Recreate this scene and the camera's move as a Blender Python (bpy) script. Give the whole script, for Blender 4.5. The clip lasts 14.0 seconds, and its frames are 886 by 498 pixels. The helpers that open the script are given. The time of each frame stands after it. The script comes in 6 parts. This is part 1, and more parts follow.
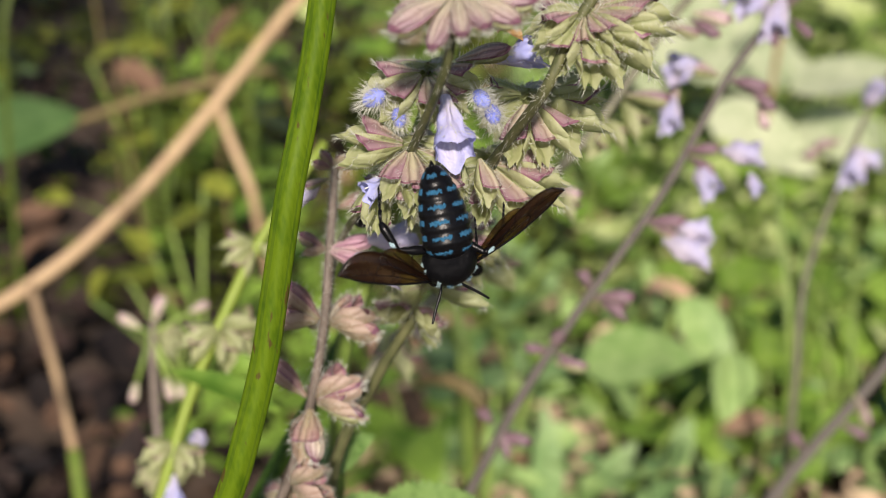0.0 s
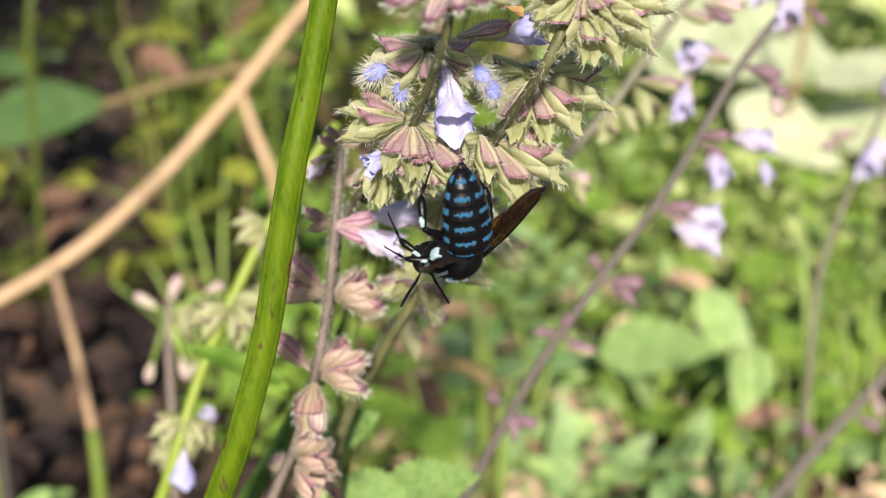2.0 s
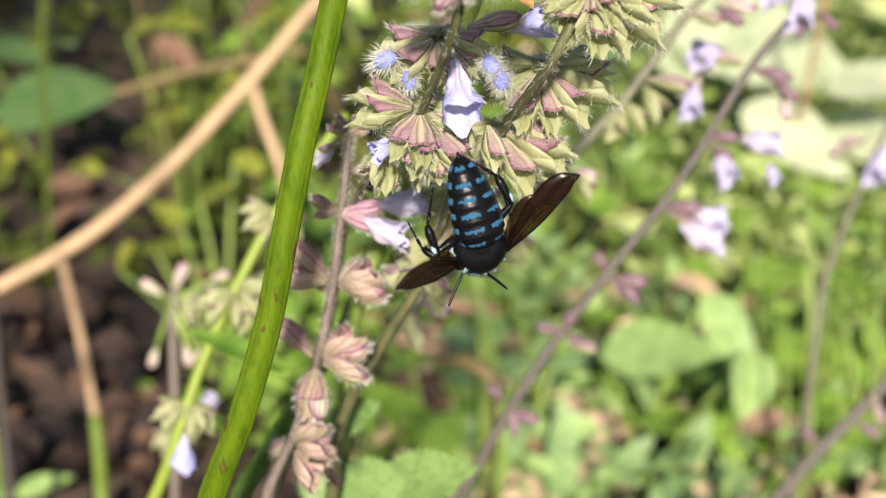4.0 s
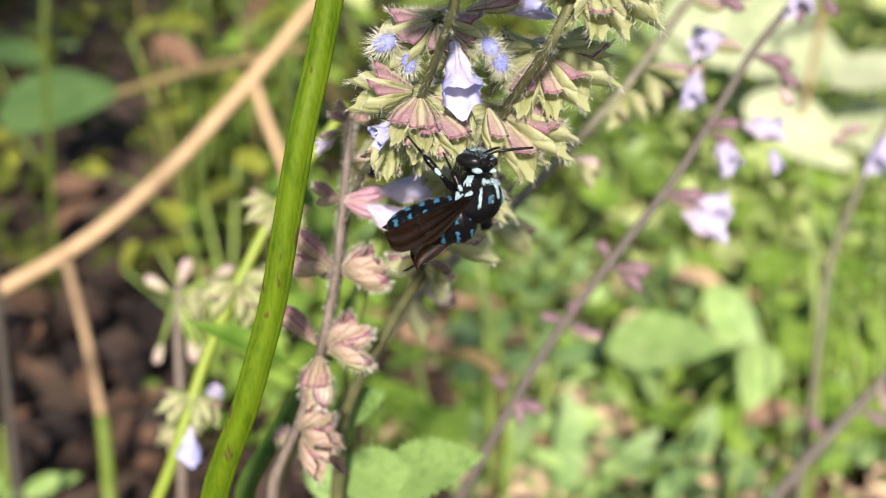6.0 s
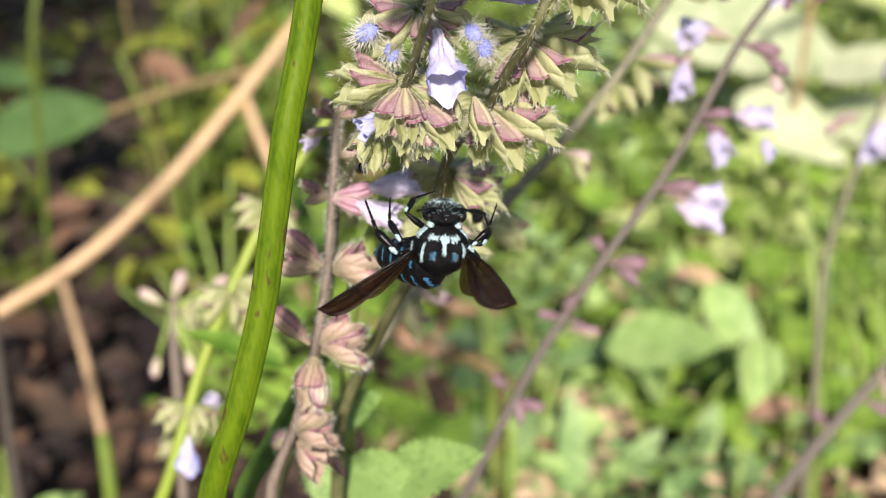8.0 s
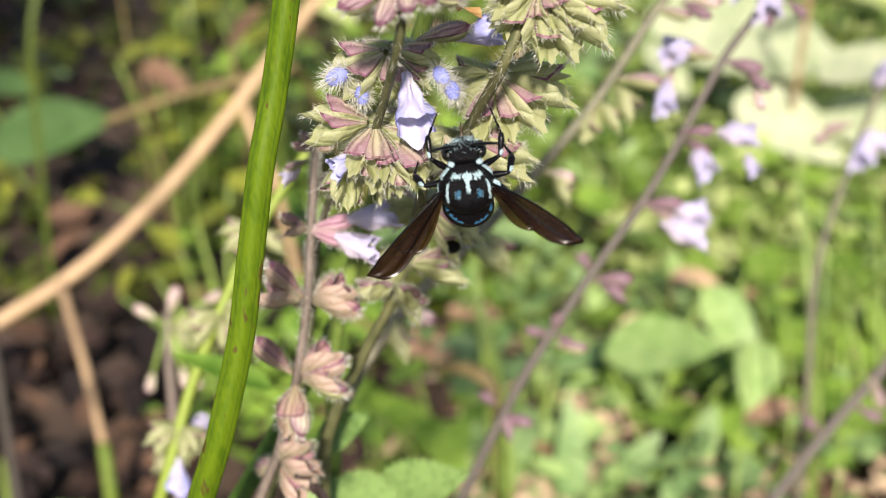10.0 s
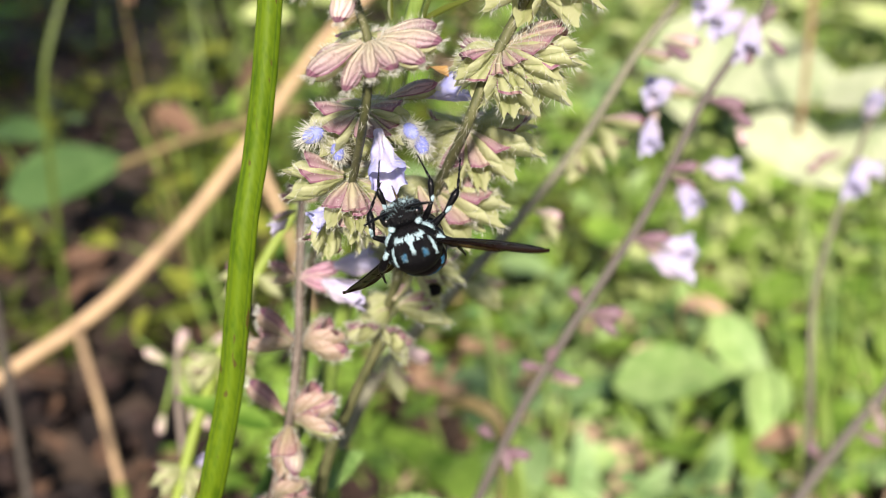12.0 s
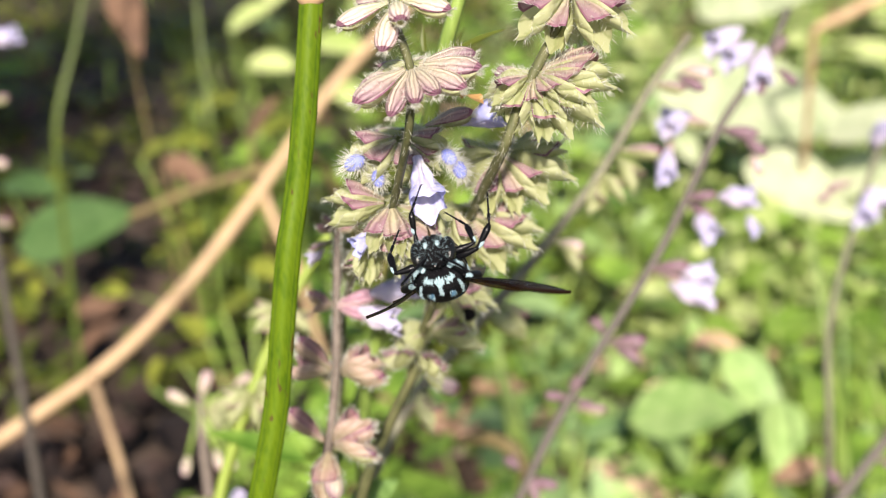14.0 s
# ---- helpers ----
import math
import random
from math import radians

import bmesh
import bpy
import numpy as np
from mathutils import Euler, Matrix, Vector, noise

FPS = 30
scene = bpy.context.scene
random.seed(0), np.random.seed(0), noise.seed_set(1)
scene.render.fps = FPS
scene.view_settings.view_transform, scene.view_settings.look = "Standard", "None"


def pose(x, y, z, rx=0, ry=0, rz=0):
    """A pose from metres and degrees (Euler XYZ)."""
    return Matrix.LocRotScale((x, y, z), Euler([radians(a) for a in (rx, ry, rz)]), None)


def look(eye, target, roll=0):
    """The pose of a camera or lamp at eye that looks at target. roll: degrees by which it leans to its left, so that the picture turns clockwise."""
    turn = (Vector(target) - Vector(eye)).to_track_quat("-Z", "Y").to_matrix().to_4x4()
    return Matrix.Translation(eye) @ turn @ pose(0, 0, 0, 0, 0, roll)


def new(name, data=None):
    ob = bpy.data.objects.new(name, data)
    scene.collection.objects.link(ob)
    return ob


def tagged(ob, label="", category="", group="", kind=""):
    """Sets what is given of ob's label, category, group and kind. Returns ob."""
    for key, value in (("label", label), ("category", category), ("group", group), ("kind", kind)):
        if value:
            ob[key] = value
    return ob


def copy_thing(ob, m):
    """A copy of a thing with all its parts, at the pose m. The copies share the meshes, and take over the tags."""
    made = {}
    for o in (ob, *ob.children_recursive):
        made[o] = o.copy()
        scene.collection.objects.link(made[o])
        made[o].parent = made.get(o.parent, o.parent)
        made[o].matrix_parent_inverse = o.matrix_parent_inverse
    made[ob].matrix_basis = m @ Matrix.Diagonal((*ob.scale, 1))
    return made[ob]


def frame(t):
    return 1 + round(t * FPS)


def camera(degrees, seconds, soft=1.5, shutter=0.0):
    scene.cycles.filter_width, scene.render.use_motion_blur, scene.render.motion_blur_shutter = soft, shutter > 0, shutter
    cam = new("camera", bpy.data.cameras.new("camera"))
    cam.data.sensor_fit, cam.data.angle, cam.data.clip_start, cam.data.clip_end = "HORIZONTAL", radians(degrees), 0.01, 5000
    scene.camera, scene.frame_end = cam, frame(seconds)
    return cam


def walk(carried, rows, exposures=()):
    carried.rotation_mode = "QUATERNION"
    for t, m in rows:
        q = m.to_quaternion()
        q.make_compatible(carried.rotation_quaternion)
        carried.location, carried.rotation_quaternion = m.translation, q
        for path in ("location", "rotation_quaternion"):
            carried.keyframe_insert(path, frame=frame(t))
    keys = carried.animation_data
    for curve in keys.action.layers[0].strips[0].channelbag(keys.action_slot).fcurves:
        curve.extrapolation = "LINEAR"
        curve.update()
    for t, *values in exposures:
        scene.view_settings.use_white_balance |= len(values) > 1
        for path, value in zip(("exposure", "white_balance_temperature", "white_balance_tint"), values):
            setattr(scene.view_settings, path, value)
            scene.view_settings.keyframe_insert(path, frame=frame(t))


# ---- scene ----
# A black and blue cuckoo bee feeds on hairy sage flowers over a weedy forest floor.
cam = camera(41.5, 14.0, soft=0.9)
cam.data.dof.use_dof = True
cam.data.dof.focus_distance = 0.107
cam.data.dof.aperture_fstop = 27.0
METRES, EYE, TILT, LEAN, TURN = 0.046, 0.32, -25.0, 0.0, 0.0
ROWS = [
    (0.0, 0.0, 0.0, 0.0, 0.0, 0.0, -0.0),
    (0.5, 0.0168, -0.0428, -0.0342, 0.18, 0.17, -0.37),
    (1.0, 0.0223, -0.0421, -0.0512, 0.44, 0.13, -0.62),
    (1.5, 0.0428, -0.0378, -0.0493, 0.9, -0.05, -0.75),
    (2.0, 0.0482, -0.0302, -0.0348, 1.16, -0.41, -0.84),
    (2.5, 0.0681, -0.0369, -0.0494, 1.62, -0.4, -1.35),
    (3.0, 0.054, -0.0418, -0.0423, 1.58, -0.48, -1.82),
    (5.5, 0.0549, -0.0509, -0.0841, 1.6, -0.46, -2.82),
    (6.0, 0.0604, -0.0497, -0.0862, 1.71, -0.55, -1.74),
    (6.5, 0.0539, -0.0455, -0.0802, 1.58, -0.59, -0.8),
    (7.0, 0.0715, -0.0312, -0.095, 1.72, -0.38, -0.37),
    (7.5, 0.103, -0.0103, -0.0972, 2.03, -0.34, -0.12),
    (8.0, 0.0753, -0.0205, -0.1264, 1.6, -0.01, 0.25),
    (10.5, 0.153, -0.0821, -0.0055, 1.81, -0.13, 0.95),
    (11.0, 0.1724, -0.0978, 0.0267, 1.88, 0.07, 1.18),
    (11.5, 0.2342, -0.1429, -0.0131, 2.6, 0.97, 1.7),
    (12.0, 0.2384, -0.1917, -0.0235, 2.7, 1.48, 2.25),
    (12.5, 0.1837, -0.217, -0.0122, 2.27, 1.83, 2.83),
    (13.0, 0.1827, -0.2233, -0.0379, 2.57, 2.59, 3.07),
    (13.5, 0.1304, -0.2633, -0.0706, 2.36, 3.33, 3.47),
    (14.0, 0.1643, -0.27, -0.0756, 2.96, 3.79, 3.59),
]
EXPOSURES = [(0.0, 0.48), (0.5, 0.50), (1.0, 0.63), (1.5, 0.82), (3.0, 0.96), (5.5, 1.02), (7.0, 0.96), (8.0, 0.98), (10.5, 0.95), (12.0, 0.99), (14.0, 1.11)]
walk(cam, [(t, pose(0, 0, EYE, TILT, LEAN, TURN) @ pose(METRES * x, METRES * y, METRES * z, 90 + pitch, roll, yaw)) for t, x, y, z, yaw, pitch, roll in ROWS], EXPOSURES)

# ---- daylight ----
SUN_ELEVATION, SUN_AZIMUTH = 33.0, 179.0
world = bpy.data.worlds.new("sky")
scene.world = world
world.use_nodes = True
sky = world.node_tree.nodes.new("ShaderNodeTexSky")
sky.sky_type, sky.sun_disc = "NISHITA", False
sky.sun_elevation, sky.sun_rotation = radians(SUN_ELEVATION), radians(SUN_AZIMUTH)
background = world.node_tree.nodes["Background"]
background.inputs["Strength"].default_value = 0.066
world.node_tree.links.new(sky.outputs["Color"], background.inputs["Color"])
sun_data = bpy.data.lights.new("sun", "SUN")
sun_data.energy, sun_data.angle, sun_data.color = 5.0, radians(4.0), (1.0, 0.885, 0.79)
sun = new("sun", sun_data)
sun.matrix_world = look((0, 0, 0), (-math.sin(radians(SUN_AZIMUTH)) * math.cos(radians(SUN_ELEVATION)), -math.cos(radians(SUN_AZIMUTH)) * math.cos(radians(SUN_ELEVATION)), -math.sin(radians(SUN_ELEVATION))))


# ---- materials ----
def material(name):
    m = bpy.data.materials.new(name)
    m.use_nodes = True
    tree = m.node_tree
    return m, tree.nodes, tree.links, tree.nodes["Principled BSDF"]


def plant_material(name, low, high, scale=300.0, rough=0.5, translucent=0.35, glow=None, bump=0.3, vary=0.5, stretch=(1, 1, 1), spots=None):
    """Plant tissue: two colours mixed by noise at two scales, part of the light shining through."""
    m, nodes, links, shader = material(name)
    place = nodes.new("ShaderNodeTexCoord")
    mapping = nodes.new("ShaderNodeMapping")
    mapping.inputs["Scale"].default_value = stretch
    links.new(place.outputs["Object"], mapping.inputs["Vector"])
    fine, broad = nodes.new("ShaderNodeTexNoise"), nodes.new("ShaderNodeTexNoise")
    for node, s, d in ((fine, scale * 4, 4), (broad, scale, 2)):
        node.inputs["Scale"].default_value, node.inputs["Detail"].default_value = s, d
        links.new(mapping.outputs["Vector"], node.inputs["Vector"])
    info, geo = nodes.new("ShaderNodeObjectInfo"), nodes.new("ShaderNodeNewGeometry")
    tint = nodes.new("ShaderNodeMath")
    tint.operation = "ADD"
    links.new(info.outputs["Random"], tint.inputs[0])
    links.new(geo.outputs["Random Per Island"], tint.inputs[1])
    mixed = nodes.new("ShaderNodeMath")
    mixed.operation = "MULTIPLY_ADD"
    links.new(tint.outputs[0], mixed.inputs[0])
    mixed.inputs[1].default_value = vary
    links.new(broad.outputs["Fac"], mixed.inputs[2])
    last = nodes.new("ShaderNodeMath")
    last.operation = "MULTIPLY_ADD"
    links.new(fine.outputs["Fac"], last.inputs[0])
    last.inputs[1].default_value = 0.6
    links.new(mixed.outputs[0], last.inputs[2])
    ramp = nodes.new("ShaderNodeValToRGB")
    ramp.color_ramp.elements[0].color, ramp.color_ramp.elements[1].color = (*low, 1), (*high, 1)
    spread = nodes.new("ShaderNodeMath")
    spread.operation = "MULTIPLY_ADD"
    spread.inputs[1].default_value, spread.inputs[2].default_value = 2.0, 0.72 - 2.0 * (0.8 + vary)
    links.new(last.outputs[0], spread.inputs[0])
    links.new(spread.outputs[0], ramp.inputs["Fac"])
    colour = ramp.outputs["Color"]
    if spots:
        patch = nodes.new("ShaderNodeTexNoise")
        patch.inputs["Scale"].default_value, patch.inputs["Detail"].default_value = scale * 1.7, 3
        links.new(mapping.outputs["Vector"], patch.inputs["Vector"])
        cut = nodes.new("ShaderNodeValToRGB")
        cut.color_ramp.elements[0].position, cut.color_ramp.elements[1].position = spots[1], spots[1] + 0.06
        links.new(patch.outputs["Fac"], cut.inputs["Fac"])
        over = nodes.new("ShaderNodeMix")
        over.data_type = "RGBA"
        links.new(cut.outputs["Color"], over.inputs["Factor"])
        links.new(colour, over.inputs["A"])
        over.inputs["B"].default_value = (*spots[0], 1)
        colour = over.outputs["Result"]
    links.new(colour, shader.inputs["Base Color"])
    shader.inputs["Roughness"].default_value = rough
    shader.inputs["Specular IOR Level"].default_value = 0.35
    height = nodes.new("ShaderNodeBump")
    height.inputs["Strength"].default_value, height.inputs["Distance"].default_value = bump, 0.0004
    links.new(fine.outputs["Fac"], height.inputs["Height"])
    links.new(height.outputs["Normal"], shader.inputs["Normal"])
    if translucent:
        through_light, mix = nodes.new("ShaderNodeBsdfTranslucent"), nodes.new("ShaderNodeMixShader")
        if glow:
            through_light.inputs["Color"].default_value = (*glow, 1)
        else:
            links.new(colour, through_light.inputs["Color"])
        mix.inputs["Fac"].default_value = translucent
        links.new(shader.outputs["BSDF"], mix.inputs[1])
        links.new(through_light.outputs["BSDF"], mix.inputs[2])
        links.new(mix.outputs["Shader"], nodes["Material Output"].inputs["Surface"])
    return m


def lip_material(name, base, tip, veined, middle, translucent=0.3, ribs=4.5):
    """Sepal or petal, one unit long: one colour at the stalk, another towards the tip and the margins, with lengthwise nerves."""
    m, nodes, links, shader = material(name)

    def sums(operation, a, b=None, c=None):
        node = nodes.new("ShaderNodeMath")
        node.operation = operation
        for slot, value in enumerate((a, b, c)):
            if isinstance(value, (int, float)):
                node.inputs[slot].default_value = value
            elif value is not None:
                links.new(value, node.inputs[slot])
        return node.outputs[0]

    place = nodes.new("ShaderNodeTexCoord")
    split = nodes.new("ShaderNodeSeparateXYZ")
    links.new(place.outputs["Object"], split.inputs["Vector"])
    blotch, grain = nodes.new("ShaderNodeTexNoise"), nodes.new("ShaderNodeTexNoise")
    for node, size in ((blotch, 3.5), (grain, 22.0)):
        node.inputs["Scale"].default_value, node.inputs["Detail"].default_value = size, 4
        links.new(place.outputs["Object"], node.inputs["Vector"])
    info = nodes.new("ShaderNodeObjectInfo")
    height_up = sums("ABSOLUTE", split.outputs["Z"])
    angle = sums("ARCTAN2", split.outputs["Y"], height_up)
    wobble = sums("MULTIPLY_ADD", blotch.outputs["Fac"], 0.9, angle)
    nerve = sums("ABSOLUTE", sums("SINE", sums("MULTIPLY", wobble, ribs)))
    side = sums("MULTIPLY", sums("ABSOLUTE", angle), 0.48)
    along = sums("MULTIPLY_ADD", blotch.outputs["Fac"], 0.7, sums("ADD", split.outputs["X"], side))
    along = sums("MULTIPLY_ADD", info.outputs["Random"], -0.40, along)
    along = sums("MULTIPLY", sums("MULTIPLY_ADD", grain.outputs["Fac"], 0.25, along), 0.6)
    ramp = nodes.new("ShaderNodeValToRGB")
    ramp.color_ramp.elements[0].position, ramp.color_ramp.elements[1].position = middle - 0.15, min(1.0, middle + 0.38)
    ramp.color_ramp.elements[0].color, ramp.color_ramp.elements[1].color = (*base, 1), (*tip, 1)
    links.new(along, ramp.inputs["Fac"])
    tone = nodes.new("ShaderNodeValToRGB")
    tone.color_ramp.elements[0].position, tone.color_ramp.elements[1].position = 0.05, 0.55
    tone.color_ramp.elements[0].color, tone.color_ramp.elements[1].color = (*(veined or (0.5, 0.36, 0.38)), 1), (1, 1, 1, 1)
    links.new(sums("MULTIPLY_ADD", grain.outputs["Fac"], 0.3, sums("MULTIPLY", nerve, 0.85)), tone.inputs["Fac"])
    dark = nodes.new("ShaderNodeMix")
    dark.data_type, dark.blend_type = "RGBA", "MULTIPLY"
    dark.inputs["Factor"].default_value = 0.7
    links.new(ramp.outputs["Color"], dark.inputs["A"])
    links.new(tone.outputs["Color"], dark.inputs["B"])
    links.new(dark.outputs["Result"], shader.inputs["Base Color"])
    shader.inputs["Roughness"].default_value = 0.42
    shader.inputs["Specular IOR Level"].default_value = 0.45
    height = nodes.new("ShaderNodeBump")
    height.inputs["Strength"].default_value, height.inputs["Distance"].default_value = 0.8, 0.0002
    links.new(sums("MULTIPLY_ADD", grain.outputs["Fac"], 0.5, nerve), height.inputs["Height"])
    links.new(height.outputs["Normal"], shader.inputs["Normal"])
    lit, mix = nodes.new("ShaderNodeBsdfTranslucent"), nodes.new("ShaderNodeMixShader")
    links.new(dark.outputs["Result"], lit.inputs["Color"])
    mix.inputs["Fac"].default_value = translucent
    links.new(shader.outputs["BSDF"], mix.inputs[1])
    links.new(lit.outputs["BSDF"], mix.inputs[2])
    links.new(mix.outputs["Shader"], nodes["Material Output"].inputs["Surface"])
    return m


def chitin_material(name, colour, rough, bump_scale, bump=0.4, coat=0.0, specular=0.5):
    m, nodes, links, shader = material(name)
    place = nodes.new("ShaderNodeTexCoord")
    pits = nodes.new("ShaderNodeTexVoronoi")
    pits.inputs["Scale"].default_value = bump_scale
    links.new(place.outputs["Object"], pits.inputs["Vector"])
    cloud = nodes.new("ShaderNodeTexNoise")
    cloud.inputs["Scale"].default_value, cloud.inputs["Detail"].default_value = bump_scale * 0.4, 4
    links.new(place.outputs["Object"], cloud.inputs["Vector"])
    ramp = nodes.new("ShaderNodeValToRGB")
    ramp.color_ramp.elements[0].position, ramp.color_ramp.elements[1].position = 0.3, 0.7
    ramp.color_ramp.elements[0].color = (*[c * 0.6 for c in colour], 1)
    ramp.color_ramp.elements[1].color = (*[c * 1.25 for c in colour], 1)
    links.new(cloud.outputs["Fac"], ramp.inputs["Fac"])
    links.new(ramp.outputs["Color"], shader.inputs["Base Color"])
    shader.inputs["Roughness"].default_value = rough
    shader.inputs["Coat Weight"].default_value = coat
    shader.inputs["Specular IOR Level"].default_value = specular
    height = nodes.new("ShaderNodeBump")
    height.inputs["Strength"].default_value, height.inputs["Distance"].default_value = bump, 0.0001
    links.new(pits.outputs["Distance"], height.inputs["Height"])
    links.new(height.outputs["Normal"], shader.inputs["Normal"])
    return m


def wing_material(name, colour, clear):
    m, nodes, links, shader = material(name)
    place = nodes.new("ShaderNodeTexCoord")
    cloud = nodes.new("ShaderNodeTexNoise")
    cloud.inputs["Scale"].default_value = 500.0
    links.new(place.outputs["Object"], cloud.inputs["Vector"])
    ramp = nodes.new("ShaderNodeValToRGB")
    ramp.color_ramp.elements[0].color = (*[c * 0.6 for c in colour], 1)
    ramp.color_ramp.elements[1].color = (*[c * 1.3 for c in colour], 1)
    links.new(cloud.outputs["Fac"], ramp.inputs["Fac"])
    links.new(ramp.outputs["Color"], shader.inputs["Base Color"])
    shader.inputs["Roughness"].default_value = 0.32
    shader.inputs["Specular IOR Level"].default_value = 0.45
    height = nodes.new("ShaderNodeBump")
    height.inputs["Strength"].default_value, height.inputs["Distance"].default_value = 0.5, 0.0002
    links.new(cloud.outputs["Fac"], height.inputs["Height"])
    links.new(height.outputs["Normal"], shader.inputs["Normal"])
    see, mix = nodes.new("ShaderNodeBsdfTransparent"), nodes.new("ShaderNodeMixShader")
    see.inputs["Color"].default_value = (0.52, 0.42, 0.24, 1)
    split, far, fade = nodes.new("ShaderNodeSeparateXYZ"), nodes.new("ShaderNodeMath"), nodes.new("ShaderNodeMapRange")
    links.new(place.outputs["Object"], split.inputs["Vector"])
    far.operation = "ABSOLUTE"
    links.new(split.outputs["Y"], far.inputs[0])
    links.new(far.outputs[0], fade.inputs["Value"])
    for slot, value in (("From Min", 0.0025), ("From Max", 0.0065), ("To Min", 0.66), ("To Max", clear)):
        fade.inputs[slot].default_value = value
    links.new(fade.outputs["Result"], mix.inputs["Fac"])
    links.new(shader.outputs["BSDF"], mix.inputs[1])
    links.new(see.outputs["BSDF"], mix.inputs[2])
    links.new(mix.outputs["Shader"], nodes["Material Output"].inputs["Surface"])
    return m


SEPAL_RIM = lip_material("dark_sepal_rim", (0.30, 0.22, 0.17), (0.24, 0.11, 0.16), None, 0.5)
UPPER_LIP = lip_material("mauve_sepal", (0.64, 0.57, 0.42), (0.34, 0.225, 0.255), (0.52, 0.40, 0.42), 0.60)
FLARED_LIP = lip_material("flared_mauve_sepal", (0.66, 0.60, 0.40), (0.38, 0.235, 0.275), (0.50, 0.36, 0.40), 0.46, 0.45, 2.6)
LOWER_LIP = lip_material("yellow_green_sepal", (0.40, 0.44, 0.18), (0.54, 0.56, 0.31), (0.54, 0.62, 0.36), 0.5, 0.56)
RUSSET_LIP = lip_material("russet_sepal", (0.46, 0.38, 0.24), (0.37, 0.215, 0.215), (0.56, 0.40, 0.40), 0.40)
BUFF_LIP = lip_material("buff_sepal", (0.44, 0.41, 0.25), (0.52, 0.38, 0.31), (0.66, 0.55, 0.48), 0.55, 0.45)
PURPLE_LIP = lip_material("purple_sepal", (0.30, 0.25, 0.21), (0.25, 0.165, 0.195), None, 0.42)
PINK_LIP = lip_material("pink_sepal", (0.66, 0.56, 0.47), (0.52, 0.30, 0.38), (0.82, 0.7, 0.74), 0.54)
PALE_LIP = lip_material("cream_sepal", (0.68, 0.66, 0.44), (0.66, 0.50, 0.50), (0.8, 0.7, 0.66), 0.72)
HAIR = plant_material("white_hair", (0.62, 0.62, 0.52), (0.75, 0.75, 0.68), 2000, 0.4, 0.3, bump=0.0)
LILAC = lip_material("lilac_petal", (0.64, 0.60, 0.78), (0.42, 0.44, 0.80), (0.86, 0.83, 0.9), 0.58, 0.35, 3.0)
PALE_LILAC = lip_material("pale_lilac_petal", (0.64, 0.58, 0.68), (0.50, 0.48, 0.70), (0.88, 0.83, 0.9), 0.70, 0.35, 3.0)
BLUE_BUD = plant_material("blue_bud", (0.07, 0.09, 0.50), (0.28, 0.32, 0.75), 1200, 0.6, 0.2)
STEM_HAIRY = plant_material("hairy_stem", (0.05, 0.06, 0.022), (0.115, 0.115, 0.05), 700, 0.6, 0.0, stretch=(1, 1, 0.2))
STEM_PURPLE = plant_material("purple_brown_stem", (0.085, 0.068, 0.055), (0.18, 0.145, 0.12), 700, 0.6, 0.0, stretch=(1, 1, 0.2))
STEM_GREEN = plant_material("green_stem", (0.10, 0.16, 0.028), (0.20, 0.28, 0.06), 500, 0.5, 0.0, stretch=(1, 1, 0.15))
STEM_DEEP = plant_material("deep_green_stem", (0.08, 0.13, 0.015), (0.19, 0.25, 0.035), 500, 0.5, 0.0, stretch=(1, 1, 0.15))
NETTLE = plant_material("toothed_leaf_green", (0.08, 0.17, 0.035), (0.24, 0.37, 0.11), 350, 0.5, 0.35, bump=0.8, vary=0.3)
STEM_PALE = plant_material("dull_olive_stem", (0.09, 0.085, 0.06), (0.16, 0.155, 0.10), 400, 0.6, 0.0)
STEM_GREY = plant_material("grey_stem", (0.05, 0.044, 0.038), (0.095, 0.082, 0.07), 400, 0.6, 0.0)
SEDGE = plant_material("sedge_green", (0.046, 0.094, 0.002), (0.092, 0.150, 0.004), 700, 0.6, 0.15, stretch=(1, 1, 0.3), bump=0.2, vary=0.1, spots=((0.07, 0.055, 0.012), 0.62))
SEDGE_GROOVE = plant_material("sedge_groove", (0.030, 0.068, 0.002), (0.070, 0.118, 0.005), 700, 0.6, 0.1, stretch=(1, 1, 0.3), bump=0.2, vary=0.1)
for green in (SEDGE, SEDGE_GROOVE):
    green.node_tree.nodes["Principled BSDF"].inputs["Specular IOR Level"].default_value = 0.16
# the sedge green again, darkened in colour for a stalk standing in shade
SEDGE_SHADE = plant_material("shaded_sedge", (0.02, 0.055, 0.004), (0.06, 0.12, 0.012), 500, 0.6, 0.1, stretch=(1, 1, 0.3), vary=0.1)
DULL_STRAW = plant_material("dull_straw", (0.10, 0.08, 0.03), (0.19, 0.14, 0.06), 120, 0.7, 0.0)
STRAW = plant_material("straw", (0.28, 0.18, 0.10), (0.44, 0.31, 0.18), 120, 0.6, 0.0, stretch=(1, 1, 0.3))
LEAF_GREEN = plant_material("leaf_green", (0.08, 0.18, 0.018), (0.25, 0.39, 0.06), 60, 0.45, 0.4)
# yellow-green raised in brightness so that the colour itself carries sunlight
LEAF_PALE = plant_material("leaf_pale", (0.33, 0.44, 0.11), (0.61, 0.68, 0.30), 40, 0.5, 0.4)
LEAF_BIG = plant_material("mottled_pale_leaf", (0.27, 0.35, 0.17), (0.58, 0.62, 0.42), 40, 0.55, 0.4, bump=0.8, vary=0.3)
LEAF_GREY = plant_material("leaf_grey_green", (0.12, 0.225, 0.07), (0.26, 0.38, 0.15), 40, 0.5, 0.3)
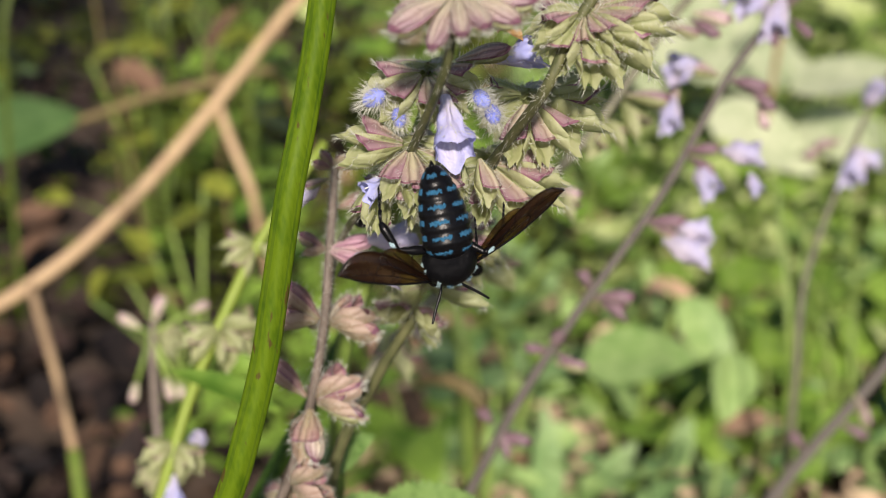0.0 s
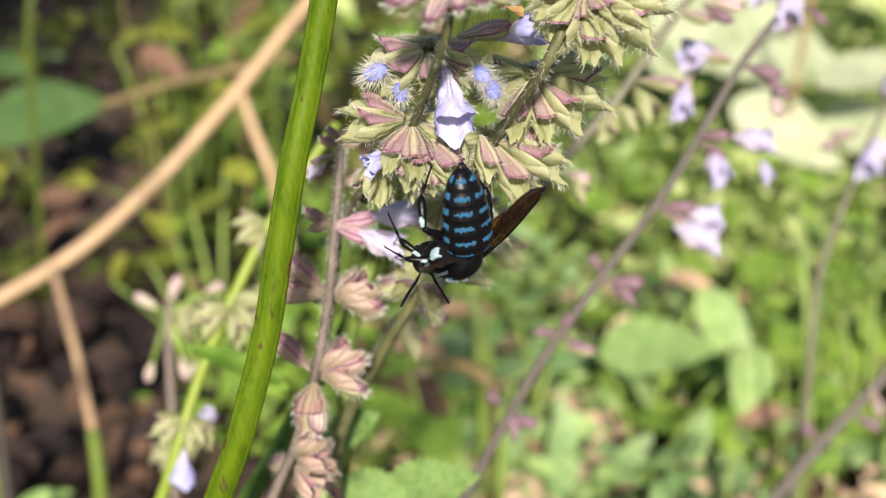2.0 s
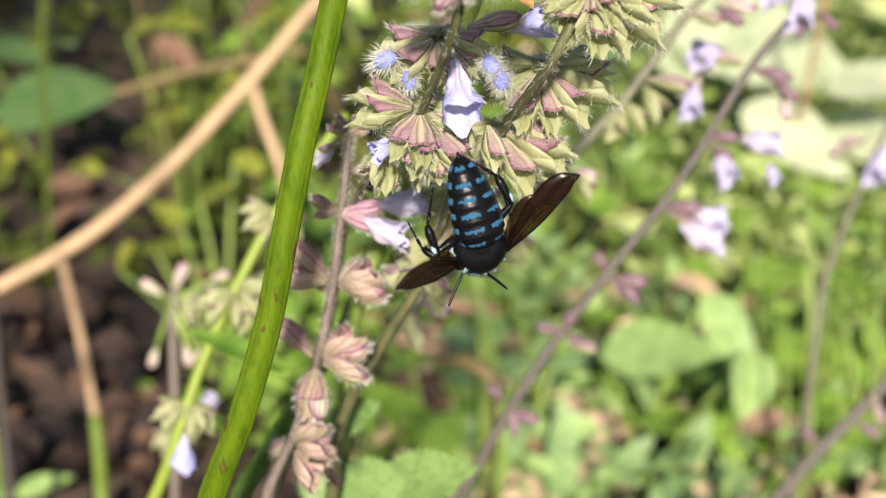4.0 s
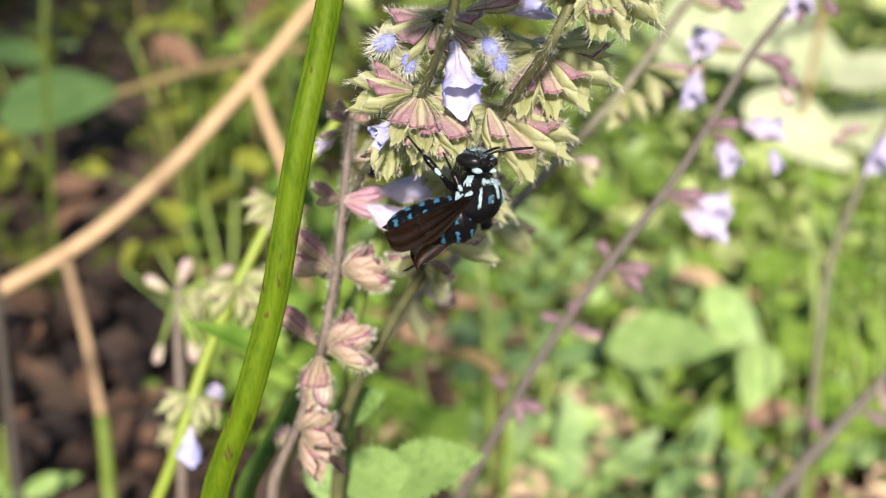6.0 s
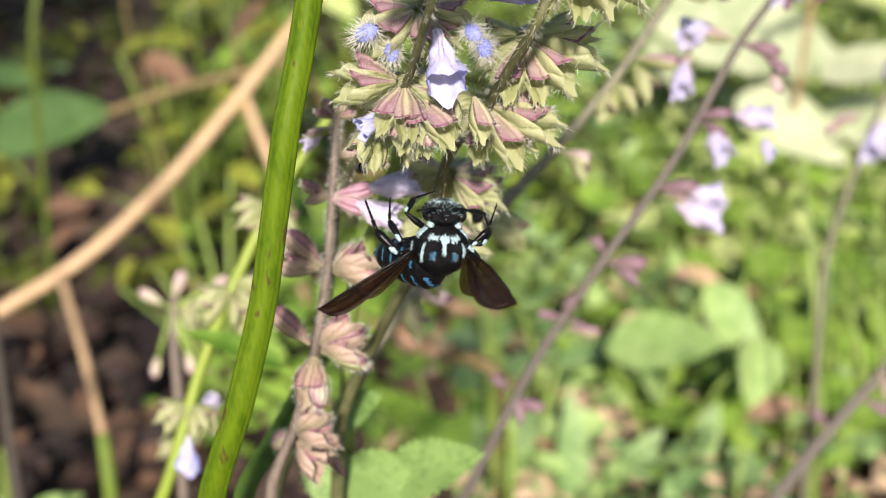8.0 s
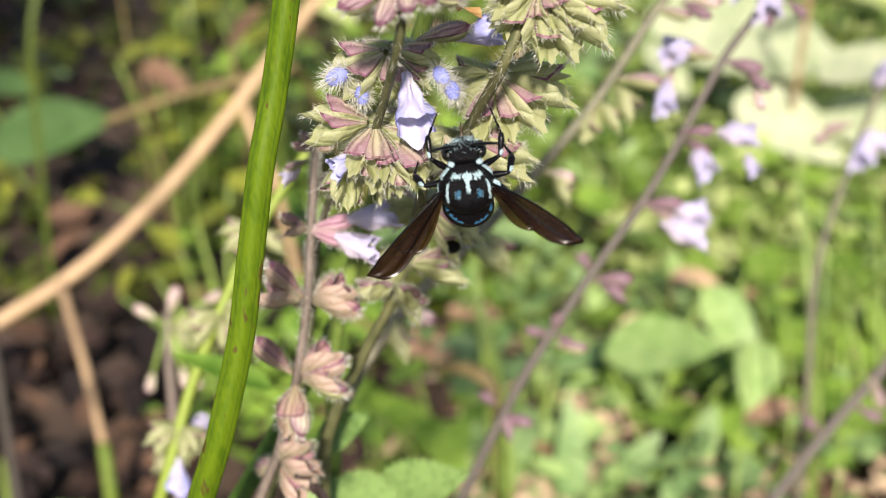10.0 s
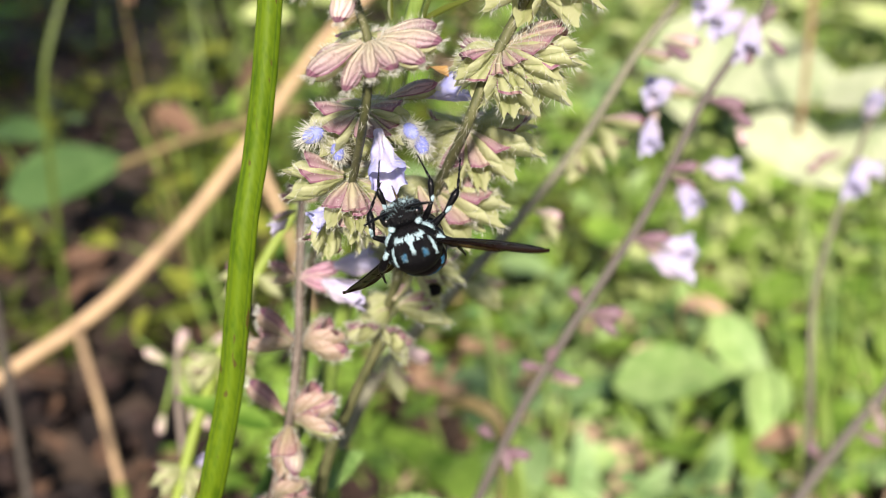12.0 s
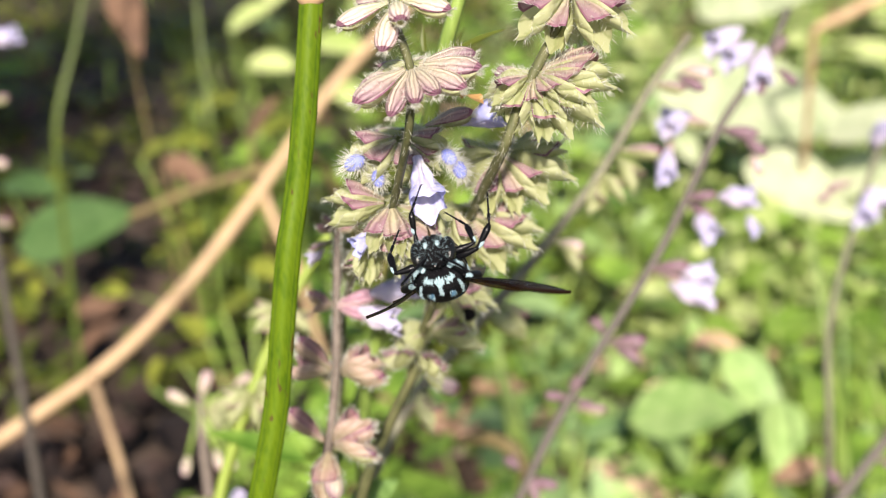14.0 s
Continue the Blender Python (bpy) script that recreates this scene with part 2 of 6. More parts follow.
# dark leaves; on the left ground the shade is mixed into this green
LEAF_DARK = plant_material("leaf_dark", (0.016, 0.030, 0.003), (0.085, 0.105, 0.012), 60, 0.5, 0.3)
GRASS = plant_material("grass_blade", (0.10, 0.18, 0.025), (0.26, 0.36, 0.08), 50, 0.45, 0.35)
LEAF_OLIVE = plant_material("leaf_olive", (0.06, 0.09, 0.010), (0.28, 0.31, 0.045), 60, 0.5, 0.4)
# darker copy of the grass green, with the shade put into the colour
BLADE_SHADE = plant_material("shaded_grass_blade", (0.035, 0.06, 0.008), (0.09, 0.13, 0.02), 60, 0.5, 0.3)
BROWN_LEAF = plant_material("brown_curled_leaf", (0.045, 0.024, 0.015), (0.16, 0.092, 0.056), 60, 0.8, 0.15)
LEAF_DEEP = plant_material("leaf_deep_green", (0.045, 0.10, 0.026), (0.095, 0.17, 0.052), 40, 0.5, 0.3, vary=0.1)
LEAF_FRESH = plant_material("leaf_fresh_green", (0.13, 0.27, 0.05), (0.36, 0.50, 0.18), 110, 0.45, 0.4, bump=0.8, vary=0.25)
# dark litter, its brown lowered further to hold the left ground's shade
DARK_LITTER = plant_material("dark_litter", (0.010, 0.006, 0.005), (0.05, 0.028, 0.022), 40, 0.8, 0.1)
PALE_LITTER = plant_material("pale_litter", (0.26, 0.18, 0.11), (0.56, 0.42, 0.28), 40, 0.8, 0.15)
DEAD_LEAF = plant_material("dead_leaf", (0.17, 0.09, 0.055), (0.50, 0.33, 0.22), 40, 0.8, 0.15)
ORANGE_LEAF = plant_material("withered_petal", (0.45, 0.22, 0.06), (0.62, 0.38, 0.14), 700, 0.7, 0.3)
SOIL = plant_material("soil", (0.02, 0.014, 0.010), (0.085, 0.058, 0.042), 14, 0.95, 0.0, bump=1.0, vary=0.0)
BLACK_SHELL = chitin_material("black_shell", (0.004, 0.004, 0.005), 0.28, 9000, 0.12, 0.0, 0.16)
BLACK_FUZZ = chitin_material("black_hair", (0.003, 0.003, 0.004), 0.42, 14000, 0.7, 0.0, 0.12)
EYE_SHELL = chitin_material("eye_shell", (0.006, 0.006, 0.006), 0.22, 20000, 0.15, 0.0, 0.3)
BLUE_BAND = chitin_material("turquoise_hair", (0.026, 0.125, 0.235), 0.65, 16000, 0.9, 0.0, 0.3)
WHITE_BLUE = chitin_material("pale_blue_hair", (0.38, 0.53, 0.58), 0.7, 16000, 0.9, 0.0, 0.3)
WING_BROWN = wing_material("smoky_wing", (0.016, 0.007, 0.004), 0.27)
WING_CLEAR = wing_material("clear_wing", (0.03, 0.018, 0.008), 0.62)
AMBER = chitin_material("amber_mouthpart", (0.05, 0.03, 0.012), 0.3, 8000, 0.2)


# ---- mesh tools ----
def mesh(name, verts, faces, *mats, smooth=True, slots=None):
    me = bpy.data.meshes.new(name)
    me.from_pydata([tuple(v) for v in verts], [], faces)
    for m in mats:
        me.materials.append(m)
    if slots:
        me.polygons.foreach_set("material_index", slots)
    me.polygons.foreach_set("use_smooth", [smooth] * len(me.polygons))
    me.update()
    return me


def part(name, data, parent, label="", matrix=None):
    """Links a mesh as one object under a thing or under a part."""
    ob = new(name, data)
    ob.parent = parent
    if matrix is not None:
        ob.matrix_basis = matrix
    if label:
        tagged(ob, label)
    return ob


def thing(name, at, label, category, group="", kind=""):
    root = new(name)
    root.location = at
    root.empty_display_size = 0.005
    return tagged(root, label, category, group, kind)


def curve_points(pts, steps=6):
    """A smooth line through the points; long and short spans alike stay free of loops."""
    p = [Vector(q) for q in pts]
    slopes = []
    for i in range(len(p)):
        before, after = p[max(i - 1, 0)], p[min(i + 1, len(p) - 1)]
        span = min((p[i] - before).length or 1e9, (after - p[i]).length or 1e9)
        slopes.append((after - before).normalized() * span)
    out = []
    for i in range(len(p) - 1):
        for k in range(steps):
            u = k / steps
            out.append(p[i] * (2 * u ** 3 - 3 * u * u + 1) + slopes[i] * (u ** 3 - 2 * u * u + u) + p[i + 1] * (3 * u * u - 2 * u ** 3) + slopes[i + 1] * (u ** 3 - u * u))
    out.append(p[-1])
    return out


def tube(pts, radii, sides=8, flat=1.0, ribs=0, rib=0.0):
    """A swept tube: a ring at each point, radii as one number or one for each point (spread evenly)."""
    count = len(pts)
    radii = [radii] * 2 if not isinstance(radii, (list, tuple)) else radii
    verts, faces = [], []
    side = None
    for i, p in enumerate(pts):
        along = (pts[min(i + 1, count - 1)] - pts[max(i - 1, 0)]).normalized()
        if side is None:
            side = along.orthogonal() if abs(along.x) > 0.8 or abs(along.y) > 0.99 else along.cross(Vector((0, 1, 0))).normalized()
        side = (side - along * side.dot(along)).normalized()
        other = along.cross(side)
        u = i / (count - 1) * (len(radii) - 1)
        k = min(int(u), len(radii) - 2)
        r = radii[k] + (radii[k + 1] - radii[k]) * (u - k)
        for j in range(sides):
            a = 2 * math.pi * j / sides
            q = r * (1 + rib * math.cos(ribs * a))
            verts.append(p + side * math.cos(a) * q + other * math.sin(a) * q * flat)
    for i in range(count - 1):
        for j in range(sides):
            a, b = i * sides + j, i * sides + (j + 1) % sides
            faces.append((a, b, b + sides, a + sides))
    faces.append(tuple(range(sides - 1, -1, -1)))
    faces.append(tuple(range((count - 1) * sides, count * sides)))
    return verts, faces


def join(*pieces):
    verts, faces = [], []
    for v, f in pieces:
        n = len(verts)
        verts += v
        faces += [tuple(i + n for i in q) for q in f]
    return verts, faces


def bell(nu, na, a0, a1, radius, reach, drop, squash=1.0):
    """A shell round the x axis: radius(u, a), length reach(a), sagging by drop(u)."""
    verts, faces = [], []
    for i in range(nu + 1):
        for j in range(na + 1):
            a = a0 + (a1 - a0) * j / na
            u = i / nu
            x = u * reach(a)
            r = radius(u, a)
            verts.append((x, r * math.sin(a), r * math.cos(a) * squash - drop(u)))
    for i in range(nu):
        for j in range(na):
            k = i * (na + 1) + j
            faces.append((k, k + 1, k + na + 2, k + na + 1))
    return verts, faces


def ball(rx, ry, rz, at=(0, 0, 0), nu=10, nv=14):
    verts, faces = [(at[0] + rx, at[1], at[2])], []
    for i in range(1, nu):
        t = math.pi * i / nu
        for j in range(nv):
            a = 2 * math.pi * j / nv
            verts.append((at[0] + rx * math.cos(t), at[1] + ry * math.sin(t) * math.cos(a), at[2] + rz * math.sin(t) * math.sin(a)))
    verts.append((at[0] - rx, at[1], at[2]))
    for j in range(nv):
        faces.append((0, 1 + j, 1 + (j + 1) % nv))
        last = len(verts) - 1
        b = 1 + (nu - 2) * nv
        faces.append((last, b + (j + 1) % nv, b + j))
    for i in range(nu - 2):
        for j in range(nv):
            a, b = 1 + i * nv + j, 1 + i * nv + (j + 1) % nv
            faces.append((a, a + nv, b + nv, b))
    return verts, faces


def hairs(spots, rng, length, radius):
    """Fine tapering hairs at (place, direction) pairs."""
    verts, faces = [], []
    for p, d in spots:
        d = (Vector(d).normalized() + Vector((rng.uniform(-0.35, 0.35), rng.uniform(-0.35, 0.35), rng.uniform(-0.35, 0.35)))).normalized()
        s = d.orthogonal().normalized()
        o = d.cross(s)
        tall = length * rng.uniform(0.6, 1.3)
        bend = s * tall * rng.uniform(-0.25, 0.25)
        n = len(verts)
        p = Vector(p)
        for q, r in ((p, radius), (p + d * tall * 0.55 + bend * 0.3, radius * 0.7)):
            verts += [q + s * r, q - s * 0.5 * r + o * 0.87 * r, q - s * 0.5 * r - o * 0.87 * r]
        verts.append(p + d * tall + bend)
        for k in range(3):
            faces.append((n + k, n + (k + 1) % 3, n + 3 + (k + 1) % 3, n + 3 + k))
            faces.append((n + 3 + k, n + 3 + (k + 1) % 3, n + 6))
    return verts, faces


def axes(at, along, up, size=1.0):
    """A pose with its x axis along one way and its z axis near another."""
    x = Vector(along).normalized()
    z = Vector(up)
    z = z - x * z.dot(x)
    z = z.normalized() if z.length > 1e-6 else x.orthogonal().normalized()
    y = z.cross(x)
    m = Matrix((x, y, z)).transposed().to_4x4() @ Matrix.Diagonal((size, size, size, 1))
    return Matrix.Translation(at) @ m


# ---- sage flowers, built once at a length of one and shared ----
def make_calyx(seed, wide, hair_count, closed):
    """Closed: a swollen bud with a rounded end. Open: a short flaring upper lip over a longer cup with two pointed teeth."""
    rng = random.Random(seed)
    ridge = rng.uniform(0.05, 0.08) if closed else rng.uniform(0.035, 0.055)
    skew = rng.uniform(-0.12, 0.12)
    nu, na = 14, 22

    def nerves(a, u):
        return 1 + ridge * abs(math.sin(4.5 * a)) * min(1, u * 3)

    def top_radius(u, a):
        if closed:
            r = 0.045 + 0.185 * wide * math.sin(min(u / 0.66, 1.0) * math.pi / 2) ** 1.4
            return r * nerves(a, u) * math.sqrt(max(0.02, 1 - (max(0, u - 0.66) / 0.36) ** 2.4))
        r = 0.05 + 0.175 * wide * math.sin(min(u / 0.85, 1.0) * math.pi / 2) ** 1.25 + 0.05 * max(0, u - 0.8)
        return r * nerves(a, u) * (1 + 0.07 * u * math.cos(5.6 * a)) + 0.010 * math.sin(5 * a + seed) * u

    def top_reach(a):
        if closed:
            return 1.0 - 0.10 * abs(a / 1.75) ** 2
        return 0.74 - 0.14 * abs(a / 1.36) ** 2.2 + skew * 0.2 * a

    def low_radius(u, a):
        b = a - math.pi
        if closed:
            r = 0.045 + 0.17 * wide * math.sin(min(u / 0.66, 1.0) * math.pi / 2) ** 1.4
            return r * nerves(b, u) * math.sqrt(max(0.02, 1 - (max(0, u - 0.66) / 0.36) ** 2.4))
        r = 0.05 + 0.225 * wide * math.sin(min(u / 0.62, 1.0) * math.pi / 2) ** 1.15
        return r * nerves(b, u) * (1 - 0.25 * max(0, u - 0.66) / 0.34)

    def low_reach(a):
        b = abs(a - math.pi)
        if closed:
            return 0.92
        return 0.82 + 0.17 * max(0.0, 1 - abs(b - 0.5 - skew) / 0.6) ** 1.3 - 0.16 * max(0, b - 1.3)

    sag = rng.uniform(0.02, 0.10)
    span = 1.75 if closed else 1.36
    lift = 0.0 if closed else -0.02
    upper = bell(nu, na, -span, span, top_radius, top_reach, lambda u: sag * u * u + lift * u ** 3)
    lower = bell(nu, na + 6, span - 0.08, 2 * math.pi - span + 0.08, low_radius, low_reach, lambda u: sag * u * u + (0.0 if closed else 0.10) * max(0, u - 0.5))
    spots = []
    for n in range(hair_count):
        source, wide_of = (upper, na + 1) if n % 2 else (lower, na + 7)
        at_end = n % 3 == 0
        row = nu if at_end else rng.randrange(1, nu)
        v = Vector(source[0][row * wide_of + rng.randrange(wide_of)])
        spots.append((v, Vector((0.05 if not at_end else 0.25, v.y, v.z + 0.06))))
    rim = [1 if n // na == nu - 1 or (n % na in (0, na - 1) and n // na > 2) else 0 for n in range(nu * na)]
    return (mesh("upper_lip", *upper, UPPER_LIP if closed else FLARED_LIP, SEPAL_RIM, slots=rim), mesh("calyx", *lower, LOWER_LIP), mesh("hairs", *hairs(spots, rng, 0.13, 0.0028), HAIR))


CALYX = [make_calyx(n, w, 220, True) for n, w in enumerate((0.66, 0.72, 0.78, 0.84))]
OPEN_CALYX = [make_calyx(n + 7, w, 170, False) for n, w in enumerate((0.84, 0.92, 0.98, 1.06))]


def lips(meshes, upper, lower):
    """The same calyx in other colours."""
    made = []
    for up, low, hair in meshes:
        up, low = up.copy(), low.copy()
        up.materials[0], low.materials[0] = upper, lower
        made.append((up, low, hair))
    return made


CALYX_PINK = lips(CALYX, PINK_LIP, PINK_LIP)
CALYX_RUSSET = lips([make_calyx(n + 20, w, 200, n == 1) for n, w in enumerate((1.0, 0.9, 1.12, 1.2))], RUSSET_LIP, BUFF_LIP)
CALYX_PURPLE = lips(CALYX[:2] + OPEN_CALYX[:1], PURPLE_LIP, PURPLE_LIP)
CALYX_GREEN = lips(OPEN_CALYX, LOWER_LIP, LOWER_LIP)
CALYX_CREAM = lips(CALYX, PALE_LIP, LOWER_LIP)
CALYX_PALE = lips(CALYX, PALE_LIP, PALE_LIP)


def make_corolla(seed, mat, hooded):
    rng = random.Random(seed)

    def radius(u, a):
        low = max(0.0, -math.cos(a))
        r = 0.08 + (0.155 if hooded else 0.155) * min(1, u * (2.6 if hooded else 1.3)) + (0.03 if hooded else 0.09) * max(0, u - 0.3) + (0.22 if hooded else 0.75) * (0.30 * max(0, u - 0.72) + 0.5 * max(0, u - 0.86)) * low
        crease = 0.016 * math.sin(4 * a + seed) + 0.026 * u * math.sin(7 * a + 5 * u) + 0.018 * math.sin(11 * u + 3 * a) + 0.05 * noise.noise((u * 4, math.cos(a) * 2, math.sin(a) * 2 + seed))
        return r + crease * min(1, u * 2)

    def reach(a):
        low = max(0.0, -math.cos(a))
        lobe = 0.30 * low ** 0.5 * (0.66 + 0.34 * math.cos(4.6 * (a - math.pi)))
        return 0.78 + (0.14 if hooded else 0.10) * max(0.0, math.cos(a)) ** 3 + lobe + 0.015 * math.sin(9 * a)

    body = bell(14, 36, 0, 2 * math.pi, radius, reach, lambda u: 0.08 * math.sin(u * 2.4), 1.0)
    spots = []
    for n in range(120):
        v = Vector(body[0][rng.randrange(2, 15) * 37 + rng.randrange(37)])
        spots.append((v, (0.2, v.y, v.z)))
    throat = tube(curve_points([(0.35, 0.03, 0.0), (0.6, 0.06, 0.0), (0.80, 0.05, 0.02)]), [0.015, 0.015, 0.02], 6)
    stamen = tube(curve_points([(0.35, -0.04, 0.0), (0.6, -0.07, 0.02), (0.78, -0.06, 0.04)]), [0.014, 0.014, 0.02], 6)
    return mesh("corolla", *body, mat), mesh("hairs", *hairs(spots, rng, 0.10, 0.005), HAIR), mesh("stamen", *throat, HAIR), mesh("stamen", *stamen, HAIR)


COROLLA = [make_corolla(11, LILAC, False), make_corolla(12, PALE_LILAC, True)]


def make_bud():
    rng = random.Random(5)
    spots = []
    for n in range(210):
        a, z = rng.uniform(0, 2 * math.pi), rng.uniform(-1, 1)
        d = Vector((z, math.sqrt(1 - z * z) * math.cos(a), math.sqrt(1 - z * z) * math.sin(a)))
        spots.append((Vector((0.5 + 0.42 * d.x, 0.30 * d.y, 0.30 * d.z)), d + Vector((rng.uniform(0.2, 1.3), rng.uniform(-0.5, 0.5), rng.uniform(-0.5, 0.5)))))
    return mesh("flower_bud", *ball(0.46, 0.32, 0.32, (0.5, 0, 0)), BLUE_BUD), mesh("hairs", *hairs(spots, rng, 0.55, 0.010), HAIR)


BUD = make_bud()


def add_calyx(root, at, along, up, size, kinds=CALYX, label="", hairy=True, rng=random):
    upper, lower, fuzz = kinds[rng.randrange(len(kinds))]
    inverse = Matrix.Translation(root.location).inverted()
    ob = part("calyx", lower, root, label, inverse @ axes(at, along, up, size))
    part("upper_lip", upper, ob)
    if hairy:
        part("hairs", fuzz, ob)
    return ob


def add_corolla(root, at, along, up, size, kind=0, label="", hairy=True):
    body, fuzz, *inner = COROLLA[kind]
    ob = part("corolla", body, root, label, Matrix.Translation(root.location).inverted() @ axes(at, along, up, size))
    for stamen in inner:
        part("stamen", stamen, ob)
    if hairy:
        part("hairs", fuzz, ob)
    return ob


def add_bud(root, at, along, up, size):
    ob = part("flower_bud", BUD[0], root, "blue bud under white hairs", Matrix.Translation(root.location).inverted() @ axes(at, along, up, size))
    part("hairs", BUD[1], ob)
    return ob


def add_stem(root, pts, radii, mat, sides=10, hair=0, name="stem", label="", flat=1.0, ribs=4, rib=0.06, groove=None):
    line = [p - root.location for p in curve_points(pts)]
    shape = tube(line, radii, sides, flat, ribs, rib)
    slots = [1 if groove and len(f) == 4 and n % sides in groove[1] else 0 for n, f in enumerate(shape[1])]
    ob = part(name, mesh(name, *shape, mat, *groove[:1] if groove else (), slots=slots), root, label)
    if hair:
        rng = random.Random(len(pts) + hair)
        spots = []
        span = max(2, int(len(line) * 0.55))
        for n in range(hair):
            i = rng.randrange(span - 1)
            along = (line[i + 1] - line[i]).normalized()
            out = along.orthogonal().normalized()
            out.rotate(Matrix.Rotation(rng.uniform(0, 2 * math.pi), 3, along))
            r = radii[0] if isinstance(radii, (list, tuple)) else radii
            spots.append((line[i].lerp(line[i + 1], rng.random()) + out * r * 1.0, out))
        part("hairs", mesh("hairs", *hairs(spots, rng, 0.0007, 0.000014), HAIR), ob)
    return ob


def whorl(root, at, stem_up, count, size, droop, start=0.0, kinds=CALYX, hairy=True, jitter=0.25, spread=2 * math.pi, ring=0.0008, seed=0):
    """A ring of drooping calyces round a node of the stem."""
    rng = random.Random(seed * 97 + count)
    up = Vector(stem_up).normalized()
    right = up.cross(Vector((0, 1, 0))).normalized()
    ahead = up.cross(right)
    for n in range(count):
        a = start + spread * n / count + rng.uniform(-jitter, jitter)
        out = right * math.cos(a) + ahead * math.sin(a)
        d = radians(droop + rng.uniform(-16, 16))
        along = out * math.cos(d) - up * math.sin(d)
        add_calyx(root, Vector(at) + out * ring, along, out * math.sin(d) + up * math.cos(d), size * rng.uniform(0.85, 1.1), kinds, "", hairy, rng)
    bract = [Vector(at) - root.location + (right * math.cos(start) + ahead * math.sin(start)) * q - up * h for q, h in ((0.0005, 0), (0.0022, 0.0004), (0.0036, 0.0016))]
    part("bract", mesh("bract", *tube(curve_points(bract, 4), [0.00035, 0.0006, 0.00005], 6, 0.3), STEM_GREEN), root)


# ---- ground ----
def make_ground():
    steps = [s * v for s in (-1, 1) for v in (0.1, 0.22, 0.36, 0.5, 0.65, 0.8, 1.0, 1.25, 1.6, 2.1, 3, 5, 9, 18, 40, 90, 200)] + [0]
    steps = sorted(steps)
    verts, faces = [], []
    for y in steps:
        for x in steps:
            far = max(abs(x), abs(y))
            z = 0.02 * noise.noise((x * 3, y * 3, 0)) * min(1, far) - 0.012
            verts.append((x, y + 0.5, z if far < 20 else -0.012))
    n = len(steps)
    for i in range(n - 1):
        for j in range(n - 1):
            k = i * n + j
            faces.append((k, k + 1, k + n + 1, k + n))
    ob = new("ground", mesh("ground", verts, faces, SOIL))
    tagged(ob, "dark brown forest soil under leaf litter and weeds", "ground", kind="structure")


make_ground()


def leaf_shape(length, width, fold=0.15, curl=0.25, wave=0.0, nu=9, nv=6, saw=0.0, point=1.0):
    """A leaf along +x, its face up: a pointed oval with a folded midrib, thick as a leaf is."""
    verts, faces = [], []
    for side in (0, 1):
        for i in range(nu + 1):
            u = i / nu
            w = width * math.sin(math.pi * u ** 0.8) ** 0.8 * (1 - 0.35 * u * point) + 0.002 * width
            w *= 1 + saw * (1 if i % 2 else -1)
            for j in range(nv + 1):
                v = 2 * j / nv - 1
                z = fold * abs(v) * w + curl * length * (u - u * u * 1.6) + wave * width * math.sin(u * 9 + v * 2)
                verts.append((u * length, v * w, z - side * width * 0.012))
    half = (nu + 1) * (nv + 1)
    for side in (0, 1):
        for i in range(nu):
            for j in range(nv):
                k = side * half + i * (nv + 1) + j
                q = (k, k + nv + 1, k + nv + 2, k + 1)
                faces.append(q if side == 0 else q[::-1])
    return verts, faces


def placed(shape, m):
    return [m @ Vector(v) for v in shape[0]], shape[1]


def leafy_plant(name, label, base, leaves, mat, stalk_mat=None, stalk=0.0016, group="", saw=0.02, fine=11):
    """A broad-leaved weed: leaves as (place, along, face, length, width), each on a stalk that rises from the base."""
    root = thing(name, base, label, "plant", group)
    for n, (at, along, face, length, width) in enumerate(leaves):
        at = Vector(at)
        foot = Vector(base) + Vector((0.004 * math.cos(n * 2.4), 0.004 * math.sin(n * 2.4), -0.015))
        line = curve_points([foot - root.location, (foot * 0.5 + at * 0.5) + Vector((0, 0, 0.12 * (at - foot).length)) - root.location, at - root.location], 5)
        part("leaf_stalk", mesh("leaf_stalk", *tube(line, [stalk, stalk * 0.6], 6), stalk_mat or STEM_GREEN), root)
        shape = leaf_shape(length, width, 0.12, 0.12, 0.03, fine, 8, saw)
        part("leaf", mesh("leaf", *shape, mat), root, "", Matrix.Translation(-root.location) @ axes(at, along, face))
    return root


# ---- the sedge stalk ----
def sedge_stalk():
    pts = [(-0.00911, 0.10729, 0.30701), (-0.00962, 0.10604, 0.30386), (-0.01112, 0.10306, 0.2936), (-0.01262, 0.10106, 0.28588), (-0.01391, 0.0987, 0.27997), (-0.01561, 0.09712, 0.27062), (-0.01715, 0.09607, 0.2626), (-0.01987, 0.09423, 0.25271), (-0.02453, 0.0944, 0.23726), (-0.03525, 0.10362, 0)]
    root = thing("sedge_stalk", pts[-1], "bright green ribbed sedge stalk with brown flecks", "grass stalk")
    add_stem(root, pts, [0.00112, 0.00118, 0.0012, 0.00125, 0.0013, 0.0015], SEDGE, 32, name="stalk", flat=0.8, ribs=4, rib=0.07, groove=(SEDGE_GROOVE, (3, 11, 12, 19, 27, 28)))
    node = Vector(pts[1]) - root.location
    part("stalk_node", mesh("stalk_node", *ball(0.0015, 0.0012, 0.0011, node + Vector((0, 0, 0.0003))), STRAW), root, "dry brown joint")


sedge_stalk()


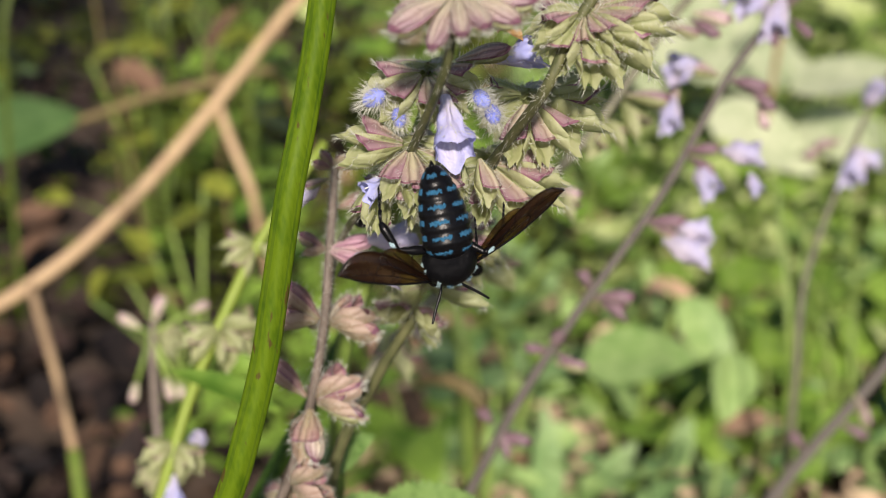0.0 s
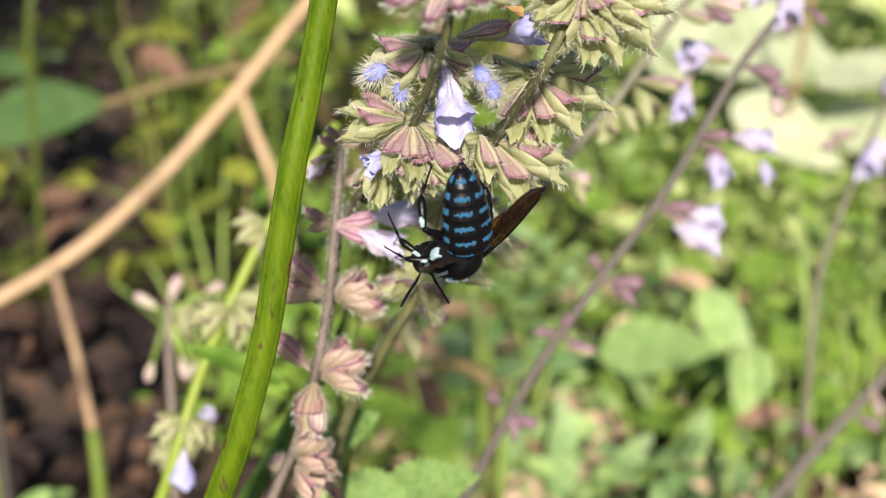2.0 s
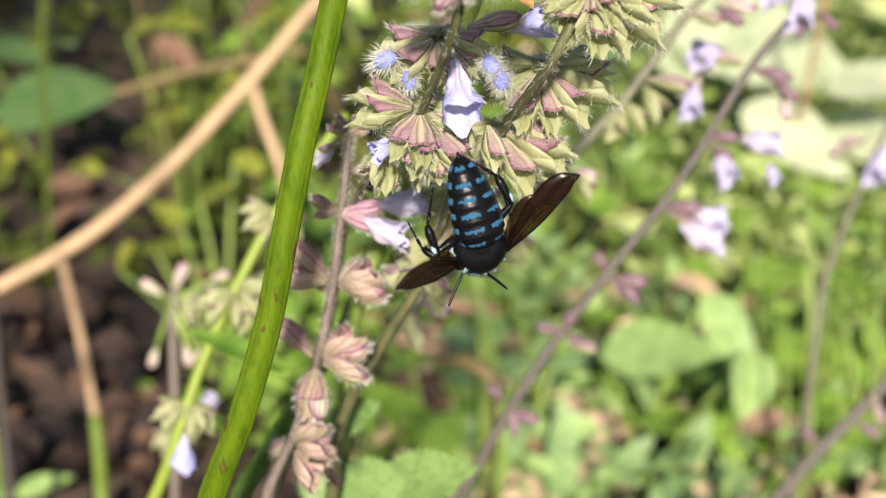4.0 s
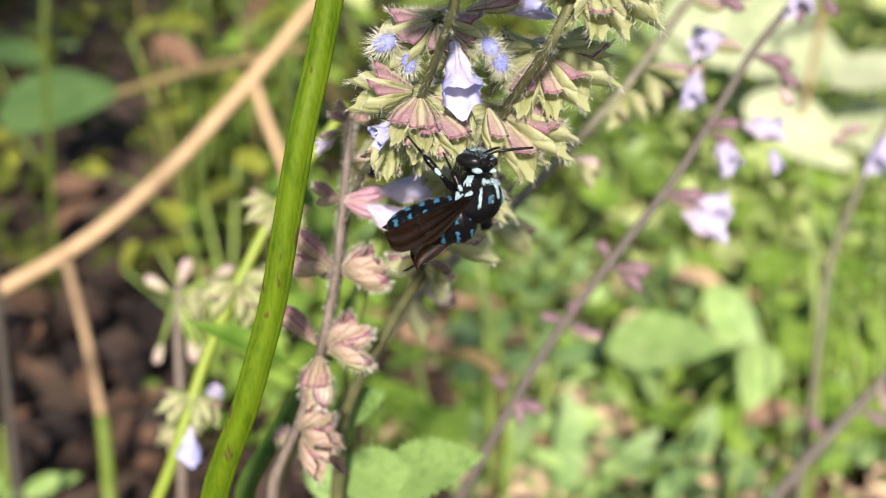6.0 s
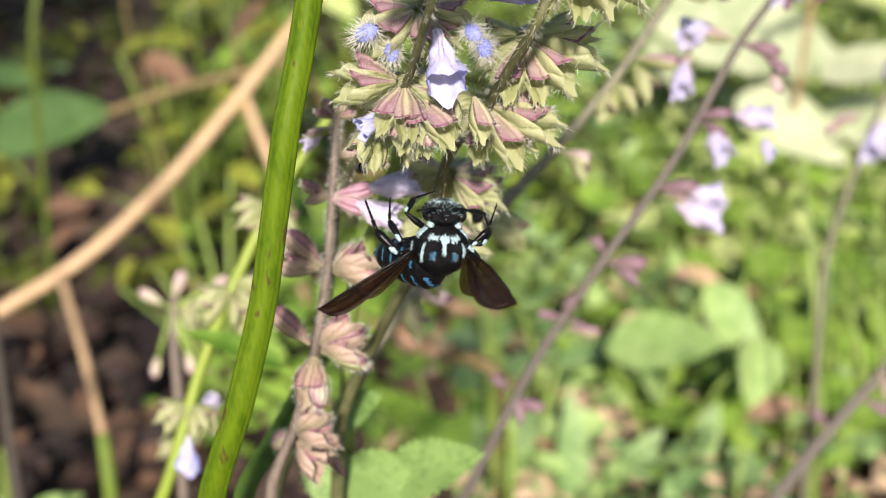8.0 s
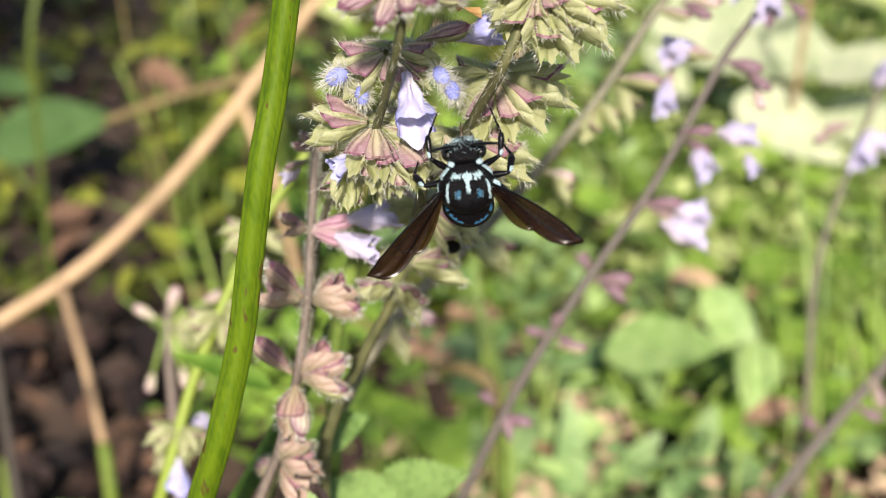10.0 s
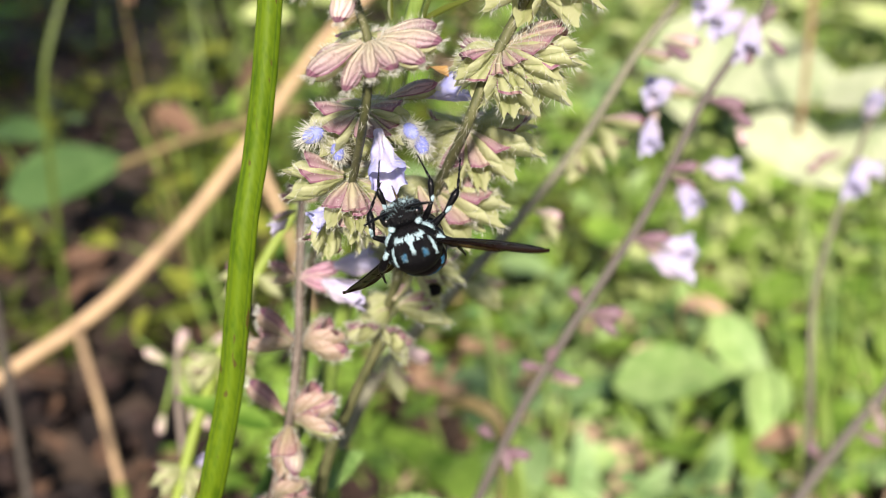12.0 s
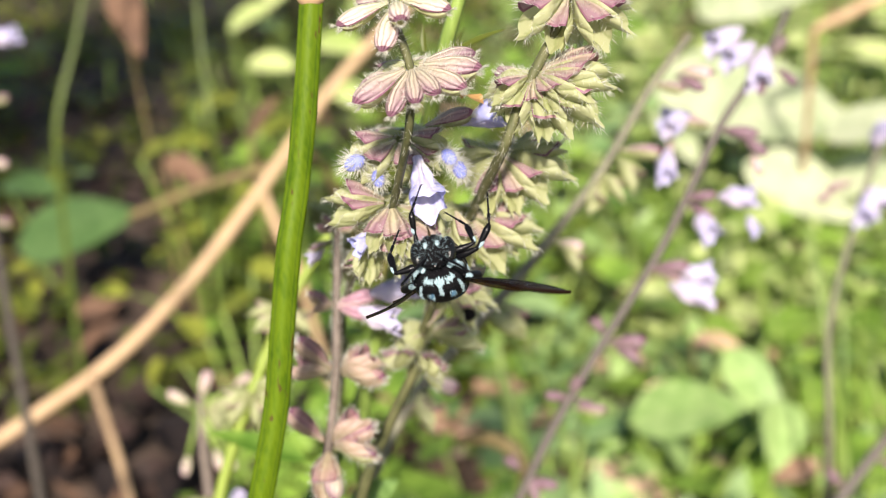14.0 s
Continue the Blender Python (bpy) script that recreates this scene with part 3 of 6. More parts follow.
def shaded_stalk():
    pts = [(-0.01231, 0.14450, 0.24528), (-0.01377, 0.13956, 0.24200), (-0.01588, 0.13331, 0.23836), (-0.01926, 0.12684, 0.23432), (-0.02275, 0.12119, 0.22968), (-0.02572, 0.11561, 0.22517), (-0.05892, 0.12468, 0)]
    root = thing("sedge_stalk", pts[-1], "green sedge stalk behind the thin sage, shade in its dark colour", "grass stalk")
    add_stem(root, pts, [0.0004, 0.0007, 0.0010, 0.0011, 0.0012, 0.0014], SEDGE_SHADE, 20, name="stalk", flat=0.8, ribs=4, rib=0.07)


shaded_stalk()


# ---- the sage spike the bee feeds on ----
def front_spike():
    pts = [(-0.00035, 0.08977, 0.30777), (-0.00003, 0.08836, 0.3041), (0.00094, 0.08781, 0.29979), (0.00012, 0.0887, 0.29387), (-0.00281, 0.09817, 0.28395), (-0.00504, 0.10321, 0.27828), (-0.00919, 0.11112, 0.27173), (-0.01264, 0.12191, 0.26187), (-0.01391, 0.12353, 0.25358), (-0.01605, 0.12262, 0.24228), (-0.0189, 0.12226, 0.23216), (-0.02365, 0.12239, 0.21843), (-0.03507, 0.13004, 0)]
    root = thing("sage_plant", pts[-1], "flowering sage spike with mauve and green hairy calyces", "flower", "sage spikes")
    add_stem(root, pts, [0.00034, 0.00036, 0.00038, 0.00039, 0.0004, 0.00055, 0.0008, 0.0012], STEM_HAIRY, hair=500)
    stem_up = (0.035, 0.601, 0.799)

    def ring(at, ways, size, kinds, seed):
        at = Vector(at)
        for k, (way, grow) in enumerate(ways):
            add_calyx(root, at + Vector(way) * 0.0008, way, (-0.01, 0.02, 1.0), size * grow, kinds, rng=random.Random(seed + k))

    # topmost ring, still green
    ring((0.00011, 0.08911, 0.306), (((-0.877, -0.407, -0.257), 1.1), ((-0.233, -0.705, -0.67), 1.05), ((0.12, -0.972, -0.203), 0.95), ((0.888, -0.417, -0.192), 1.0), ((-0.755, 0.651, -0.081), 0.9), ((0.674, 0.734, -0.08), 0.9)), 0.0046, CALYX_CREAM, 10)
    # the mauve ring below it
    ring((0.00098, 0.08803, 0.30034), (((-0.775, -0.512, -0.369), 1.15), ((-0.34, -0.725, -0.599), 1.0), ((0.08, -0.91, -0.406), 0.95), ((0.442, -0.85, -0.287), 0.95), ((0.8, -0.518, -0.304), 1.05), ((0.968, -0.242, -0.074), 1.15), ((0.963, 0.269, 0.031), 1.05), ((-0.889, 0.272, -0.37), 0.95), ((-0.321, 0.747, -0.581), 0.9), ((0.301, 0.816, -0.493), 0.9)), 0.0049, CALYX, 30)
    # the second ring with its blue buds
    ring((-0.00154, 0.10021, 0.29063), (((-0.954, -0.299, 0.011), 1.0), ((-0.622, -0.692, -0.366), 1.1), ((-0.883, -0.005, -0.47), .9), ((0.122, -0.792, -0.599), 0.9), ((0.457, -0.632, -0.626), 0.95), ((0.932, -0.36, 0.045), 0.95), ((0.836, -0.317, -0.448), 0.9), ((-0.331, 0.853, -0.403), 0.9), ((0.391, 0.789, -0.474), 0.9)), 0.0051, OPEN_CALYX, 50)
    ring((0.00038, 0.10051, 0.29119), (((0.954, -0.07, 0.29), 1.1),), 0.0046, CALYX, 62)
    add_bud(root, (-0.00493, 0.09747, 0.28961), (-0.799, -0.516, -0.308), stem_up, 0.0025)
    add_bud(root, (0.00273, 0.09762, 0.28965), (0.543, -0.684, -0.487), stem_up, 0.0022)
    add_bud(root, (0.00404, 0.09714, 0.28858), (0.236, -0.76, -0.605), stem_up, 0.0022)
    add_bud(root, (-0.00398, 0.09786, 0.28806), (0.134, -0.707, -0.694), stem_up, 0.0021)
    add_corolla(root, (0.00436, 0.1017, 0.29123), (0.947, -0.056, 0.315), stem_up, 0.0046, 0, "faded lilac flower")
    # the flower that hangs in the middle
    add_corolla(root, (0.00015, 0.09736, 0.28919), (0.192, -0.696, -0.692), (0.107, -0.741, 0.663), 0.0058, 0, "pale lilac two-lipped flower hanging open")
    # the third ring
    ring((-0.00292, 0.09834, 0.28432), (((-0.905, -0.09, 0.415), 1.15), ((-0.945, -0.325, 0.05), 1.15), ((-0.471, -0.694, -0.545), 0.95), ((0.096, -0.774, -0.625), 0.98), ((0.295, -0.651, -0.7), 1.0), ((-0.214, 0.528, -0.822), 0.9), ((0.735, 0.314, -0.601), 0.9)), 0.0051, OPEN_CALYX, 70)
    ring((-0.00187, 0.09886, 0.28302), (((0.611, -0.574, -0.546), 1.1), ((-0.347, -0.493, -0.798), 1.0), ((0.166, -0.319, -0.933), 1.1)), 0.0050, OPEN_CALYX, 80)
    add_corolla(root, (-0.00475, 0.09915, 0.28139), (-0.775, -0.512, -0.369), stem_up, 0.0036, 0, "closed lilac flower")
    for at, way in (((-0.00646, 0.10049, 0.27959), (-0.421, -0.576, -0.701)), ((-0.00595, 0.10203, 0.27815), (0.015, -0.516, -0.857)), ((-0.00255, 0.10232, 0.27865), (0.119, -0.511, -0.851))):
        add_calyx(root, at, way, stem_up, 0.0042, CALYX_GREEN, rng=random.Random(len(root.children)))
    for at, way, face, size in (((0.00123, 0.0997, 0.28288), (-0.034, -0.64, -0.768), (-0.782, -0.45, 0.431), 0.0042), ((0.00336, 0.10144, 0.28185), (0.325, -0.574, -0.752), (0.659, -0.418, 0.626), 0.0046)):
        add_calyx(root, at, way, face, size, OPEN_CALYX, rng=random.Random(len(root.children)))
    # calyces on the far side of the stem
    for n, (at, size) in enumerate((((0.00098, 0.08903, 0.30034), 0.0048), ((-0.00134, 0.10221, 0.29063), 0.0050), ((-0.00272, 0.10034, 0.28432), 0.0050), ((-0.0045, 0.1045, 0.2785), 0.0048))):
        for k in range(6):
            a = radians(10 + 32 * k)
            add_calyx(root, at, (math.cos(a), math.sin(a) * 0.8, -0.35 - 0.25 * (k % 2)), stem_up, size, OPEN_CALYX if (k + n) % 3 else CALYX_GREEN, rng=random.Random(300 + 10 * n + k))
    petal = leaf_shape(0.0030, 0.0013, 0.3, 0.3, 0.1)
    part("withered_petal", mesh("withered_petal", *petal, ORANGE_LEAF), root, "withered orange petal", Matrix.Translation(-root.location) @ axes((0.00494, 0.10275, 0.29346), (0.702, -0.707, 0.087), (0.193, 0.022, 0.981)))


front_spike()


# ---- a narrow-leaved green shoot between the spikes ----
def green_shoot():
    pts = [(0.0064, 0.11372, 0.30496), (0.00509, 0.11239, 0.3017), (0.00311, 0.11239, 0.2964), (0.00124, 0.11404, 0.28985), (-0.00222, 0.1203, 0.27876), (-0.0072, 0.12931, 0.26113), (-0.01401, 0.1358, 0.23723), (-0.02801, 0.14813, 0)]
    root = thing("green_shoot", pts[-1], "thin green shoot with narrow dark leaves", "plant")
    add_stem(root, pts, [0.0007, 0.0008, 0.0009, 0.0012], STEM_GREEN)
    for at, way, length in (((0.00395, 0.11119, 0.29598), (0.902, -0.017, 0.432), 0.0065), ((0.00108, 0.11124, 0.29649), (-0.011, 0.331, 0.944), 0.0032), ((0.00433, 0.11131, 0.29623), (0.373, 0.154, 0.915), 0.003)):
        part("leaf", mesh("leaf", *leaf_shape(length, length * 0.11, 0.4, 0.1), LEAF_DARK), root, "", Matrix.Translation(-root.location) @ axes(at, way, (-0.209, -0.407, 0.889)))


green_shoot()


# ---- the sage spike behind it to the side ----
def second_spike():
    pts = [(0.01646, 0.10149, 0.30533), (0.01449, 0.09949, 0.30042), (0.01116, 0.09825, 0.29489), (0.00873, 0.09714, 0.28959), (0.00463, 0.10806, 0.27885), (0.00056, 0.11225, 0.27176), (-0.00111, 0.11775, 0.26391), (-0.00368, 0.12105, 0.25706), (-0.00357, 0.11888, 0.25555), (-0.00797, 0.12039, 0.24677), (-0.0144, 0.12347, 0.22916), (-0.03015, 0.13734, 0)]
    root = thing("sage_plant", pts[-1], "leaning sage spike with open yellow-green calyces", "flower", "sage spikes")
    add_stem(root, pts, [0.00046, 0.0005, 0.0005, 0.0005, 0.00054, 0.00058, 0.0007, 0.0012], STEM_HAIRY, hair=500)
    stem_up = (0.464, 0.563, 0.684)
    def ring(at, ways, size, kinds, seed):
        at = Vector(at)
        for k, (way, grow) in enumerate(ways):
            add_calyx(root, at + Vector(way) * 0.0009, way, (-0.009, 0.217, 0.976), size * grow, kinds, rng=random.Random(seed + k))

    ring((0.01595, 0.10074, 0.30344), (((-0.822, -0.523, -0.227), 1.1), ((-0.382, -0.683, -0.622), 1.0), ((0.523, -0.679, -0.515), 1.1), ((0.854, -0.442, -0.274), 1.15), ((0.095, 0.47, -0.877), 0.9), ((0.944, 0.305, -0.129), 1.0)), 0.0056, OPEN_CALYX, 110)
    # a fan of mauve calyces
    n1 = (0.01208, 0.09886, 0.29634)
    ring(n1, (((-0.805, -0.559, -0.201), 0.8), ((-0.082, -0.822, -0.564), 0.7), ((0.329, -0.86, -0.39), 0.75), ((0.592, -0.779, -0.205), 0.85), ((0.8, -0.591, -0.102), 1.05), ((0.955, -0.295, 0.041), 1.25), ((0.982, -0.009, 0.189), 1.25), ((0.821, 0.559, 0.118), 1.0), ((-0.66, 0.717, -0.225), 0.9)), 0.0058, OPEN_CALYX, 120)
    ring(n1, (((-0.541, -0.535, -0.649), 0.95), ((0.169, -0.55, -0.818), 1.05), ((0.633, -0.41, -0.657), 1.15), ((0.887, -0.273, -0.373), 1.35)), 0.0056, CALYX_GREEN, 130)
    ring((0.00817, 0.108, 0.28568), (((-0.324, -0.686, -0.651), 0.95), ((0.331, -0.68, -0.654), 0.95), ((0.77, -0.496, -0.401), 1.05)), 0.0064, OPEN_CALYX, 140)
    ring((0.00827, 0.10805, 0.28578), (((0.954, -0.292, -0.07), 1.35), ((0.969, 0.013, 0.246), 1.1), ((-0.948, -0.127, 0.292), 0.75), ((-0.569, 0.465, -0.678), 0.9), ((0.09, 0.797, -0.597), 0.9)), 0.0058, CALYX_GREEN, 150)
    ring((0.00463, 0.10806, 0.27885), (((-0.229, -0.7, -0.676), 0.8), ((0.513, -0.642, -0.57), 1.0), ((0.903, -0.414, -0.115), 1.15), ((0.996, -0.072, 0.048), 1.1)), 0.0066, OPEN_CALYX, 160)
    ring((0.00465, 0.10901, 0.27851), (((0.839, -0.391, -0.378), 1.0), ((-0.849, -0.418, -0.323), 0.8), ((0.196, 0.714, -0.672), 0.9)), 0.0060, CALYX_GREEN, 170)
    ring((0.00053, 0.11749, 0.2679), (((0.978, -0.21, -0.001), 1.0), ((0.811, -0.536, -0.234), 1.1), ((-0.893, 0.07, 0.445), 0.8), ((0.896, 0.419, 0.15), 0.9)), 0.0056, OPEN_CALYX, 180)
    ring((0.00053, 0.11749, 0.2679), (((0.611, -0.574, -0.546), 1.15), ((-0.309, 0.512, -0.801), 0.9), ((0.947, -0.122, -0.297), 1.2)), 0.0056, CALYX_GREEN, 185)
    ring((-0.00203, 0.11818, 0.26022), (((0.949, -0.089, 0.302), 1.0), ((0.992, -0.119, -0.045), 1.25), ((0.326, 0.599, 0.731), 0.9), ((-0.556, 0.546, -0.626), 0.9)), 0.0054, OPEN_CALYX, 190)
    # calyces on the far side of the stem
    for n, (at, size) in enumerate(((n1, 0.0056), ((0.00837, 0.1098, 0.28578), 0.0060), ((0.00463, 0.1105, 0.27885), 0.0060), ((0.00053, 0.1195, 0.2679), 0.0058), ((-0.002, 0.1205, 0.2602), 0.0054))):
        for k in range(6):
            a = radians(5 + 34 * k)
            add_calyx(root, at, (math.cos(a), math.sin(a) * 0.8, -0.3 - 0.3 * (k % 2)), stem_up, size, CALYX_GREEN if (k + n) % 3 else OPEN_CALYX, rng=random.Random(400 + 10 * n + k))
    part("withered_seed", mesh("withered_seed", *ball(0.0010, 0.0008, 0.0008), BLACK_FUZZ), root, "dark dried flower remnant", Matrix.Translation(-root.location) @ Matrix.Translation((0.00341, 0.11467, 0.26404)))
    whorl(root, (-0.00342, 0.11855, 0.2573), (0.294, 0.586, 0.755), 7, 0.0052, 25, 0.2, OPEN_CALYX, seed=6)


second_spike()


# ---- the slender sage stem with fading calyces ----
def side_spike():
    pts = [(-0.01178, 0.11986, 0.274), (-0.012, 0.11874, 0.27161), (-0.01252, 0.11693, 0.26539), (-0.01323, 0.11443, 0.2577), (-0.0149, 0.11233, 0.24855), (-0.01768, 0.11115, 0.23905), (-0.02104, 0.11015, 0.22994), (-0.031, 0.11695, 0)]
    root = thing("sage_plant", pts[-1], "slender sage stem with fading russet calyces and two lilac flowers", "flower", "sage spikes")
    add_stem(root, pts, [0.00044, 0.00047, 0.0005, 0.00053, 0.00065, 0.0012], STEM_PURPLE, hair=1100)
    up = (0.087, 0.513, 0.854)
    top = Vector((-0.0119, 0.11975, 0.27377))
    for d, s in (((-0.526, 0.153, 0.837), 0.0026), ((0.428, 0.18, 0.885), 0.0022), ((-0.882, -0.177, 0.436), 0.0026), ((0.914, -0.195, 0.356), 0.0024)):
        add_calyx(root, top, d, up, s, CALYX_RUSSET, rng=random.Random(len(root.children)))
    add_calyx(root, (-0.01252, 0.11931, 0.27286), (-0.885, -0.437, -0.157), up, 0.0030, CALYX, rng=random.Random(2))
    add_corolla(root, (-0.01351, 0.11897, 0.27217), (-0.835, -0.407, -0.37), up, 0.0028, 1, "pink unopened flower")
    add_calyx(root, (-0.01191, 0.12073, 0.26878), (0.799, 0.594, 0.092), up, 0.0050, CALYX_RUSSET, rng=random.Random(3))
    a = Vector((-0.01284, 0.11692, 0.26539))
    add_calyx(root, a, (-0.833, 0.015, 0.553), up, 0.0036, CALYX_RUSSET, rng=random.Random(4))
    add_calyx(root, a, (-0.894, -0.357, 0.27), up, 0.0030, CALYX_RUSSET, rng=random.Random(5))
    add_calyx(root, a, (0.968, 0.022, 0.249), up, 0.0056, CALYX_PINK, "pink hairy calyx", rng=random.Random(6))
    add_calyx(root, a, (0.93, -0.332, -0.16), up, 0.0052, CALYX_PINK, "pink hairy calyx", rng=random.Random(7))
    add_corolla(root, (-0.00822, 0.11653, 0.26673), (0.973, 0.013, 0.232), up, 0.0058, 1, "pale lilac flower opening sideways")
    add_corolla(root, (-0.00955, 0.11484, 0.26554), (0.947, -0.278, -0.162), up, 0.0056, 1, "pale lilac flower opening sideways")
    b = Vector((-0.01323, 0.11432, 0.25747))
    for d in ((-0.894, -0.17, 0.415), (-0.601, -0.033, 0.798), (0.879, -0.11, 0.464), (0.952, -0.21, 0.222), (0.953, -0.303, 0.023), (0.51, 0.857, 0.072), (-0.331, 0.893, -0.306)):
        add_calyx(root, b + Vector(d) * 0.0009, d, up, 0.0058, CALYX_RUSSET, rng=random.Random(len(root.children)))
    part("withered_seed", mesh("withered_seed", *ball(0.0009, 0.0008, 0.0010), BLACK_FUZZ), root, "dark dried flower remnant", Matrix.Translation(-root.location) @ Matrix.Translation((-0.00859, 0.11327, 0.27067)))
    c = Vector((-0.0149, 0.11233, 0.24855))
    for d in ((-0.648, 0.122, 0.751), (-0.078, -0.808, -0.584), (0.117, -0.671, -0.732), (0.712, 0.11, 0.694), (0.89, -0.105, 0.444), (0.956, -0.232, 0.178), (0.904, -0.427, -0.007), (0.188, 0.976, -0.112)):
        add_calyx(root, c + Vector(d) * 0.0009, d, up, 0.0060, CALYX_RUSSET if len(root.children) % 4 else CALYX, rng=random.Random(len(root.children)))
    e = Vector((-0.01799, 0.11064, 0.23797))
    for d in ((0.894, -0.338, 0.293), (0.925, -0.367, -0.097), (0.648, -0.065, 0.758), (-0.447, 0.69, -0.57), (0.68, -0.571, -0.459)):
        add_calyx(root, e + Vector(d) * 0.0009, d, up, 0.0056, CALYX_RUSSET, rng=random.Random(len(root.children)))


side_spike()


# ---- the green stem behind the sedge ----
def green_spike():
    pts = [(-0.01864, 0.17382, 0.25743), (-0.02801, 0.1656, 0.24491), (-0.03404, 0.15924, 0.2339), (-0.03944, 0.15352, 0.22185), (-0.0441, 0.14669, 0.20741), (-0.04971, 0.14452, 0.19118), (-0.06153, 0.15173, 0)]
    root = thing("sage_plant", pts[-1], "green sage stem with pale green calyces and a narrow leaf", "flower", "sage spikes")
    add_stem(root, pts, [0.0007, 0.0009, 0.0009, 0.0010, 0.0014], STEM_DEEP)
    up = (0.347, 0.493, 0.798)
    for at, dirs, size in (((-0.02906, 0.16513, 0.24394), ((-0.921, -0.336, -0.198), (-0.942, -0.132, 0.308), (0.896, -0.271, -0.351), (-0.504, -0.549, -0.666)), 0.0064), ((-0.03429, 0.15868, 0.2327), ((-0.976, -0.187, -0.107), (-0.756, -0.546, -0.362), (0.884, -0.142, 0.445), (0.825, -0.553, -0.115), (0.425, -0.707, -0.565)), 0.0074), ((-0.04113, 0.15105, 0.21664), ((-0.777, -0.524, -0.347), (-0.962, -0.273, -0.012), (0.825, -0.497, -0.269), (0.413, -0.551, -0.725)), 0.0066)):
        for d in dirs:
            add_calyx(root, at, d, up, size, CALYX_GREEN, "", False, random.Random(len(root.children)))
    add_corolla(root, (-0.04169, 0.14898, 0.21223), (0.016, -0.596, -0.803), (0.013, -0.805, 0.593), 0.0062, 0, "pale lilac hanging flower", False)
    add_corolla(root, (-0.04001, 0.15266, 0.21294), (0.481, 0.059, 0.875), up, 0.0050, 1, "pink half-open flower", False)
    for at, d, length, width in (((-0.0251, 0.14773, 0.22547), (-0.924, 0.051, 0.378), 0.0165, 0.0024), ((-0.03639, 0.15508, 0.22508), (0.913, -0.383, -0.141), 0.013, 0.0026)):
        part("leaf", mesh("leaf", *leaf_shape(length, width, 0.2, 0.1), LEAF_GREEN), root, "", Matrix.Translation(-root.location) @ axes(at, d, (0.215, -0.399, 0.891)))


green_spike()


# ---- the pale budding stem ----
def bud_spike():
    pts = [(-0.06628, 0.2353, 0.19234), (-0.06611, 0.22978, 0.18051), (-0.06483, 0.22207, 0.16397), (-0.0651, 0.21668, 0.14064), (-0.07019, 0.22743, 0)]
    root = thing("sage_plant", pts[-1], "thin mauve stem with cream and pink buds", "flower", "sage spikes")
    add_stem(root, pts, [0.0008, 0.0009, 0.0010, 0.0012], STEM_PURPLE)
    up = (-0.013, 0.423, 0.906)
    for at, size in (((-0.07005, 0.23473, 0.19125), 0.0030), ((-0.06564, 0.23576, 0.19328), 0.0031), ((-0.05674, 0.2346, 0.1952), 0.0026), ((-0.07013, 0.22887, 0.17872), 0.0025), ((-0.0631, 0.2294, 0.17958), 0.0028), ((-0.06048, 0.22906, 0.17877), 0.0022)):
        foot = Vector((-0.06676, 0.23391, 0.18938)) if at[2] > 0.172 else Vector((-0.06607, 0.2284, 0.17756))
        way = Vector(at) - foot
        part("bud_stalk", mesh("bud_stalk", *tube([foot - root.location, foot + way * 0.5 - root.location, Vector(at) - root.location], [0.0006, 0.0005], 6), STEM_GREEN), root)
        add_calyx(root, Vector(at) - way.normalized() * size * 0.6, way, up, size * 2.3, CALYX_PALE, "rounded cream and pink bud", False, random.Random(len(root.children)))
    for at, dirs, size in (((-0.06519, 0.23394, 0.18939), ((0.944, -0.328, 0.045), (0.927, 0.061, 0.37), (0.772, -0.369, -0.518)), 0.0072), ((-0.06454, 0.22125, 0.1622), ((-0.903, -0.369, -0.218), (-0.623, -0.519, -0.586), (-0.285, -0.662, -0.693)), 0.0072)):
        for d in dirs:
            add_calyx(root, at, d, up, size, CALYX_GREEN, "", False, random.Random(len(root.children)))


bud_spike()


# ---- the purple-flowered sage stems beyond ----
def far_spike(pts, radii, flowers, label, stem=STEM_GREY):
    root = thing("sage_plant", pts[-1], label, "flower", "sage spikes")
    add_stem(root, pts, radii, stem)
    up = (0.492, 0.464, 0.737)
    for at, d, kind, size in flowers:
        rng = random.Random(len(root.children))
        if kind == "white":
            add_corolla(root, at, d, up, size, 1, "white-lilac flower", False)
        elif kind == "lilac":
            add_corolla(root, at, d, up, size, 1, "lilac flower", False)
        else:
            add_calyx(root, at, d, up, size, {"purple": CALYX_PURPLE, "pink": CALYX, "green": CALYX_GREEN, "cream": CALYX_PALE}[kind], "", False, rng)


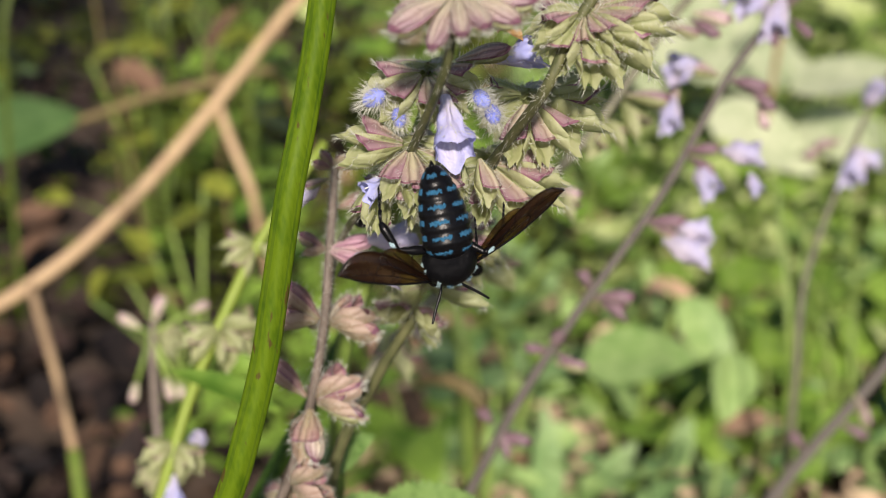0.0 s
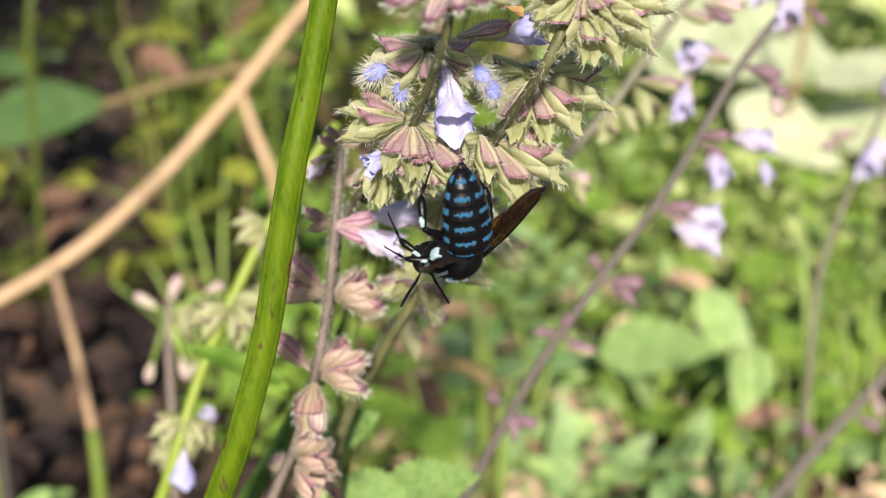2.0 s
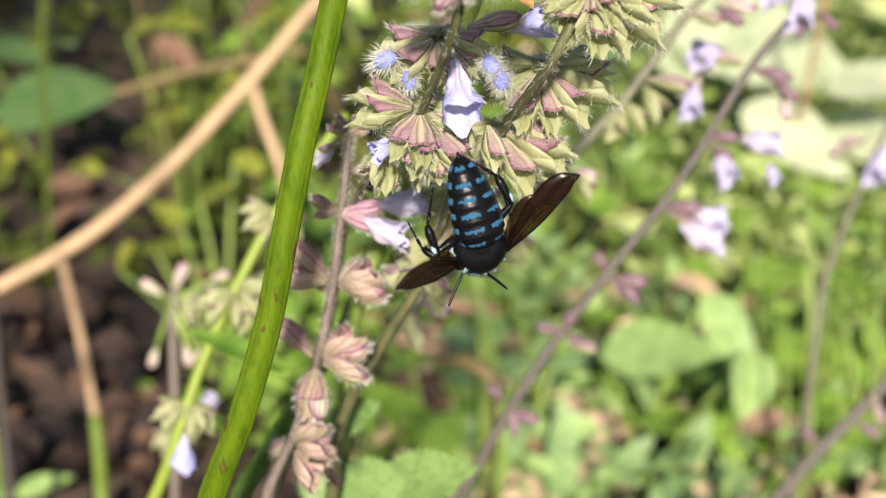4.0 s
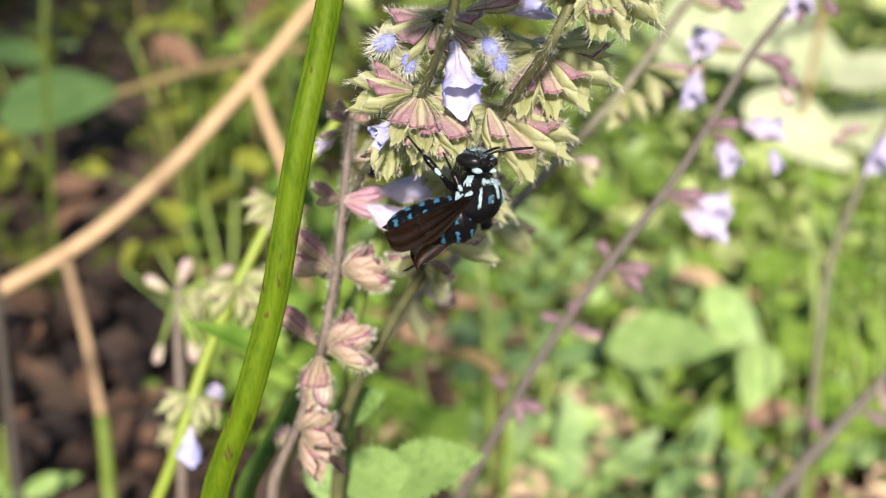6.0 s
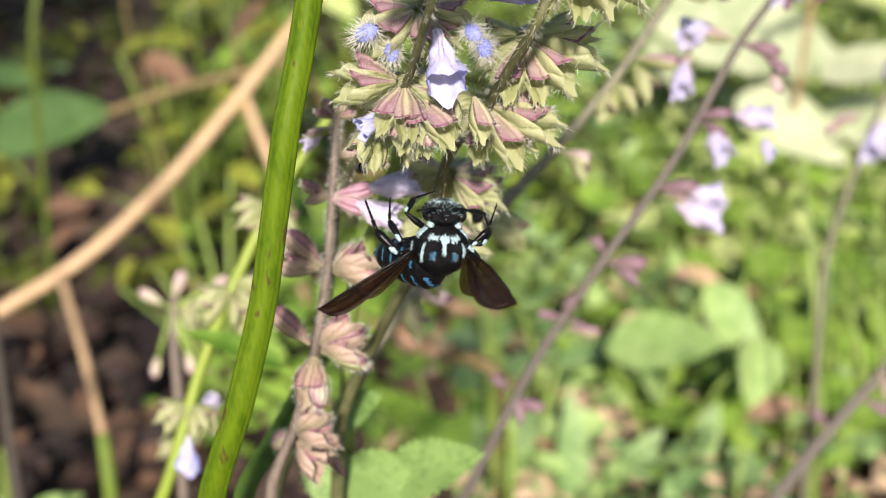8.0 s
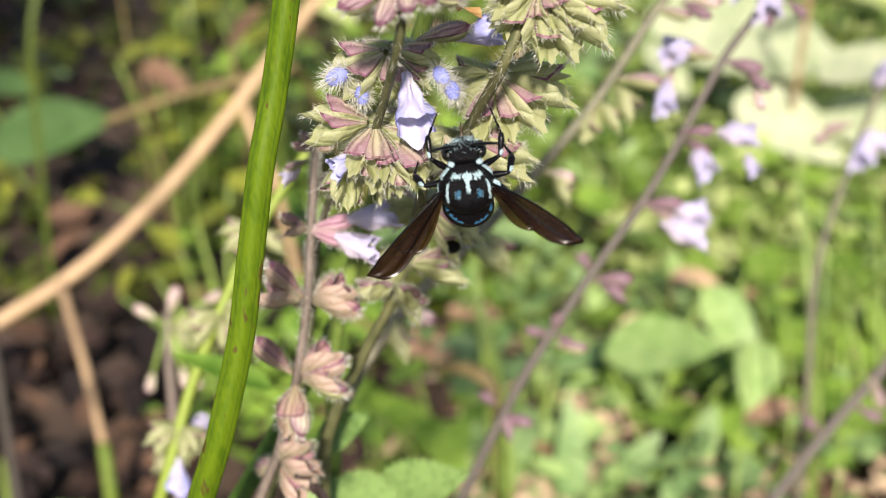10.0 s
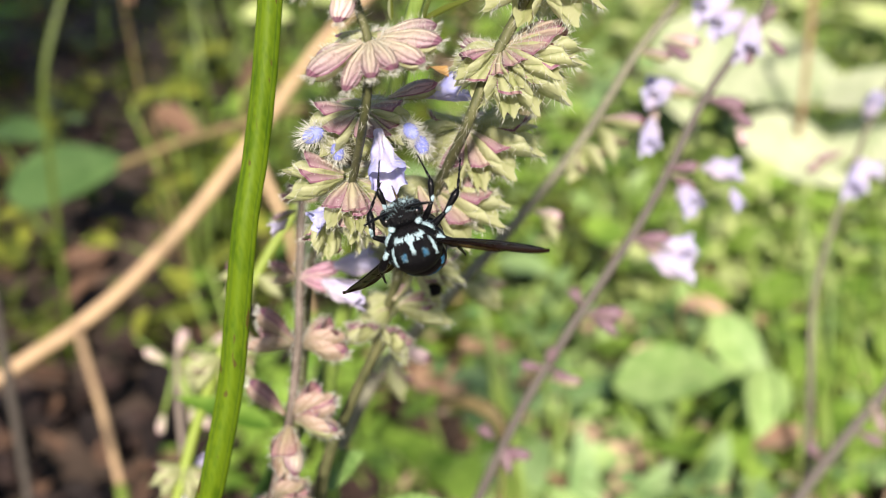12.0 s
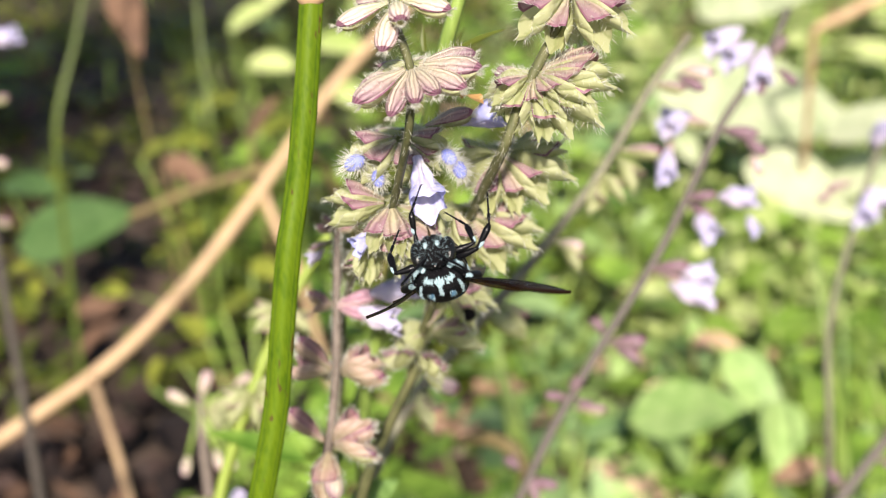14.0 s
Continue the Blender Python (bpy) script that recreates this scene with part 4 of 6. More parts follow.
far_spike([(0.06403, 0.20673, 0.27989), (0.05899, 0.20285, 0.27179), (0.04964, 0.19755, 0.26079), (0.038, 0.18952, 0.24168), (0.02453, 0.18303, 0.22356), (0.0138, 0.17772, 0.20788), (0.00293, 0.17217, 0.18697), (-0.00326, 0.17155, 0.17169), (-0.01686, 0.18224, 0)], [0.0006, 0.0007, 0.0008, 0.0009, 0.0010, 0.0014], [
    ((0.05873, 0.20159, 0.26909), (-0.314, -0.681, -0.662), "purple", 0.0045), ((0.061, 0.20214, 0.27018), (0.633, -0.574, -0.52), "purple", 0.0050), ((0.06018, 0.20287, 0.27179), (0.559, 0.141, 0.817), "purple", 0.0050), ((0.05717, 0.20407, 0.27447), (-0.844, -0.504, -0.181), "white", 0.0080), ((0.05889, 0.20269, 0.2738), (-0.189, -0.677, -0.711), "white", 0.0085), ((0.05489, 0.20428, 0.27736), (-0.874, -0.458, -0.164), "lilac", 0.0085),
    ((0.04994, 0.19743, 0.26052), (0.96, -0.263, -0.097), "purple", 0.0070), ((0.05343, 0.19687, 0.25919), (0.68, -0.571, -0.459), "purple", 0.0062), ((0.04845, 0.19769, 0.26114), (-0.942, -0.098, 0.321), "pink", 0.0066), ((0.04525, 0.19847, 0.26292), (-0.937, -0.296, 0.186), "white", 0.0075), ((0.05521, 0.19661, 0.25621), (0.245, -0.691, -0.68), "cream", 0.0050),
    ((0.04307, 0.19618, 0.26283), (-0.731, -0.681, 0.034), "white", 0.0060),
    ((0.04218, 0.19203, 0.24926), (0.947, -0.222, 0.233), "purple", 0.0060), ((0.04862, 0.19216, 0.2493), (0.911, -0.39, 0.137), "lilac", 0.0075), ((0.05058, 0.19283, 0.25065), (0.699, -0.696, -0.168), "white", 0.0055), ((0.04269, 0.19162, 0.24837), (0.741, -0.63, -0.23), "purple", 0.0055), ((0.04488, 0.19133, 0.24766), (0.275, -0.806, -0.524), "lilac", 0.0075), ((0.05413, 0.19246, 0.24502), (0.336, -0.737, -0.587), "lilac", 0.0045),
    ((0.03971, 0.19404, 0.25837), (-0.083, -0.753, -0.653), "white", 0.0068), ((0.04104, 0.19704, 0.26003), (-0.314, -0.681, -0.662), "pink", 0.0050),
    ((0.03508, 0.18757, 0.23761), (0.951, -0.245, 0.186), "purple", 0.0075), ((0.03658, 0.18717, 0.23672), (0.825, -0.553, -0.115), "pink", 0.0060), ((0.04056, 0.18725, 0.23674), (0.951, -0.245, 0.186), "white", 0.0068), ((0.03842, 0.18545, 0.23533), (0.884, -0.464, -0.054), "white", 0.0092),
    ((0.02652, 0.1837, 0.22494), (0.951, -0.245, 0.186), "purple", 0.0075), ((0.02805, 0.18331, 0.22404), (0.893, -0.423, -0.155), "purple", 0.0060), ((0.026, 0.18433, 0.2263), (-0.338, 0.067, 0.939), "purple", 0.0050),
    ((0.0192, 0.18039, 0.21576), (-0.909, -0.231, 0.346), "purple", 0.0055), ((0.01919, 0.1806, 0.21621), (0.404, -0.016, 0.915), "purple", 0.0050), ((0.01973, 0.17954, 0.21393), (0.937, -0.347, 0.047), "pink", 0.0062), ((0.0197, 0.1804, 0.21576), (0.819, -0.472, -0.325), "purple", 0.0060), ((0.0099, 0.17675, 0.20123), (0.92, -0.388, -0.057), "purple", 0.0065), ((0.00989, 0.17719, 0.20216), (0.52, -0.607, -0.601), "purple", 0.0065), ((0.00886, 0.17738, 0.20262), (-0.46, -0.101, 0.882), "purple", 0.0050)],
    "grey-stemmed sage with lilac and white flowers, leaning")

far_spike([(0.04343, 0.19195, 0.27974), (0.03612, 0.18827, 0.27214), (0.02656, 0.18218, 0.25948), (0.01726, 0.17561, 0.25048), (0.00763, 0.16749, 0.24291), (-0.00296, 0.16112, 0.23441), (-0.01156, 0.1547, 0.22572), (-0.0201, 0.14634, 0.20814), (-0.03725, 0.15436, 0)], [0.0007, 0.0008, 0.0009, 0.0010, 0.0011, 0.0014], [
    ((0.03612, 0.18827, 0.27214), (0.96, -0.263, -0.097), "pink", 0.0060), ((0.04027, 0.18894, 0.27342), (0.781, -0.515, -0.354), "purple", 0.0060), ((0.04052, 0.18834, 0.2745), (0.92, -0.388, -0.057), "cream", 0.0066), ((0.02977, 0.18343, 0.26202), (0.944, -0.328, 0.045), "pink", 0.0075), ((0.02918, 0.18206, 0.26148), (0.52, -0.607, -0.601), "green", 0.0075), ((0.02611, 0.18178, 0.25864), (0.735, -0.528, -0.426), "green", 0.0070), ((0.02658, 0.1816, 0.25822), (-0.285, -0.662, -0.693), "green", 0.0070),
    ((0.01728, 0.17503, 0.24923), (0.92, -0.388, -0.057), "cream", 0.0055), ((0.01867, 0.17467, 0.24841), (0.68, -0.571, -0.459), "green", 0.0055), ((0.00675, 0.16709, 0.24209), (0.781, -0.515, -0.354), "green", 0.0080), ((0.00498, 0.1661, 0.24005), (0.882, -0.47, -0.008), "green", 0.0080), ((-0.00649, 0.16011, 0.23237), (0.893, -0.423, -0.155), "cream", 0.0070), ((-0.00824, 0.15914, 0.23035), (0.633, -0.574, -0.52), "green", 0.0075), ((-0.00692, 0.15973, 0.23157), (-0.533, -0.634, -0.56), "green", 0.0070), ((-0.00693, 0.15992, 0.23197), (0.223, -0.669, -0.709), "green", 0.0070)],
    "leaning grey-green sage stem with cream calyces", STEM_PALE)

far_spike([(0.12156, 0.26437, 0.17669), (0.11131, 0.25802, 0.1635), (0.0965, 0.25235, 0.14718), (0.08412, 0.24712, 0.13174), (0.07497, 0.24403, 0.11601), (0.0646, 0.24985, 0)], [0.0014, 0.0016, 0.0018], [((0.10194, 0.25377, 0.15239), (0.858, -0.451, -0.245), "purple", 0.008), ((0.09361, 0.25136, 0.14518), (-0.601, -0.033, 0.798), "purple", 0.008), ((0.10586, 0.25608, 0.15953), (0.318, -0.65, -0.69), "pink", 0.009)], "far sage stem with dull purple calyces")
far_spike([(0.12061, 0.29504, 0.24236), (0.10926, 0.28684, 0.22523), (0.10149, 0.27995, 0.20605), (0.09396, 0.27197, 0.18218), (0.09287, 0.26374, 0.15279), (0.09617, 0.26061, 0)], [0.0007, 0.0009, 0.0012], [((0.10721, 0.28281, 0.21668), (-0.314, -0.681, -0.662), "lilac", 0.011), ((0.10211, 0.28363, 0.21862), (-0.903, -0.424, -0.067), "pink", 0.009), ((0.09778, 0.28293, 0.21729), (-0.805, -0.559, -0.201), "pink", 0.008), ((0.10779, 0.28742, 0.22653), (0.302, -0.417, 0.857), "lilac", 0.009), ((0.1047, 0.28151, 0.21635), (0.893, -0.423, -0.155), "white", 0.008)], "far sage stem with lilac flowers", STEM_PALE)


# ---- dry straw branches ----
def straw(pts, radii, label, sprigs=(), mat=STRAW):
    root = thing("dry_branch", pts[-1], label, "dead branch", "dry branches")
    add_stem(root, pts, radii, mat, 10, name="main_stalk")
    for line, rr, side_mat in sprigs:
        add_stem(root, line, rr, side_mat, 8, name="side_stalk")


straw([(-0.02929, 0.6349, 0.21923), (-0.0741, 0.59502, 0.18279), (-0.1074, 0.5554, 0.14651), (-0.14078, 0.52759, 0.11186), (-0.17095, 0.50629, 0.08629), (-0.19438, 0.49239, 0.0716), (-0.21731, 0.48036, 0.06089), (-0.25454, 0.46628, 0.04394), (-0.35511, 0.49001, 0)], [0.0028, 0.0033, 0.0033, 0.0032], "long straw-coloured dead stalk with side shoots", [
    ([(-0.19438, 0.49239, 0.0716), (-0.16574, 0.43101, 0.06394), (-0.14976, 0.39560, 0.04500)], [0.0022, 0.0019, 0.0017], STRAW),
    ([(-0.14977, 0.39580, 0.04542), (-0.14521, 0.38235, 0.03156), (-0.14121, 0.36998, 0.02000), (-0.13768, 0.37245, -0.015)], [0.0026, 0.0026, 0.0027], STEM_DEEP),
    ([(-0.11155, 0.55354, 0.14267), (-0.10519, 0.5495, 0.12199), (-0.09579, 0.54356, 0.09711), (-0.08959, 0.57179, 0)], [0.0024, 0.0026, 0.0026], STRAW)])
straw([(-0.00659, 0.28187, 0.14803), (0.0014, 0.27513, 0.15221), (0.00759, 0.2705, 0.15153), (0.01042, 0.26828, 0.14667), (0.0097, 0.26838, 0.13745), (0.00884, 0.29, 0)], [0.0015, 0.0022, 0.0024, 0.0018, 0.0005, 0.0004], "curled dull tan dead stalk", (), DULL_STRAW)



# ---- single tall blades, twigs and dead leaves further back ----
def tall_blade(pts, width, label, mat=GRASS):
    root = thing("tall_grass", pts[-1], label, "grass", "tall grass blades")
    line = [p - root.location for p in curve_points(pts)]
    part("blade", mesh("blade", *tube(line, [width * 0.4, width, width], 8, 0.25), mat), root)


tall_blade([(-0.19561, 0.62203, 0.26874), (-0.20812, 0.60222, 0.21934), (-0.22366, 0.5832, 0.16682), (-0.23895, 0.58344, 0)], 0.0018, "upright green grass blade, shade in its dark colour", BLADE_SHADE)
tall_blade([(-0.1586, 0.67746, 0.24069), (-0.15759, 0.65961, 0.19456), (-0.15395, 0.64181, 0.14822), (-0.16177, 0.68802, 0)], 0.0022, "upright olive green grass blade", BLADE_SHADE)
tall_blade([(0.12843, 0.42071, 0.15665), (0.13147, 0.40696, 0.12711), (0.13428, 0.3931, 0.09263), (0.14281, 0.39161, 0)], 0.0015, "thin green grass stem")
tall_blade([(0.14559, 0.43398, 0.13716), (0.14503, 0.42243, 0.11246), (0.14384, 0.40875, 0.07851), (0.14833, 0.40837, 0)], 0.0012, "thin yellow-green grass stem")
tall_blade([(0.00383, 0.42862, 0.10732), (0.00639, 0.42081, 0.09052), (0.00951, 0.41277, 0.06848), (0.01313, 0.41402, 0)], 0.0030, "fresh green grass blade behind the sage")
tall_blade([(-0.17686, 0.36213, 0.06134), (-0.18128, 0.36766, 0.03603), (-0.19238, 0.38436, -0.01)], 0.0018, "short green grass blade over dark litter", GRASS)
leafy_plant("broad_leaf_weed", "small weed with narrow fresh leaves over dark litter", (-0.19142, 0.39569, 0), [((-0.17916, 0.37491, 0.02000), (0.9, 0.1, 0.35), (-0.1, -0.5, 0.85), 0.026, 0.0055), ((-0.17936, 0.37417, 0.02000), (-0.5, -0.2, 0.5), (0.1, -0.5, 0.85), 0.02, 0.005)], LEAF_FRESH, group="broad-leaved weeds")
tall_blade([(0.13952, 0.43504, 0.11274), (0.13969, 0.40981, 0.08321), (0.13841, 0.38522, 0.05511), (0.13841, 0.39522, -0.01)], 0.0006, "thin pale green grass stem in the sun")
tall_blade([(0.12771, 0.42170, 0.10881), (0.12724, 0.40000, 0.08668), (0.12537, 0.37881, 0.06571), (0.12537, 0.38881, -0.01)], 0.0006, "thin pale green grass stem in the sun")
tall_blade([(0.14874, 0.39597, 0.10006), (0.14300, 0.37232, 0.07421), (0.13613, 0.34931, 0.04974), (0.13613, 0.35931, -0.01)], 0.0006, "thin leaning yellow-green grass stem")
tall_blade([(0.00947, 0.38289, 0.10476), (0.01335, 0.36526, 0.09086), (0.01582, 0.34800, 0.07782), (0.01582, 0.35800, -0.01)], 0.0013, "fresh green grass stem behind the bee")
tall_blade([(0.10931, 0.39100, 0.09218), (0.10478, 0.37022, 0.07225), (0.09910, 0.34996, 0.05346), (0.09910, 0.35996, -0.01)], 0.0006, "thin leaning yellow-green grass stem")
straw([(-0.19891, 0.60498, 0.11426), (-0.16197, 0.61095, 0.12567), (-0.12285, 0.62024, 0.13228), (-0.09246, 0.62728, 0.13441), (-0.064, 0.72231, 0)], [0.0022, 0.0026, 0.0024], "thin olive-brown fallen twig", (), DULL_STRAW)
straw([(0.28089, 0.70679, 0.20328), (0.24601, 0.6997, 0.18959), (0.22157, 0.69455, 0.17951), (0.20544, 0.69553, 0.17033), (0.22033, 0.7683, 0)], [0.0036, 0.0040, 0.0030, 0.0015], "pale straw-coloured stick across a leaf")


def dead_leaf(at, along, face, length, width, mat, label):
    root = thing("dead_leaf", at, label, "dead leaf", "dead leaves")
    part("blade", mesh("blade", *leaf_shape(length, width, 0.35, 0.15, 0.06, 11, 8), mat), root, "", axes((0, 0, 0), along, face))
    foot = Vector((0.004, 0.01, -at[2] - 0.01))
    part("leaf_stalk", mesh("leaf_stalk", *tube(curve_points([(0, 0, 0), foot * 0.5, foot], 4), [0.0008, 0.001], 6), DULL_STRAW), root)


dead_leaf((-0.20701, 0.68426, 0.23688), (0.267, -0.494, -0.827), (0.115, -0.793, 0.598), 0.052, 0.012, BROWN_LEAF, "brown hanging dead leaf among weeds")
dead_leaf((-0.12828, 0.6221, 0.14826), (0.554, 0.265, 0.789), (0, -0.268, 0.963), 0.032, 0.007, BROWN_LEAF, "tan curled dead leaf upright")
dead_leaf((-0.18328, 0.63791, 0.13689), (0.852, -0.302, -0.428), (0.007, -0.566, 0.824), 0.035, 0.009, BROWN_LEAF, "reddish brown dead leaf caught on a twig")
dead_leaf((0.10467, 0.53593, 0.04975), (0.936, -0.235, -0.262), (-0.003, -0.121, 0.993), 0.032, 0.010, DEAD_LEAF, "dry brown dead leaf in the sun")
dead_leaf((0.12198, 0.43709, 0.02658), (0.969, 0.013, 0.246), (-0.003, -0.121, 0.993), 0.030, 0.009, DEAD_LEAF, "dry brown dead leaf in the sun")
far_spike([(-0.15103, 0.34619, 0.27156), (-0.14743, 0.33743, 0.24852), (-0.14821, 0.32542, 0.21215), (-0.16574, 0.33846, 0)], [0.0012, 0.0014, 0.0018], [((-0.14467, 0.34316, 0.26293), (0.975, -0.123, 0.185), "lilac", 0.011), ((-0.14679, 0.33618, 0.24522), (0.953, -0.268, 0.139), "pink", 0.009), ((-0.14713, 0.32955, 0.22818), (0.928, -0.368, -0.054), "cream", 0.008), ((-0.14746, 0.32292, 0.21114), (0.928, -0.368, -0.054), "pink", 0.008)], "shaded sage stem with lilac and pink flowers")

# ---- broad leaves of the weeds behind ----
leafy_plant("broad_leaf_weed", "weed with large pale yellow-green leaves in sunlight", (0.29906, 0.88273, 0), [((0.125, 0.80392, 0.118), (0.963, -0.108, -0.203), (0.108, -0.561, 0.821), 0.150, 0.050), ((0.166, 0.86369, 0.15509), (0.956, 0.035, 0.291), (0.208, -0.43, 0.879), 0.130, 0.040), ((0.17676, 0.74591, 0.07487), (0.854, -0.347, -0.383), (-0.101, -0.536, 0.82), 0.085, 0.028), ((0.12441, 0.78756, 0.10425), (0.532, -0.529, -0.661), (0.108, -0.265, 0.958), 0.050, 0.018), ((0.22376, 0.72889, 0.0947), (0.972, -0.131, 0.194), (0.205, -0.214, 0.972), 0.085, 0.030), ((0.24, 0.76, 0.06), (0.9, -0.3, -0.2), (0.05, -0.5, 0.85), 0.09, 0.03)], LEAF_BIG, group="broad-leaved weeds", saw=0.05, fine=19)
leafy_plant("broad_leaf_weed", "shaded weed with sunlit yellow-green upper leaves", (-0.18836, 0.7043, 0), [((-0.17293, 0.69004, 0.15357), (0.969, 0.013, 0.246), (0.102, -0.338, 0.936), 0.026, 0.010), ((-0.18688, 0.67276, 0.14073), (0.92, -0.388, -0.057), (0.005, -0.471, 0.882), 0.028, 0.010), ((-0.20975, 0.67714, 0.12732), (0.856, -0.16, 0.492), (-0.196, -0.338, 0.92), 0.024, 0.010), ((-0.1481, 0.65941, 0.11073), (0.68, -0.571, -0.459), (0.215, -0.399, 0.891), 0.024, 0.009), ((-0.19445, 0.6479, 0.08783), (0.947, -0.222, 0.233), (0.005, -0.471, 0.882), 0.030, 0.010), ((-0.15873, 0.63843, 0.08986), (0.648, -0.065, 0.758), (0.104, -0.466, 0.878), 0.024, 0.010), ((-0.13189, 0.67455, 0.14253), (0.95, -0.311, 0.043), (0.104, -0.466, 0.878), 0.030, 0.011), ((-0.23737, 0.63364, 0.0589), (0.95, -0.311, 0.043), (-0.099, -0.342, 0.935), 0.024, 0.008)], LEAF_OLIVE, group="broad-leaved weeds")
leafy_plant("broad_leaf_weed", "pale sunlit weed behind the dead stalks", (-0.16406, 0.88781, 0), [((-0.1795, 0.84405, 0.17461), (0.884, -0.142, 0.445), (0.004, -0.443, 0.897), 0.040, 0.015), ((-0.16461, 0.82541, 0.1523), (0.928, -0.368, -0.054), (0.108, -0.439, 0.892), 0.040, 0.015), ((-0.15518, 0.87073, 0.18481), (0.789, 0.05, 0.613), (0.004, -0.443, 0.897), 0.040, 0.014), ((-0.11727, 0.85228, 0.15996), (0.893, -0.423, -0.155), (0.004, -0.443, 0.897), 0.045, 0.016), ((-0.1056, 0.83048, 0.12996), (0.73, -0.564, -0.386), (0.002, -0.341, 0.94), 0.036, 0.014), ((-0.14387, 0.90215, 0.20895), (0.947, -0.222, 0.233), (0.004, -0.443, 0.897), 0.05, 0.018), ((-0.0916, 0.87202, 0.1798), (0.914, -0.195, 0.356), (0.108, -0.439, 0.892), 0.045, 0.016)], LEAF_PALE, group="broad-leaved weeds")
leafy_plant("broad_leaf_weed", "olive weed with small leaves beside dead stalks", (-0.11571, 0.48894, 0), [((-0.12987, 0.50929, 0.09591), (0.884, -0.142, 0.445), (0.002, -0.341, 0.94), 0.020, 0.008), ((-0.11599, 0.52808, 0.11198), (0.825, -0.497, -0.269), (0.002, -0.341, 0.94), 0.020, 0.008), ((-0.1512, 0.49855, 0.07373), (0.947, -0.222, 0.233), (0.002, -0.341, 0.94), 0.022, 0.008), ((-0.16729, 0.49365, 0.06384), (0.46, 0.038, 0.887), (-0.196, -0.338, 0.92), 0.018, 0.007), ((-0.13532, 0.49437, 0.08781), (-0.719, -0.086, 0.689), (0.002, -0.341, 0.94), 0.018, 0.008)], LEAF_OLIVE, group="broad-leaved weeds")
leafy_plant("broad_leaf_weed", "weed with a broad rounded green leaf", (0.08178, 0.43629, 0), [((0.05785, 0.42313, 0.06995), (0.975, -0.123, 0.185), (0, -0.273, 0.962), 0.050, 0.020), ((0.10612, 0.46231, 0.08113), (0.482, -0.623, -0.617), (-0.209, -0.407, 0.889), 0.045, 0.012), ((0.12659, 0.43468, 0.06851), (-0.311, -0.829, -0.465), (0.31, -0.249, 0.918), 0.035, 0.012)], LEAF_FRESH, group="broad-leaved weeds")
leafy_plant("broad_leaf_weed", "weed with a large dull dark green leaf", (-0.30881, 0.76519, 0), [((-0.3301, 0.74871, 0.04873), (0.968, 0.022, 0.252), (-0.096, -0.601, 0.793), 0.092, 0.030), ((-0.35971, 0.81636, 0.07647), (0.96, -0.263, -0.097), (-0.001, -0.205, 0.979), 0.05, 0.02)], LEAF_DEEP, group="broad-leaved weeds")
leafy_plant("broad_leaf_weed", "low weed with upright dull green leaves", (0.04694, 0.42496, 0), [((0.04413, 0.40441, 0.00678), (-0.01, 0.227, 0.974), (0.115, -0.719, 0.685), 0.048, 0.0085), ((0.06955, 0.42541, 0.00354), (0.559, 0.141, 0.817), (0.11, -0.651, 0.751), 0.028, 0.008), ((0.0996, 0.4292, 0.01052), (0.333, 0.186, 0.924), (-0.099, -0.543, 0.834), 0.028, 0.009)], LEAF_GREY, group="broad-leaved weeds")
nettle = leafy_plant("nettle_leaf_weed", "fresh green toothed leaves low beside the sage stems", (-0.01683, 0.1792, 0), [((-0.01692, 0.13482, 0.22353), (0.808, 0.049, 0.587), (-0.095, -0.47, 0.877), 0.009, 0.0035), ((-0.01565, 0.13248, 0.21848), (0.876, -0.438, -0.201), (0.002, -0.341, 0.94), 0.014, 0.0055), ((-0.01002, 0.13107, 0.21526), (0.888, -0.051, 0.457), (0.102, -0.338, 0.936), 0.016, 0.006), ((-0.01844, 0.13592, 0.21885), (0.223, -0.669, -0.709), (-0.201, -0.536, 0.82), 0.010, 0.0045)], NETTLE, stalk=0.0006, saw=0.09, fine=27)
for at, way, length in (((-0.01360, 0.10692, 0.23753), (0.7, -0.2, -0.6), 0.0034), ((-0.01550, 0.10770, 0.23811), (0.9, -0.2, 0.1), 0.0022)):
    part("withered_edge", mesh("withered_edge", *leaf_shape(length, length * 0.22, 0.4, 0.3, 0.2, 11, 6, 0.12), DARK_LITTER), nettle, "dark withered leaf edge", Matrix.Translation(-nettle.location) @ axes(at, way, (0.1, -0.5, 0.85)))


def spot(rng, left, right, near, deep, power, around):
    """A place in the strip of ground ahead, or (around) anywhere in the clearing beside and behind it."""
    while True:
        if not around:
            y = near + deep * rng.random() ** power
            return rng.uniform(left, right) * (0.3 + y * 0.8), y
        r, a = 2.4 * math.sqrt(rng.random()), rng.uniform(0, 6.283)
        x, y = r * math.cos(a), 0.5 + r * math.sin(a)
        if (y < 0.25 or abs(x) > 0.62 * (0.35 + y * 0.8)) and max(abs(x), abs(y - 0.1)) > 0.1:
            return x, y


